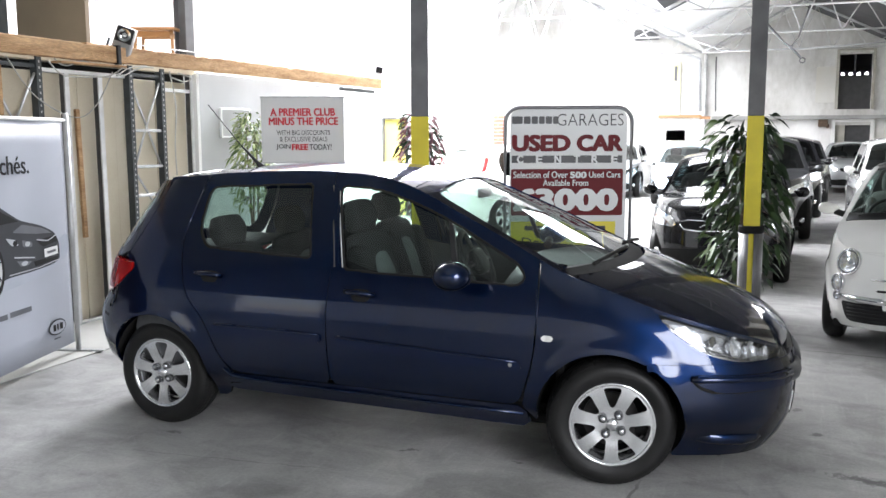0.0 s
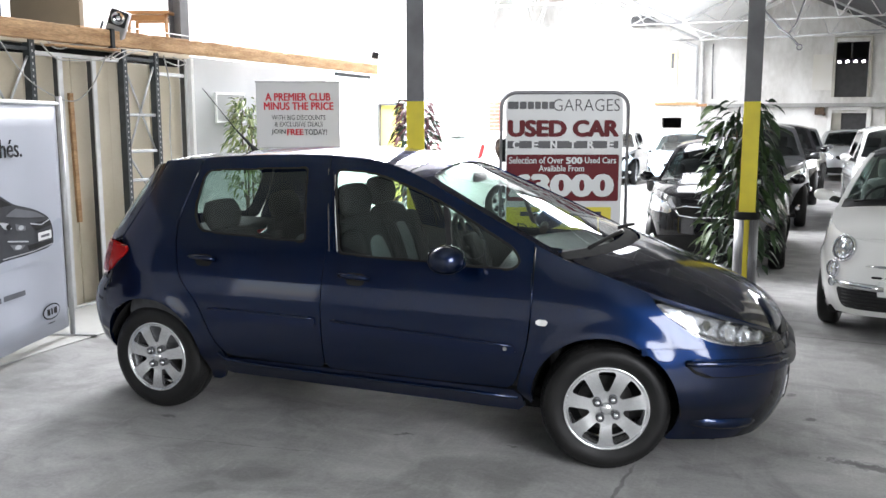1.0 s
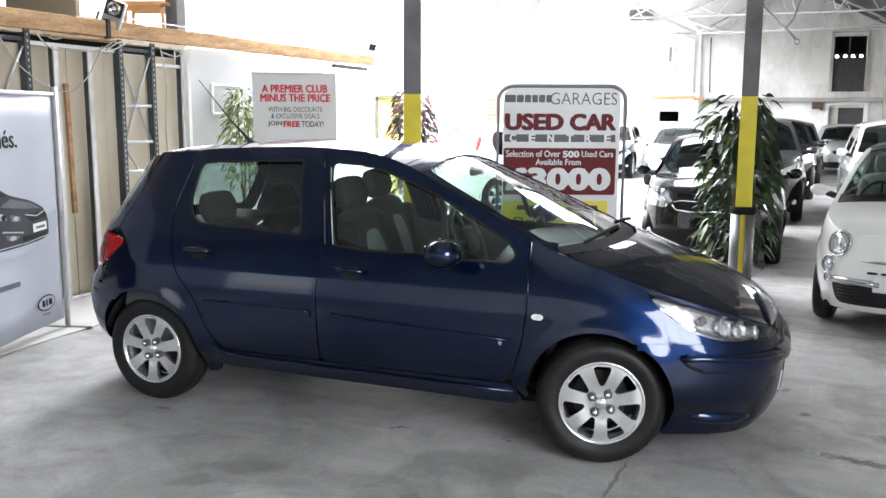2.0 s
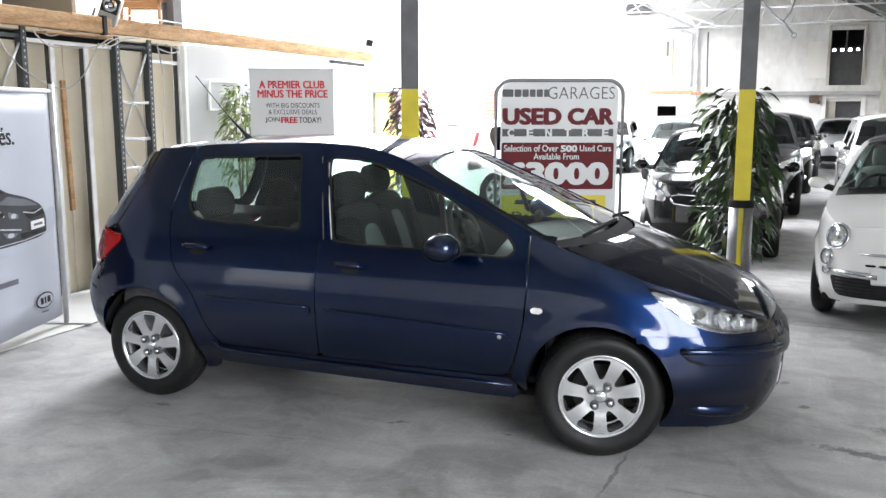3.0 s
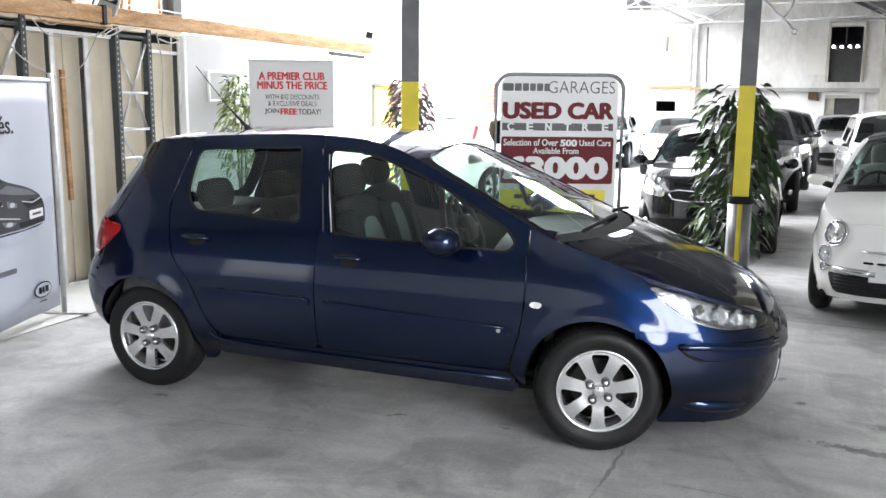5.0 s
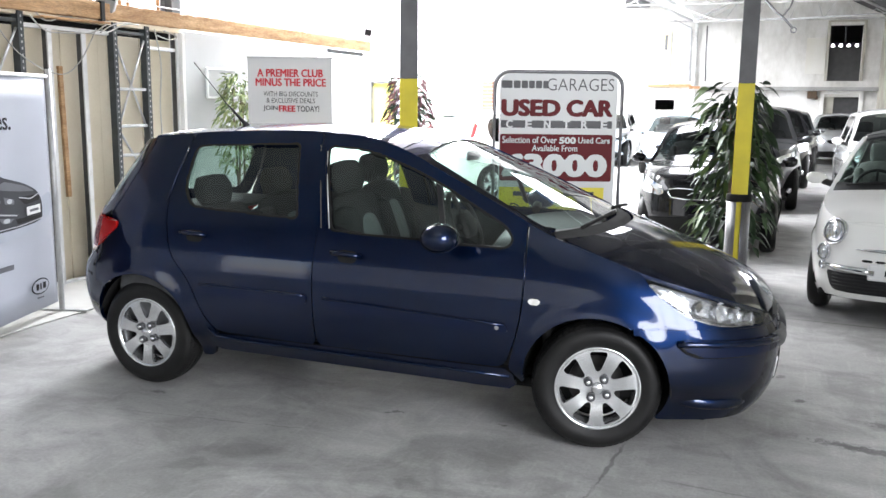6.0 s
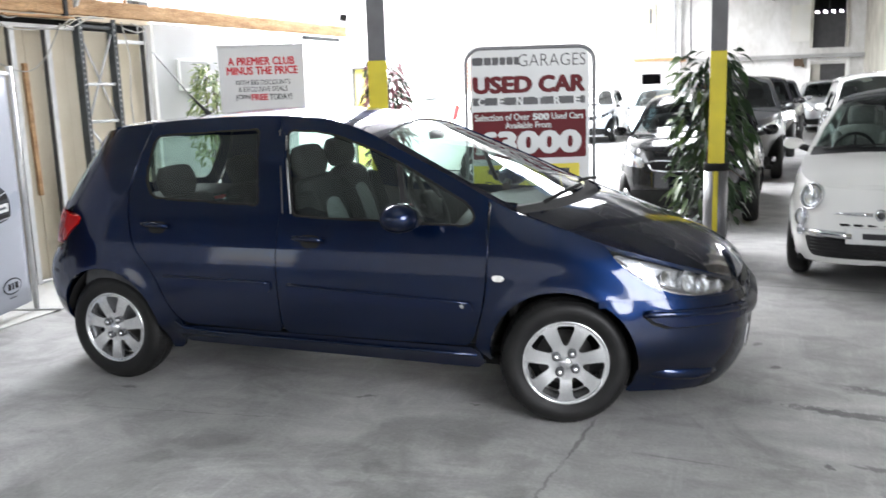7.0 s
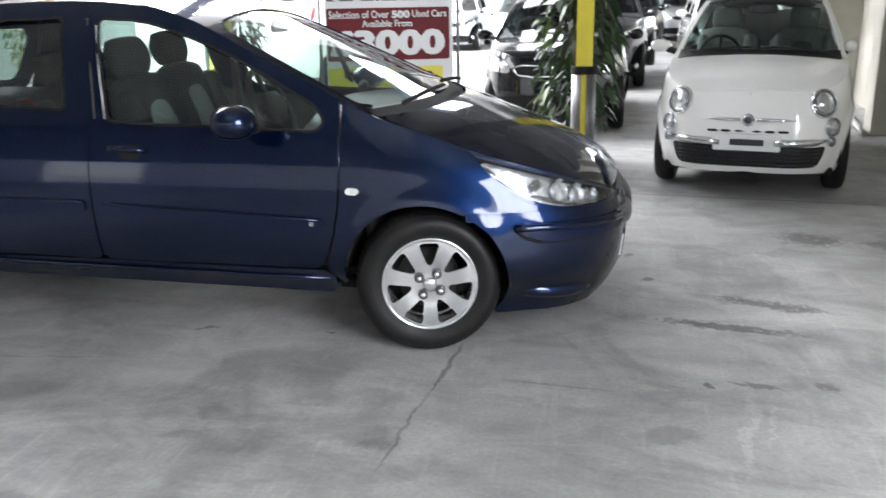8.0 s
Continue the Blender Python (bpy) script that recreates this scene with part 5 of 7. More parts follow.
def round_lamp(body, y, z, s, r, parent, name):
    lamp = disc(body, y, z, s, [(r * 0.86, -0.06), (r, -0.06), (r * 1.02, 0.004), (r * 0.97, 0.010), (r * 0.90, 0.006), (r * 0.88, -0.01)], M_CHROME, parent, name, tilt=0.25)
    disc(body, y, z, s, [(0, -0.013), (r * 0.3, -0.012), (r * 0.6, -0.007), (r * 0.88, 0.002)], M_BOWLD, lamp, "reflector", tilt=0.25)
    disc(body, y, z, s, [(r * 0.76, -0.006), (r * 0.78, 0.003), (r * 0.86, 0.005), (r * 0.88, -0.004)], M_GREYPL, lamp, "inner_ring", tilt=0.25)
    disc(body, y, z, s, [(0, 0.006), (r * 0.14, 0.003), (r * 0.24, -0.004), (r * 0.40, -0.006), (r * 0.50, 0.0), (r * 0.54, -0.008)], M_CHROME, lamp, "bulb_cap", tilt=0.25)
    lens = disc(body, y, z, s, [(0, 0.024), (r * 0.4, 0.021), (r * 0.75, 0.014), (r * 0.95, 0.006)], M_LENS, lamp, "lens", tilt=0.25)
    lens.visible_shadow = False
    return lamp


def city_car():
    car = thing("city_car", pose(3.33, 4.10, 0, 0, 0, -100) @ Matrix.Diagonal((1, 0.93, 1, 1)), "small white retro city car with round lamps and a dark roof", "car")
    arch = [circle(1.15, 0.28, 0.335, 28, radians(-38), radians(218)), circle(-1.15, 0.28, 0.335, 28, radians(-38), radians(218))]
    win = inside_smooth([(-0.95, 1.36, 0.1), (0.10, 1.375, 0.08), (0.45, 1.22, 0.1), (0.72, 1.0, 0.03), (-0.85, 0.98, 0.08)])
    up = lambda u: FB.rail(u) - 0.003
    for s in (-1, 1):
        fl = inside_smooth([(0.60, up(0.60), 0), (0.92, up(0.92), 0), (1.2, up(1.2), 0.1), (1.6, up(1.6), 0.1), (2.0, up(2.0), 0.1), (FB.u1, up(FB.u1), 0), (FB.u1, 0.20, 0), (1.9, 0.20, 0.1), (1.60, 0.185, 0), (1.40, 0.18, 0), (1.30, 0.18, 0), (0.9, 0.16, 0), (0.62, 0.20, 0.0)])
        b = part("front_body", FB.side_panel(fl, s, [arch[0]], 0.017), M_CARPAINT_W, car)
        bs = inside_smooth([(0.595, up(0.595), 0), (0.25, up(0.25), 0.05), (-0.2, up(-0.2), 0.1), (-0.8, up(-0.8), 0.1), (-1.5, up(-1.5), 0.1), (FB.u0, up(FB.u0), 0), (FB.u0, 0.22, 0), (-1.4, 0.2, 0), (0.615, 0.2, 0)])
        part("body_side", FB.side_panel(bs, s, [arch[1], win], 0.05), M_CARPAINT_W, car)
        c = win.mean(0)
        g = part("side_window", FB.side_panel(c + (win - c) * 1.03, s, (), 0.08, -0.012, 0), M_GLASSD, car)
        g.visible_shadow = False
        part("cabin_lining", FB.side_panel(inside_smooth([(0.9, 0.93, 0), (0.9, 0.2, 0), (-1.5, 0.2, 0), (-1.5, 0.95, 0)]), s, (), 0.12, -0.06, 0), M_DASH, car)
        round_lamp(FB, 0.525, 0.705, s, 0.104, car, "headlamp")
        round_lamp(FB, 0.60, 0.540, s, 0.070, car, "fog_lamp")
        round_lamp(FB, 0.60, 0.438, s, 0.036, car, "indicator_lamp")
        # bumper opening, chrome bars and slots
        grille = inside_smooth([(u_of(FB, 0.575, 0.40), 0.405, 0.02), (FB.u1, 0.405, 0), (FB.u1, 0.25, 0), (u_of(FB, 0.525, 0.26), 0.252, 0.08)])
        gr = part("lower_grille", FB.side_panel(grille, s, (), 0.02, 0.004, 0.004), M_BLACK, car)
        for k in range(5):
            bm = bmesh.new()
            z = 0.275 + 0.027 * k
            sweep(bm, [FB.at(u_of(FB, y, z), z, s, 0.008) for y in np.linspace(0.01, 0.52, 9)], 0.005, 6)
            part("grille_bar", bm, M_BLACK, gr)
        bm = bmesh.new()
        sweep(bm, [FB.at(u_of(FB, y, z), z, s, 0.012) for y, z in ((0.20, 0.43), (0.3, 0.433), (0.4, 0.437), (0.5, 0.442), (0.59, 0.45))], [0.030, 0.030, 0.028, 0.023, 0.008], 10)
        part("chrome_bumper_bar", bm, M_CHROME, car)
        bm = bmesh.new()
        sweep(bm, [FB.at(u_of(FB, y, 0.592), 0.592, s, 0.008) for y in (0.06, 0.15, 0.24, 0.35)], [0.014, 0.014, 0.011, 0.003], 10)
        part("chrome_whisker", bm, M_CHROME, car)
        for k in range(3):
            bm = FB.side_panel(inside_smooth([(u_of(FB, 0.02 + 0.10 * k, 0.51), 0.520, 0.005), (u_of(FB, 0.105 + 0.10 * k, 0.51), 0.520, 0.005), (u_of(FB, 0.105 + 0.10 * k, 0.51), 0.502, 0.005), (u_of(FB, 0.02 + 0.10 * k, 0.51), 0.502, 0.005)]), s, (), 0.01, 0.003, 0.003)
            part("air_slot", bm, M_DARK, car)
        for ax, nm in ((1.15, "front_wheel"), (-1.15, "rear_wheel")):
            bm = bmesh.new()
            lathe(bm, [(0.342, 0.0), (0.344, 0.22), (0.0, 0.24)], 24, pose(ax, s * 0.70, 0.28) @ pose(0, 0, 0, 90 if s > 0 else -90, 0, 0) @ pose(0, 0, 0, 0, 0, -4 if s > 0 else -184), radians(188))
            part("arch_liner", bm, M_DARK, car)
            wheel(nm, car, (ax, s * 0.675, 0.285), 0, 0.285, 0.175, 0.185, (5, 0.35, 0.9, 0.12, 0.30), s, False)
        mirror(car, FB, (0.70, 0.69, 1.02), s, M_CARPAINT_W, (0.13, 0.19, 0.115)) if s < 0 else mirror(car, FB, (0.66, 0.62, 1.02), s, M_CARPAINT_W, (0.17, 0.11, 0.11))
    bonnet = inside_smooth([(1.02, -0.985, 0), (1.35, -0.985, 0), (1.7, -0.985, 0), (2.02, -0.96, 0.05), (2.08, -0.5, 0.2), (2.09, 0, 0.2), (2.08, 0.5, 0.2), (2.02, 0.96, 0.05), (1.7, 0.985, 0), (1.35, 0.985, 0), (1.02, 0.985, 0), (1.10, 0.6, 0.2), (1.13, 0, 0.3), (1.10, -0.6, 0.2)])
    part("bonnet", FB.top_panel(bonnet, (), 0.04), M_CARPAINT_W, car)
    nose = inside_smooth([(2.0, -1, 0), (2.0, 1, 0), (FB.u1, 1, 0), (FB.u1, -1, 0)])
    part("nose_panel", FB.top_panel(nose, (), 0.025, -0.004, 0), M_CARPAINT_W, car)
    screen = inside_smooth([(0.24, -0.88, 0.08), (0.22, 0, 0.3), (0.24, 0.88, 0.08), (0.87, 0.93, 0.04), (1.0, 0.5, 0.2), (1.03, 0, 0.2), (1.0, -0.5, 0.2), (0.87, -0.93, 0.04)])
    c = screen.mean(0)
    g = part("windscreen", FB.top_panel(c + (screen - c) * 1.02, (), 0.05, -0.008, 0), M_GLASS, car)
    g.visible_shadow = False
    sur = inside_smooth([(0.16, -1, 0), (1.0, -1, 0), (1.02, -0.985, 0), (1.10, -0.6, 0.2), (1.127, 0, 0.3), (1.10, 0.6, 0.2), (1.02, 0.985, 0), (1.0, 1, 0), (0.16, 1, 0)])
    scr2 = inside_smooth([(0.10, -0.90, 0.0), (0.10, 0.90, 0.0), (0.87, 0.93, 0.04), (1.0, 0.5, 0.2), (1.03, 0, 0.2), (1.0, -0.5, 0.2), (0.87, -0.93, 0.04)])
    part("windscreen_surround", FB.top_panel(sur, [scr2], 0.025), M_CARPAINT_W, car)
    cowl = inside_smooth([(0.86, -0.94, 0), (0.98, -0.5, 0.2), (1.01, 0, 0.2), (0.98, 0.5, 0.2), (0.86, 0.94, 0), (1.0, 0.93, 0), (1.08, 0.5, 0.2), (1.10, 0, 0.2), (1.08, -0.5, 0.2), (1.0, -0.93, 0)])
    part("scuttle", FB.top_panel(cowl, (), 0.03, 0.004, 0.01), M_BLACK, car)
    head = inside_smooth([(0.235, -0.9, 0), (0.215, 0, 0.3), (0.235, 0.9, 0), (0.15, 0.9, 0), (0.15, -0.9, 0)])
    part("roof_header", FB.top_panel(head, (), 0.03, 0.002), M_GREYPL, car)
    roof = inside_smooth([(0.145, -0.93, 0), (0.145, 0.93, 0), (-1.9, 0.93, 0.2), (-1.9, -0.93, 0.2)])
    part("roof", FB.top_panel(roof, (), 0.06, 0.006, 0.02), M_GREYPL, car, "dark grey roof")
    for a in (-1, 1):
        rr = inside_smooth([(0.15, a * 0.935, 0), (0.15, a * 1.0, 0), (-1.9, a * 1.0, 0), (-1.9, a * 0.935, 0)])
        part("roof_rail", FB.top_panel(rr, (), 0.03, 0, 0.01), M_CARPAINT_W, car)
    for y0, y1 in ((-0.55, -0.02), (0.05, 0.55)):
        bm = bmesh.new()
        sweep(bm, [FB.top(1.01 - 0.13 * abs(y0 + (y1 - y0) * t) ** 2, -(y0 + (y1 - y0) * t) / 0.7, 0.025) for t in np.linspace(0, 1, 7)], 0.009, 6)
        part("wiper", bm, M_BLACK, car)
    # badge, plate
    m = Matrix.Translation((1.802, 0, 0.592)) @ pose(0, 0, 0, 0, 84, 0)
    bm = bmesh.new()
    lathe(bm, [(0, 0.018), (0.03, 0.016), (0.042, 0.008), (0.048, -0.02)], 28, m)
    badge = part("badge", bm, M_CHROME, car)
    bm = bmesh.new()
    lathe(bm, [(0, 0.022), (0.022, 0.020), (0.03, 0.013)], 24, m)
    part("badge_inlay", bm, M_GREYPL, badge)
    bm = bmesh.new()
    box(bm, (0.016, 0.50, 0.125), (1.822, 0, 0.435), (0, 0, 0), 0.012, 3)
    plate = part("number_plate", bm, M_SIGNW, car, "white number plate")
    bm = bmesh.new()
    box(bm, (0.006, 0.25, 0.045), (1.832, 0, 0.435), (0, 0, 0), 0.004)
    part("plate_bar", bm, M_SIGNK, plate)
    bm = bmesh.new()
    box(bm, (3.1, 1.3, 0.06), (0, 0, 0.2), bevel=0.02)
    part("underbody", bm, M_DARK, car)
    bm = bmesh.new()
    box(bm, (0.05, 1.3, 0.72), (0.98, 0, 0.56), bevel=0.02)
    part("bulkhead", bm, M_DARK, car)
    cabin(car, FB, 0.30, -1.4, 0.95, 0.66, ((-0.02, False), (-0.75, True)), 0.78, 0.94, -1, surface("ivory seat cloth", (0.20, 0.21, 0.20), (0.16, 0.17, 0.16), 30, 0.9, bump=0.1), surface("pale seat cloth", (0.12, 0.12, 0.115), (0.09, 0.09, 0.088), 30, 0.9, bump=0.1))
    bm = bmesh.new()
    cushion(bm, (0.03, 0.24, 0.07), (0.30, 0, 1.33), (0, 0, 0))
    part("inside_mirror", bm, M_BLACK, car)
    return car


city_car()

# ---- parked cars of the display rows ----
def row_car(m, label, paint, length, width, height, base, group="", mouth="ring", tail=(0.70, 0.98)):
    """A parked car, built from its main sizes, nose along +x."""
    car = thing("parked_car", m, label, "car", group)
    hw, r = width / 2, 0.205 * base - 0.18 if base > 2.45 else 0.295
    r = min(max(r, 0.285), 0.34)
    fo = (length - base) * 0.52
    nx, tx = base / 2 + fo, -base / 2 - (length - base - fo)
    belt, hood = height * 0.63, height * 0.66
    k = height / 1.5
    B = Body(
        width=[(0.15, hw * 0.90), (0.3, hw * 0.97), (0.5, hw), (0.7 * k, hw * 0.995), (0.85 * k, hw * 0.96), (belt + 0.02, hw * 0.92), (height * 0.75, hw * 0.84), (height * 0.88, hw * 0.75), (height * 0.95, hw * 0.68), (height, hw * 0.6)],
        nose=[(0.15, nx - 0.10), (0.25, nx - 0.04), (0.42, nx), (0.58, nx - 0.01), (0.72 * k, nx - 0.05), (0.85 * k, nx - 0.14), (height * 0.7, nx - 0.35)],
        tail=[(0.15, tx + 0.12), (0.4, tx + 0.02), (0.6, tx), (0.9 * k, tx + 0.06), (height * 0.75, tx + 0.2), (height * 0.93, tx + 0.38)],
        rail=[(tx - 0.6, height * 0.90), (tx + 0.5, height * 0.93), (-0.3, height * 0.955), (0.15, height * 0.935), (0.45, height * 0.86), (base / 2 - 0.42, height * 0.69), (base / 2 - 0.30, hood - 0.02), (base / 2 + 0.1, hood - 0.06), (base / 2 + 0.5, hood - 0.14), (base / 2 + 1.0, hood - 0.22)],
        centre=[(tx - 0.6, height * 0.93), (tx + 0.5, height * 0.975), (-0.3, height), (0.1, height * 0.985), (0.4, height * 0.93), (base / 2 - 0.42, height * 0.76), (base / 2 - 0.12, hood + 0.025), (base / 2 + 0.1, hood), (base / 2 + 0.5, hood - 0.09), (base / 2 + 1.0, hood - 0.2)],
        xa=base / 2 - 0.25, xb=-base / 2, la=0.62, lb=0.55, ea=0.5, eb=0.5, arches=((base / 2, r, r + 0.05), (-base / 2, r, r + 0.05)), flare=0.02)
    up = lambda u: B.rail(u) - 0.003
    a = base / 2
    arches = [circle(x, r, r + 0.05, 24, radians(-38), radians(218)) for x in (a, -a)]
    wf = inside_smooth([(-0.02, height * 0.925, 0.04), (0.15, height * 0.91, 0.1), (0.45, height * 0.83, 0.1), (a - 0.50, height * 0.69, 0.03), (a - 0.44, belt + 0.02, 0.02), (0.0, belt, 0.03)])
    wr = inside_smooth([(-0.10, height * 0.925, 0.04), (-0.08, belt, 0.03), (-a + 0.05, belt + 0.03, 0.06), (-a - 0.02, height * 0.80, 0.1), (-a + 0.12, height * 0.91, 0.06)])
    for s in (-1, 1):
        side = inside_smooth([(a - 0.28, up(a - 0.28), 0), (a, up(a), 0.05), (a + 0.35, up(a + 0.35), 0.05), (B.u1, up(B.u1), 0), (B.u1, 0.2, 0), (a, 0.16, 0), (-a, 0.18, 0), (B.u0, 0.25, 0), (B.u0, up(B.u0), 0), (-a, up(-a), 0.05), (-0.3, up(-0.3), 0.1), (0.2, up(0.2), 0.05), (0.5, up(0.5), 0.05)])
        b = part("body_side", B.side_panel(side, s, [*arches, wf, wr], 0.05), paint, car)
        for w, nm in ((wf, "front_window"), (wr, "rear_window")):
            c = w.mean(0)
            g = part(nm, B.side_panel(c + (w - c) * 1.03, s, (), 0.1, -0.01, 0), M_GLASSD, car)
            g.visible_shadow = False
        hl = inside_smooth([(u_of(B, hw * 0.93, hood - 0.15), hood - 0.10, 0.03), (u_of(B, hw * 0.60, hood - 0.2), hood - 0.22, 0.05), (u_of(B, hw * 0.55, 0.6), hood - 0.33, 0.05), (u_of(B, hw * 0.9, 0.6), hood - 0.30, 0.06)])
        lp = part("headlamp", B.side_panel(hl, s, (), 0.03, 0.004, 0.01), M_CHROME, car)
        ln = part("lens", B.side_panel(hl, s, (), 0.04, 0.014, 0.012), M_LENS, lp)
        ln.visible_shadow = False
        z1, z0 = hood - 0.235, hood - 0.365
        g = inside_smooth([(u_of(B, hw * 0.50, z1), z1 - 0.01, 0.03), (B.u1, z1 - 0.02, 0), (B.u1, z0, 0), (u_of(B, hw * 0.46, z0), z0 + 0.02, 0.05)])
        part("grille", B.side_panel(g, s, (), 0.03, 0.004, 0.004), M_DARK, car)
        if mouth == "ring":
            bm = bmesh.new()
            sweep(bm, [B.at(u_of(B, y * hw, z), z, s, 0.012) for y, z in ((0.01, z1 - 0.035), (0.18, z1 - 0.015), (0.38, z1 - 0.01), (0.48, z1 - 0.03), (0.49, (z0 + z1) / 2), (0.44, z0 + 0.02), (0.25, z0 + 0.005), (0.01, z0 + 0.01))], 0.011, 6)
            part("grille_ring", bm, M_CHROME, car)
        g = inside_smooth([(u_of(B, hw * 0.78, 0.38), 0.40, 0.05), (B.u1, 0.43, 0), (B.u1, 0.24, 0), (u_of(B, hw * 0.7, 0.26), 0.25, 0.05)])
        part("lower_intake", B.side_panel(g, s, (), 0.04, 0.004, 0.004), M_DARK, car)
        disc(B, hw * 0.82, 0.36, s, [(0, 0.012), (0.03, 0.010), (0.042, 0.002), (0.045, -0.02)], M_CHROME, car, "fog_lamp", 20, 0.4)
        tl = inside_smooth([(-a - 0.30, tail[1] * k, 0.03), (-a - 0.62, tail[1] * k, 0.03), (-a - 0.62, tail[0] * k, 0.03), (-a - 0.40, (tail[0] + 0.02) * k, 0.03)])
        part("tail_lamp", B.side_panel(tl, s, (), 0.05, 0.006, 0.01), M_RED, car)
        for ax, nm in ((a, "front_wheel"), (-a, "rear_wheel")):
            bm = bmesh.new()
            lathe(bm, [(r + 0.055, 0.0), (r + 0.057, 0.2), (0.0, 0.22)], 20, pose(ax, s * (hw - 0.09), r) @ pose(0, 0, 0, 90 if s > 0 else -90, 0, 0) @ pose(0, 0, 0, 0, 0, -4 if s > 0 else -184), radians(188))
            part("arch_liner", bm, M_DARK, car)
            wheel(nm, car, (ax, s * (hw - 0.11), r), 0, r, 0.18, r * 0.66, (5, 0.3, 0.9, 0.12, 0.30), s, False)
        mirror(car, B, (a - 0.50, hw * 0.91, belt + 0.05), s, paint, (0.12, 0.18, 0.14))
    v0, v1 = a - 0.30, a - 0.10
    bonnet = inside_smooth([(v0 + 0.06, -0.985, 0), (a + 0.2, -0.985, 0), (B.u1 - 0.12, -0.96, 0.02), (B.u1 - 0.06, 0, 0.2), (B.u1 - 0.12, 0.96, 0.02), (a + 0.2, 0.985, 0), (v0 + 0.06, 0.985, 0), (v1 + 0.02, 0.5, 0.2), (v1 + 0.05, 0, 0.2), (v1 + 0.02, -0.5, 0.2)])
    part("bonnet", B.top_panel(bonnet, (), 0.05), paint, car)
    nose = inside_smooth([(B.u1 - 0.13, -1, 0), (B.u1 - 0.05, 0, 0.2), (B.u1 - 0.13, 1, 0), (B.u1, 1, 0), (B.u1, -1, 0)])
    part("nose_panel", B.top_panel(nose, (), 0.05, -0.002, 0), paint, car)
    screen = inside_smooth([(0.30, -0.90, 0.08), (0.27, 0, 0.3), (0.30, 0.90, 0.08), (v0 - 0.08, 0.93, 0.03), (v1 - 0.04, 0.4, 0.2), (v1 - 0.02, 0, 0.2), (v1 - 0.04, -0.4, 0.2), (v0 - 0.08, -0.93, 0.03)])
    c = screen.mean(0)
    g = part("windscreen", B.top_panel(c + (screen - c) * 1.02, (), 0.08, -0.006, 0), M_GLASSD, car)
    g.visible_shadow = False
    sur = inside_smooth([(0.2, -1, 0), (v0 + 0.05, -1, 0), (v1 + 0.015, -0.5, 0.2), (v1 + 0.04, 0, 0.2), (v1 + 0.015, 0.5, 0.2), (v0 + 0.05, 1, 0), (0.2, 1, 0)])
    part("windscreen_surround", B.top_panel(sur, [screen], 0.04), paint, car)
    roof = inside_smooth([(0.195, -1, 0), (0.195, 1, 0), (tx + 0.1, 1, 0.1), (tx - 0.1, 0.9, 0.2), (tx - 0.1, -0.9, 0.2), (tx + 0.1, -1, 0.1)])
    part("roof", B.top_panel(roof, (), 0.1, 0, 0.02), paint, car)
    if mouth != "ring":
        bm = bmesh.new()
        box(bm, (0.014, 0.5, 0.11), (nx + 0.006, 0, 0.47), (0, 0, 0), 0.004)
        plate = part("number_plate", bm, M_SIGNW, car)
        bm = bmesh.new()
        box(bm, (0.006, 0.36, 0.05), (nx + 0.014, 0, 0.47), (0, 0, 0), 0.002)
        part("plate_bar", bm, M_SIGNK, plate)
    bm = bmesh.new()
    box(bm, (length * 0.86, width * 0.8, 0.06), (0, 0, 0.22), bevel=0.02)
    part("underbody", bm, M_DARK, car)
    bm = bmesh.new()
    box(bm, (0.05, width * 0.8, belt - 0.25), (a - 0.36, 0, (belt + 0.2) / 2), bevel=0.02)
    part("bulkhead", bm, M_DARK, car)
    bm = bmesh.new()
    cushion(bm, (0.4, width * 0.82, 0.3), (a - 0.55, 0, belt - 0.15), (0, 8, 0))
    part("dashboard", bm, M_DASH, car)
    for y in (-0.36, 0.36):
        seat(car, -0.15, y, 0.5 * k, M_SEAT, M_SEAT)
    return car


ROW = "dark cars in the display row"
row_car(pose(1.38, 7.0, 0, 0, 0, -90), "black compact hatchback with a chrome-ringed grille, behind the leafy plant", M_CARPAINT_K, 3.6, 1.6, 1.49, 2.385, ROW)
row_car(pose(1.65, 11.70, 0, 0, 0, -91), "dark grey tall estate car parked in the row", M_CARPAINT_G, 4.1, 1.76, 1.68, 2.55, ROW)
row_car(pose(1.97, 15.95, 0, 0, 0, -92), "black tall car parked deep in the row", M_CARPAINT_K, 4.1, 1.78, 1.67, 2.6, ROW)
row_car(pose(2.30, 20.3, 0, 0, 0, -92), "dark grey hatchback last in the dark row", M_CARPAINT_G, 4.0, 1.74, 1.60, 2.55, ROW)
row_car(pose(3.90, 11.6, 0, 0, 0, -90), "white hatchback parked behind the small white car", M_CARPAINT_W, 4.0, 1.54, 1.66, 2.5, "", "slot")
row_car(pose(3.95, 24.6, 0, 0, 0, -90), "silver hatchback parked near the end wall", M_CARPAINT_S, 4.0, 1.72, 1.50, 2.5, "", "slot")
row_car(pose(-0.25, 18.4, 0, 0, 0, -88), "pale blue and white small car in the bright bay", M_CARPAINT_B, 3.6, 1.62, 1.48, 2.38, "", "slot")
row_car(pose(-2.5, 20.7, 0, 0, 0, -88), "silver hatchback in the bright bay", M_CARPAINT_S, 4.0, 1.72, 1.5, 2.55, "", "slot")
row_car(pose(-2.70, 11.15, 0, 0, 0, 65), "white hatchback seen from behind, by the brick pier", M_CARPAINT_W, 3.7, 1.66, 1.54, 2.45, "", "slot", (1.02, 1.28))

# ---- unfinished partition and mezzanine edge ----
PX = -3.83


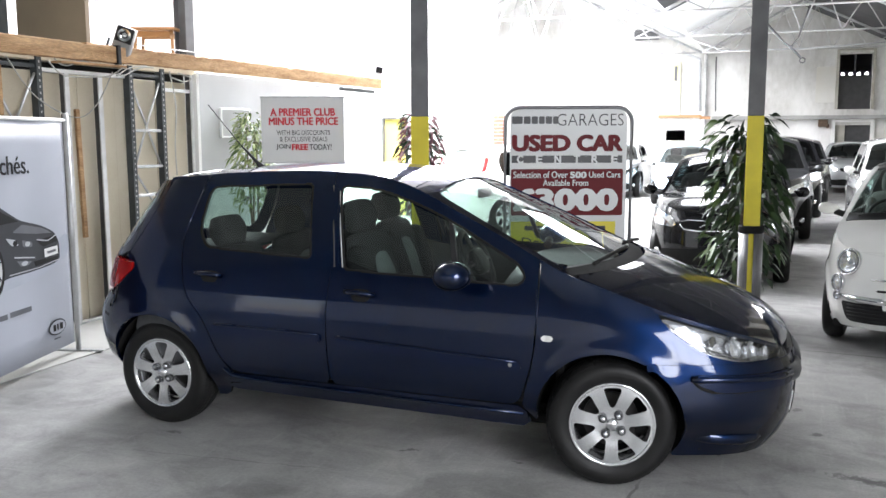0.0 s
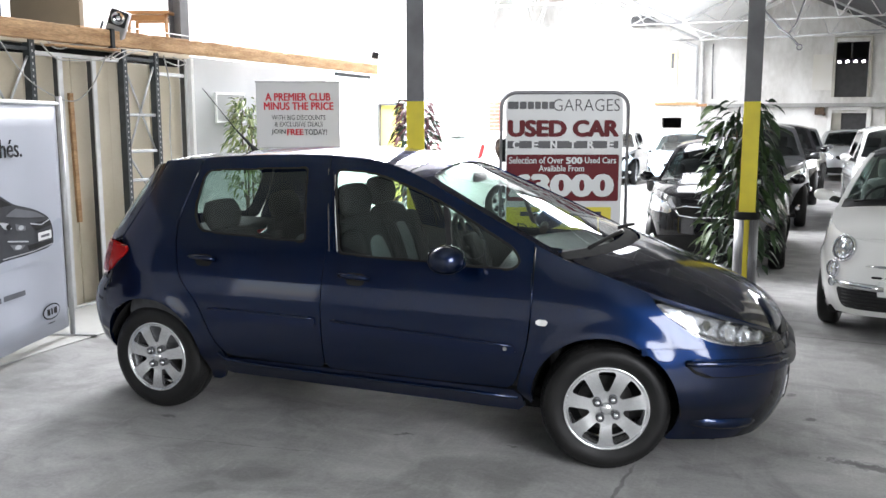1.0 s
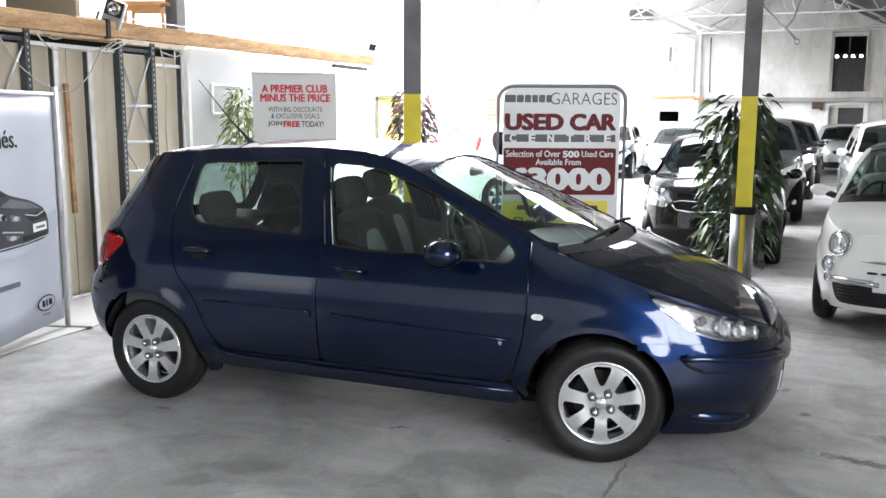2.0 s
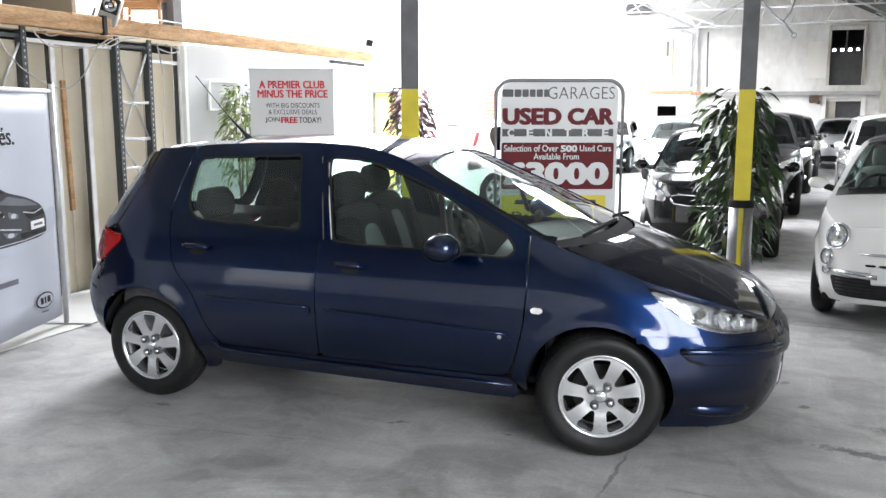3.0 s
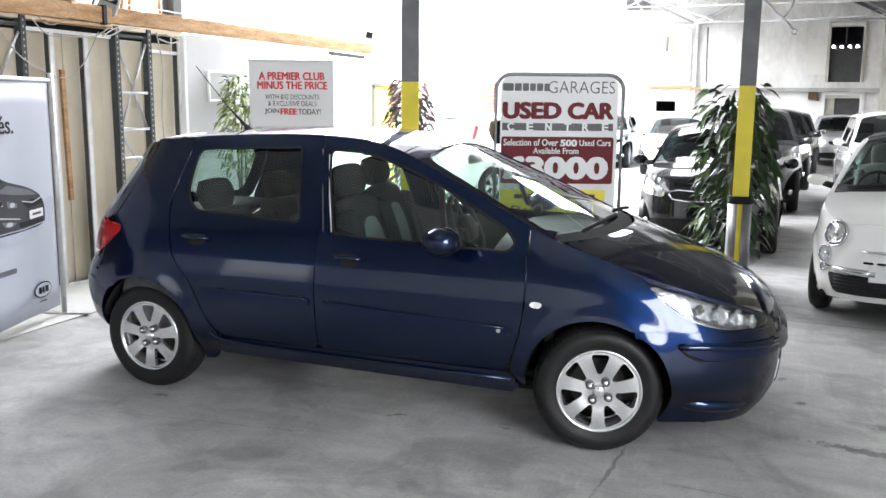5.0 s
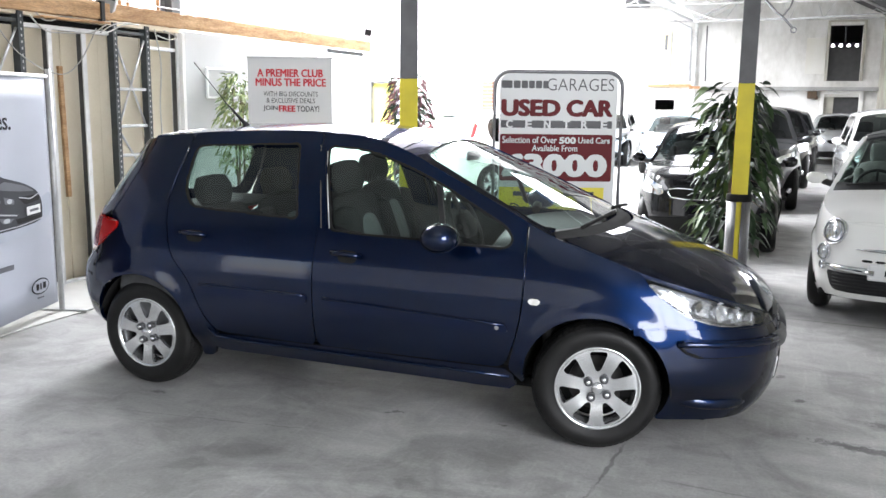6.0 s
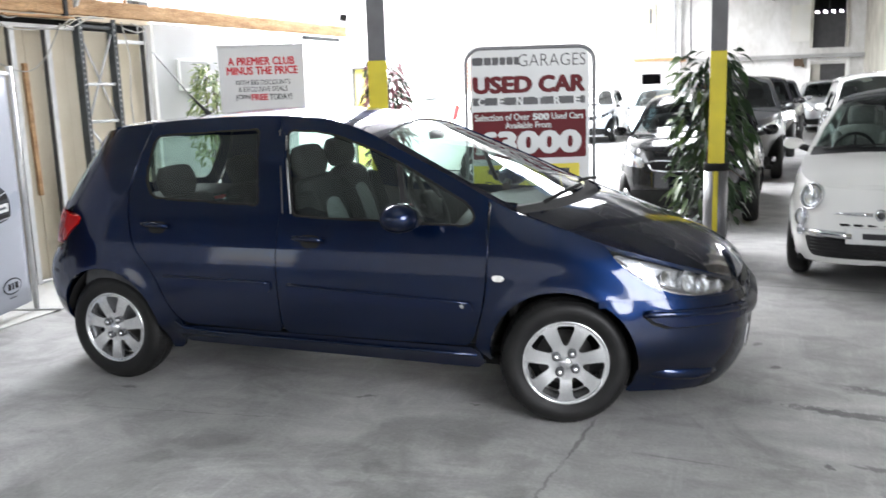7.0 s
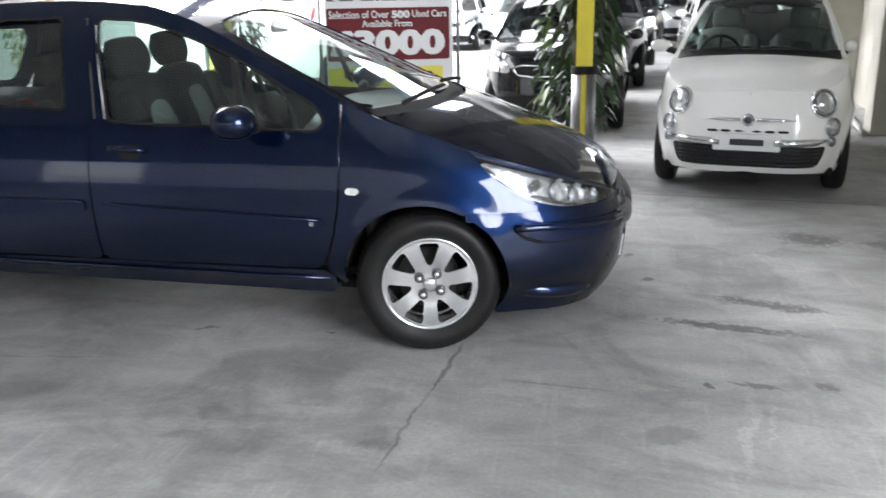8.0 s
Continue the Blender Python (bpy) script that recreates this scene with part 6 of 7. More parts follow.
def upright(bm, y, z0, z1, w, d, x=PX):
    """A C-shaped upright, open to one side."""
    box(bm, (0.003, w, z1 - z0), (x + d / 2, y, (z0 + z1) / 2))
    for k in (-1, 1):
        box(bm, (d, 0.003, z1 - z0), (x, y + k * w / 2, (z0 + z1) / 2))


part_wall = thing("stud_partition", pose(0, 0, 0), "unfinished partition of galvanised studs backed by raw boards", "partition", "", "structure")
for y in (1.115, 1.515, 2.84):
    zt = 2.24 if y < 2 else 2.33
    bm = bmesh.new()
    box(bm, (0.004, 0.05, zt), (PX + 0.045, y, zt / 2))
    box(bm, (0.012, 0.004, zt), (PX + 0.039, y - 0.023, zt / 2))
    stud = part("stud", bm, M_STUDW, part_wall)
    bm = bmesh.new()
    box(bm, (0.10, 0.004, zt), (PX - 0.006, y + 0.021, zt / 2))
    part("stud_web", bm, M_WEB, stud)
bm = bmesh.new()
box(bm, (0.09, 0.05, 2.34), (PX + 0.05, 2.875, 1.17), bevel=0.004, seg=1)
part("end_post", bm, M_WHITE, part_wall, "white painted end post")
for y0, y1, z in ((0.86, 1.86, 2.255), (2.42, 2.84, 2.16), (0.86, 2.86, 0.015)):
    bm = bmesh.new()
    box(bm, (0.06, y1 - y0, 0.035), (PX, (y0 + y1) / 2, z), bevel=0.003, seg=1)
    part("rail", bm, M_STUDW, part_wall)
for k, (y0, y1) in enumerate(((-2.4, -1.25), (-1.245, -0.1), (-0.095, 0.83), (0.835, 1.34), (1.345, 1.80), (1.805, 2.38), (2.385, 2.86))):
    bm = bmesh.new()
    box(bm, (0.018, y1 - y0, 2.25), (PX - 0.07 - 0.006 * (k % 2), (y0 + y1) / 2, 1.125), bevel=0.002, seg=1)
    part("board", bm, M_PLY, part_wall)
bm = bmesh.new()
box(bm, (0.03, 0.045, 1.15), (PX + 0.0, 1.27, 1.36), (1.2, 0, 0), 0.004)
solid("timber_batten", bm, M_TIMBER, "thin brown timber batten fixed on the raw board", "batten", "structure")
bm = bmesh.new()
box(bm, (0.045, 0.045, 2.3), (PX + 0.02, 0.42, 1.15), bevel=0.004)
solid("timber_post", bm, M_TIMBER, "raw timber post in the partition", "post", "structure")


def rack_frame(y0, y1, label):
    t = thing("rack_frame", pose(PX + 0.03, 0, 0), label, "rack")
    for y in (y0, y1):
        bm = bmesh.new()
        upright(bm, y, 0, 2.36, 0.055, 0.07, 0.0)
        up = part("rack_post", bm, M_RACK, t)
        bm = bmesh.new()
        box(bm, (0.002, 0.012, 0.02), (0, 0, 0))
        slot = mesh_of("slot", bm, M_STUD)
        for k in range(44):
            so = new("slot", slot)
            so.parent = up
            so.matrix_basis = pose(0.0365, y, 0.08 + 0.052 * k)
        bm = bmesh.new()
        box(bm, (0.11, 0.10, 0.008), (0, y, 0.004), bevel=0.002, seg=1)
        part("foot_plate", bm, M_RACK, up)
    zs = [0.35, 0.85, 1.12, 1.40, 1.75, 2.28]
    for z in zs:
        bm = bmesh.new()
        box(bm, (0.035, y1 - y0 - 0.05, 0.03), (0, (y0 + y1) / 2, z), bevel=0.003, seg=1)
        part("rack_rung", bm, M_STUD if z != 2.28 else M_RACK, t)
    for za, zb, f in ((0.38, 0.82, 1), (0.88, 1.38, -1), (1.42, 2.22, 1), (1.42, 2.22, -1)):
        bm = bmesh.new()
        tube(bm, (0.012 * f, y0 + 0.03, za if f > 0 else zb), (0.012 * f, y1 - 0.03, zb if f > 0 else za), 0.011, 8)
        part("brace", bm, M_STUD, t)
    return t


rack_frame(1.90, 2.355, "dark steel pallet rack end frame with pale braces")
rack_frame(0.30, 0.80, "dark steel pallet rack end frame beside the banner")

for y0, y1, x, z, nm in ((-3.0, 1.62, -3.60, 2.405, "near"), (1.25, 7.25, -3.70, 2.455, "far")):
    bm = bmesh.new()
    rnd = random.Random(len(nm))
    rings, n = [], int((y1 - y0) / 0.07)
    for k in range(n + 1):
        y, ring = y0 + (y1 - y0) * k / n, []
        bite = rnd.random() < 0.10
        for cx, cz in ((-1, -0.9), (-0.86, -1), (0.86, -1), (1, -0.9), (1, 0), (1, 0.9), (0.86, 1), (-0.86, 1), (-1, 0.9)):
            chip = rnd.uniform(0.004, 0.016) if bite and cx > 0 and abs(cz) >= 0.9 else 0.0
            ring.append(bm.verts.new((x + cx * 0.035 + rnd.gauss(0, 0.0012) - chip * 0.6, y, z + 0.0061 * (y - (y0 + y1) / 2) + cz * (0.0725 - chip) + rnd.gauss(0, 0.0014))))
        rings.append(ring)
    for a, b in zip(rings, rings[1:]):
        for i in range(9):
            bm.faces.new((a[i], a[(i + 1) % 9], b[(i + 1) % 9], b[i]))
    bm.faces.new(rings[0])
    bm.faces.new(rings[-1])
    bmesh.ops.recalc_face_normals(bm, faces=bm.faces)
    solid("timber_beam", bm, M_TIMBER, "long rough-sawn timber beam along the mezzanine edge", "beam", "structure", "mezzanine beams")
bm = bmesh.new()
box(bm, (5.0, 4.4, 0.06), (-6.28, 0.7, 2.36), bevel=0.004)
solid("mezzanine_floor", bm, M_PLY, "raw board mezzanine floor behind the timber beam", "floor", "structure")
bm = bmesh.new()
box(bm, (0.06, 1.05, 0.05), (-3.80, 6.70, 2.355), bevel=0.006)
solid("steel_bracket", bm, M_RACK, "dark steel bracket under the end of the beam", "bracket", "structure")
# the gap's shade, put in as a dark strip
bm = bmesh.new()
box(bm, (0.05, 3.6, 0.10), (PX - 0.09, 1.05, 2.305), bevel=0.004, seg=1)
solid("gap_shade", bm, M_DARK, "dark strip standing for the shade in the gap under the mezzanine", "strip", "structure")
bm = bmesh.new()
box(bm, (0.05, 0.05, 0.17), (-3.575, 1.52, 2.42), bevel=0.006)
solid("beam_clamp", bm, M_BLACK, "black steel clamp where the two timber beams meet", "clamp", "structure")
wall("wall_return", "y", -3.95, 2.905, 6.15, 0, 2.38, -0.1, [], M_GREYWALL, "grey-white plasterboard wall under the mezzanine")
nf = thing("notice_frame", pose(-3.93, 3.81, 1.845), "small white framed notice panel on the plasterboard wall", "frame")
bm = bmesh.new()
box(bm, (0.012, 0.54, 0.31), (0, 0, 0), bevel=0.002, seg=1)
part("panel", bm, M_GREYWALL, nf)
for size, at in (((0.03, 0.57, 0.022), (0, 0, 0.16)), ((0.03, 0.57, 0.022), (0, 0, -0.16)), ((0.03, 0.022, 0.30), (0, 0.274, 0)), ((0.03, 0.022, 0.30), (0, -0.274, 0))):
    bm = bmesh.new()
    box(bm, size, at, bevel=0.003, seg=1)
    part("frame_bar", bm, M_SIGNW, nf)

# cables slung along the partition
def cable(pts, r, label):
    ctrl = [Vector(p) for p in pts]
    out = []
    for i in range(len(ctrl) - 1):
        p0, p1, p2, p3 = ctrl[max(i - 1, 0)], ctrl[i], ctrl[i + 1], ctrl[min(i + 2, len(ctrl) - 1)]
        for t in np.linspace(0, 1, 9)[: 9 if i == len(ctrl) - 2 else 8]:
            out.append(0.5 * ((2 * p1) + (p2 - p0) * t + (2 * p0 - 5 * p1 + 4 * p2 - p3) * t * t + (3 * p1 - p0 - 3 * p2 + p3) * t**3))
    bm = bmesh.new()
    sweep(bm, out, r, 6)
    return solid("cable", bm, M_CABLE, label, "cable", "", "loose cables")


cable([(-3.74, 0.45, 2.33), (-3.73, 0.72, 2.02), (-3.73, 1.14, 1.86), (-3.73, 1.40, 1.98), (-3.73, 1.62, 2.28)], 0.005, "white cable sagging across the partition")
cable([(-3.72, 0.85, 2.33), (-3.72, 1.0, 2.22), (-3.72, 1.2, 2.21), (-3.72, 1.55, 2.24), (-3.72, 1.75, 2.33)], 0.006, "thin white cable along the stud rail")
cable([(-3.64, 1.85, 2.545), (-3.66, 2.6, 2.55), (-3.67, 3.2, 2.545), (-3.68, 3.5, 2.52), (-3.68, 3.9, 2.545), (-3.69, 5.2, 2.545), (-3.70, 7.2, 2.545)], 0.007, "white cable lying along the timber beam")
cable([(-3.73, 2.42, 2.34), (-3.70, 2.46, 2.0), (-3.72, 2.45, 1.6), (-3.70, 2.43, 1.2), (-3.74, 2.40, 0.9)], 0.007, "white cable hanging down the rack post")
cable([(-3.72, 2.55, 2.33), (-3.70, 2.72, 2.29), (-3.71, 2.62, 2.25), (-3.72, 2.44, 2.28)], 0.007, "short coil of white cable under the beam")

cable([(-3.63, 0.82, 2.36), (-3.62, 0.88, 2.30), (-3.62, 0.98, 2.29), (-3.62, 1.10, 2.335), (-3.62, 1.22, 2.34)], 0.006, "grey cable end tucked under the near beam")
cable([(-3.64, 1.60, 2.40), (-3.61, 1.64, 2.34), (-3.62, 1.56, 2.27), (-3.64, 1.66, 2.25), (-3.65, 1.80, 2.30), (-3.66, 1.95, 2.345), (-3.66, 2.1, 2.35)], 0.007, "white cable looped round the beam joint")
cable([(-3.65, 1.58, 2.24), (-3.63, 1.70, 2.31), (-3.64, 1.85, 2.345), (-3.66, 2.0, 2.36)], 0.006, "white cable rising to the beam joint")
bm = bmesh.new()
box(bm, (0.11, 0.78, 0.016), (-3.625, 1.24, 2.318), (1.0, 0, 0), 0.003, 1)
solid("underside_board", bm, M_TIMBER, "thin timber board under the joint of the beams", "board", "structure")

# flood lamp on the beam
fl = thing("flood_lamp", pose(-3.66, 1.66, 2.47, -20, 0, -56), "grey flood lamp on a bracket, clamped on the timber beam", "lamp")
bm = bmesh.new()
box(bm, (0.13, 0.17, 0.25), (0, 0, 0.10), (0, 12, 0), 0.02, 3)
part("housing", bm, surface("grey lamp housing", (0.34, 0.34, 0.33), (0.28, 0.28, 0.27), 9, 0.5), fl)
bm = bmesh.new()
box(bm, (0.012, 0.15, 0.14), (0.077, 0, 0.145), (0, 12, 0), 0.004)
f2 = part("front_frame", bm, M_BLACK, fl)
bm = bmesh.new()
lathe(bm, [(0, 0.004), (0.03, 0.0), (0.055, 0.018), (0.058, 0.02)], 24, pose(0.082, 0, 0.146, 0, 102, 0))
part("reflector", bm, M_CHROME, f2)
bm = bmesh.new()
sweep(bm, [(-0.02, -0.13, 0.08), (-0.06, -0.135, 0.0), (-0.06, -0.13, -0.08)], 0.012, 6)
part("bracket", bm, M_RACK, fl)

# small stool on the mezzanine
st = thing("stool", pose(-4.25, 2.90, 2.39, 0, 0, 20), "small varnished wooden stool on the mezzanine", "stool")
bm = bmesh.new()
box(bm, (0.46, 0.30, 0.035), (0, 0, 0.43), bevel=0.008)
part("seat", bm, M_WOOD, st)
for x in (-0.19, 0.19):
    for y in (-0.11, 0.11):
        bm = bmesh.new()
        tube(bm, (x * 1.1, y * 1.1, 0), (x, y, 0.42), 0.016, 10, 0.02)
        part("leg", bm, M_WOOD, st)
for y in (-0.11, 0.11):
    bm = bmesh.new()
    box(bm, (0.36, 0.02, 0.06), (0, y, 0.375), bevel=0.004)
    part("apron", bm, M_WOOD, st)

# brown panel box and dark shelf up on the mezzanine
bm = bmesh.new()
box(bm, (0.90, 0.06, 2.4), (-4.905, 2.12, 3.59), bevel=0.005)
solid("panel_board", bm, surface("brown beige board", (0.19, 0.15, 0.105), (0.15, 0.118, 0.082), 1.5, 0.7, bump=0.05), "tall brown-beige board standing on the mezzanine", "board")
sh = thing("shelf_unit", pose(-5.60, 1.60, 2.39, 0, 0, 0), "dark shelving unit with stored boxes on the mezzanine", "shelf")
for x in (-0.45, 0.45):
    bm = bmesh.new()
    box(bm, (0.04, 0.35, 1.6), (x, 0, 0.8), bevel=0.004)
    part("side_panel", bm, M_RACK, sh)
bm = bmesh.new()
box(bm, (0.86, 0.02, 1.56), (0, 0.16, 0.79), bevel=0.003, seg=1)
part("back_panel", bm, M_RACK, sh)
for z in (0.1, 0.55, 1.0):
    bm = bmesh.new()
    box(bm, (0.86, 0.30, 0.03), (0, 0, z), bevel=0.004)
    part("shelf", bm, M_WOOD, sh)
bm = bmesh.new()
box(bm, (0.012, 0.14, 3.0), (-3.93, 3.03, 3.89), bevel=0.003, seg=1)
box(bm, (0.012, 0.14, 3.0), (-4.07, 3.03, 3.89), bevel=0.003, seg=1)
box(bm, (0.128, 0.012, 3.0), (-4.00, 3.03, 3.89))
solid("mezzanine_post", bm, M_STEEL, "dark steel post rising from the mezzanine", "post", "structure")
bm = bmesh.new()
box(bm, (0.87, 9.2, 0.012), (-3.365, -1.2, 0.006), bevel=0.003, seg=1)
solid("floor_strip", bm, surface("pale floor paint", (0.52, 0.52, 0.50), (0.42, 0.42, 0.40), 1.4, 0.6, bump=0.1, bump_scale=30), "pale painted floor strip along the partition", "floor", "structure")

# ---- printed banner on a stand ----
def banner():
    ax = math.degrees(math.atan2(-0.503 - 0.321, -2.82 + 3.076))
    t = thing("banner_stand", pose(-3.076, 0.321, 0.012, 0, 0, ax + 180), "pale fabric banner with printed dark car on metal stand", "banner")
    # local x runs along the cloth towards the post, y away from the camera
    W, z0, z1 = 2.3, 0.085, 1.80
    bm = bmesh.new()
    n = 40
    rows = []
    for i in range(n + 1):
        x = -W * i / n
        rows.append([bm.verts.new((x, 0.006 * math.sin(x * 9) * (1 - abs(j / 10 - 0.5)), z0 + (z1 - z0) * j / 10)) for j in range(11)])
    for a, b in zip(rows, rows[1:]):
        for j in range(10):
            bm.faces.new((a[j], b[j], b[j + 1], a[j + 1])).smooth = True
    ret = bmesh.ops.extrude_face_region(bm, geom=bm.faces[:])
    bmesh.ops.translate(bm, vec=(0, 0.003, 0), verts=[v for v in ret["geom"] if isinstance(v, bmesh.types.BMVert)])
    cloth = part("cloth", bm, M_BANNER, t)
    bm = bmesh.new()
    tube(bm, (-W - 0.02, 0, z1 + 0.006), (0.03, 0, z1 + 0.006), 0.014)
    part("top_rail", bm, M_SIGNW, t)
    for x in (0.055, -W - 0.06):
        bm = bmesh.new()
        tube(bm, (x, 0.0, 0.01), (x, 0.0, 1.86), 0.021, 14)
        p = part("post", bm, M_STUD, t)
        bm = bmesh.new()
        box(bm, (0.05, 0.42, 0.012), (x, 0, 0.006), bevel=0.004)
        part("foot", bm, M_STUD, p)
    # the print: flat shapes 4 mm in front of the cloth, in its plane
    def flat(pts, mat, nm, off):
        poly = inside_smooth(pts, 6)
        bm = bmesh.new()
        f = bm.faces.new([bm.verts.new((p[0], -off, p[1])) for p in poly])
        bmesh.ops.triangulate(bm, faces=[f])
        ret = bmesh.ops.extrude_face_region(bm, geom=bm.faces[:])
        bmesh.ops.translate(bm, vec=(0, 0.0006, 0), verts=[v for v in ret["geom"] if isinstance(v, bmesh.types.BMVert)])
        return part(nm, bm, mat, cloth)

    ink = surface("dark grey print", (0.007, 0.007, 0.009), (0.014, 0.014, 0.017), 2.0, 0.5, spec=0.1)
    ink2 = surface("black print", (0.004, 0.004, 0.005), (0.008, 0.008, 0.009), 4.0, 0.5, spec=0.1)
    pale = surface("pale print", (0.42, 0.44, 0.47), (0.34, 0.36, 0.39), 6.0, 0.5)
    shade = surface("grey blue print", (0.30, 0.33, 0.40), (0.40, 0.43, 0.50), 1.6, 0.5)
    def line(a, b, w, mat, nm, off):
        """A printed stroke from a to b."""
        d = np.array(b, float) - np.array(a, float)
        n = np.array([-d[1], d[0]]) / np.hypot(*d) * w / 2
        return flat([tuple(np.array(a) + n), tuple(np.array(b) + n), tuple(np.array(b) - n), tuple(np.array(a) - n)], mat, nm, off)

    def oval(cx, cz, rx, rz, mat, nm, off, n=28):
        return flat([(cx + rx * math.cos(q), cz + rz * math.sin(q)) for q in np.linspace(0, 2 * math.pi, n, endpoint=False)], mat, nm, off)

    body = surface("dark slate print", (0.028, 0.030, 0.036), (0.045, 0.048, 0.056), 1.6, 0.5, spec=0.1)
    mid = surface("mid grey print", (0.10, 0.105, 0.12), (0.14, 0.145, 0.16), 3.0, 0.5, spec=0.1)
    flat([(-W + 0.1, 0.80, 0.1), (-1.2, 0.84, 0.2), (-0.5, 0.80, 0.2), (-0.02, 0.97, 0.1), (-0.03, 0.78, 0.1), (-0.40, 0.675, 0.2), (-1.0, 0.64, 0.3), (-W + 0.1, 0.60, 0.1)], shade, "printed_shadow", 0.008)
    flat([(-2.15, 0.80, 0.1), (-2.1, 0.98, 0.1), (-1.85, 1.08, 0.1), (-1.5, 1.29, 0.2), (-1.08, 1.30, 0.2), (-0.876, 1.195, 0.1), (-0.684, 1.104, 0.06), (-0.39, 1.04, 0.12), (-0.235, 0.977, 0.06), (-0.185, 0.92, 0.05), (-0.168, 0.86, 0.03), (-0.175, 0.765, 0.02), (-0.277, 0.741, 0.05), (-0.60, 0.727, 0.1), (-0.86, 0.728, 0.05), (-1.0, 0.70, 0.1), (-1.9, 0.70, 0.1)], body, "printed_car", 0.011)
    flat([(-1.45, 1.25, 0.05), (-1.08, 1.265, 0.05), (-0.90, 1.18, 0.03), (-0.70, 1.10, 0.02), (-1.3, 1.09, 0.05)], ink2, "printed_windscreen", 0.014)
    flat([(-0.66, 1.075, 0.02), (-0.40, 1.025, 0.05), (-0.27, 0.975, 0.03), (-0.48, 0.99, 0.05), (-0.80, 1.03, 0.05)], mid, "printed_bonnet_sheen", 0.014)
    flat([(-0.487, 0.945, 0.02), (-0.223, 0.952, 0.02), (-0.191, 0.907, 0.02), (-0.408, 0.886, 0.03)], ink2, "printed_grille", 0.014)
    line((-0.487, 0.948), (-0.34, 0.925), 0.008, pale, "printed_trim", 0.017)
    line((-0.34, 0.925), (-0.223, 0.953), 0.008, pale, "printed_trim", 0.017)
    flat([(-0.87, 1.0, 0.01), (-0.75, 0.978, 0.02), (-0.715, 0.935, 0.02), (-0.807, 0.939, 0.03)], pale, "printed_lamp", 0.014)
    oval(-0.762, 0.955, 0.03, 0.02, ink2, "printed_lamp_bowl", 0.017, 14)
    flat([(-0.674, 0.967, 0.01), (-0.543, 0.938, 0.02), (-0.547, 0.906, 0.02), (-0.667, 0.916, 0.02)], mid, "printed_lamp", 0.014)
    oval(-0.61, 0.933, 0.034, 0.017, pale, "printed_lamp_bowl", 0.017, 14)
    flat([(-0.395, 0.869, 0.006), (-0.207, 0.874, 0.006), (-0.208, 0.813, 0.006), (-0.394, 0.807, 0.006)], M_SIGNW, "printed_plate", 0.017)
    line((-0.36, 0.839), (-0.24, 0.842), 0.018, mid, "printed_bar", 0.020)
    line((-0.78, 0.858), (-0.52, 0.824), 0.010, pale, "printed_trim", 0.014)
    flat([(-0.754, 0.83, 0.01), (-0.56, 0.805, 0.01), (-0.616, 0.778, 0.02), (-0.708, 0.785, 0.02)], mid, "printed_fog_lamp", 0.014)
    oval(-0.66, 0.802, 0.042, 0.016, pale, "printed_fog_lamp", 0.017, 14)
    flat([(-0.54, 0.80, 0.01), (-0.20, 0.795, 0.02), (-0.21, 0.772, 0.01), (-0.52, 0.760, 0.01)], ink2, "printed_intake", 0.014)
    line((-0.855, 0.745), (-0.482, 0.746), 0.007, pale, "printed_trim", 0.017)
    line((-0.482, 0.746), (-0.182, 0.768), 0.007, pale, "printed_trim", 0.017)
    for rr, mat, o in ((0.175, ink2, 0.014), (0.125, pale, 0.017), (0.04, ink2, 0.020)):
        oval(-1.02, 0.795, rr * 0.66, rr, mat, "printed_wheel", o, 24)
    for k in range(5):
        q = 2 * math.pi * k / 5 + 0.6
        line((-1.02 + 0.03 * math.cos(q), 0.795 + 0.045 * math.sin(q)), (-1.02 + 0.075 * math.cos(q), 0.795 + 0.112 * math.sin(q)), 0.018, ink2, "printed_wheel_gap", 0.020)
    words("chés.", 0.14, pose(-0.705, -0.012, 1.487, 90, 0, 0), ink, cloth, width=0.35, height=0.125, heavy=0.001)
    # maker's oval and lines of small print as plain shapes
    oval(-0.265, 0.262, 0.125, 0.060, ink, "printed_oval", 0.010)
    oval(-0.265, 0.262, 0.112, 0.050, M_BANNER, "printed_oval_field", 0.013)
    for a, b in ((-0.335, -0.295), (-0.280, -0.258), (-0.240, -0.195)):
        flat([(a, 0.288), (b, 0.285), (b, 0.238), (a, 0.240)], ink, "printed_bar", 0.016)
    flat([(-0.32, 0.184), (-0.22, 0.180), (-0.22, 0.170), (-0.32, 0.174)], mid, "printed_bar", 0.010)
    for a, b in ((-1.02, -0.90), (-0.87, -0.60)):
        flat([(a, 0.492), (b, 0.488), (b, 0.452), (a, 0.455)], mid, "printed_bar", 0.010)
    return t


banner()

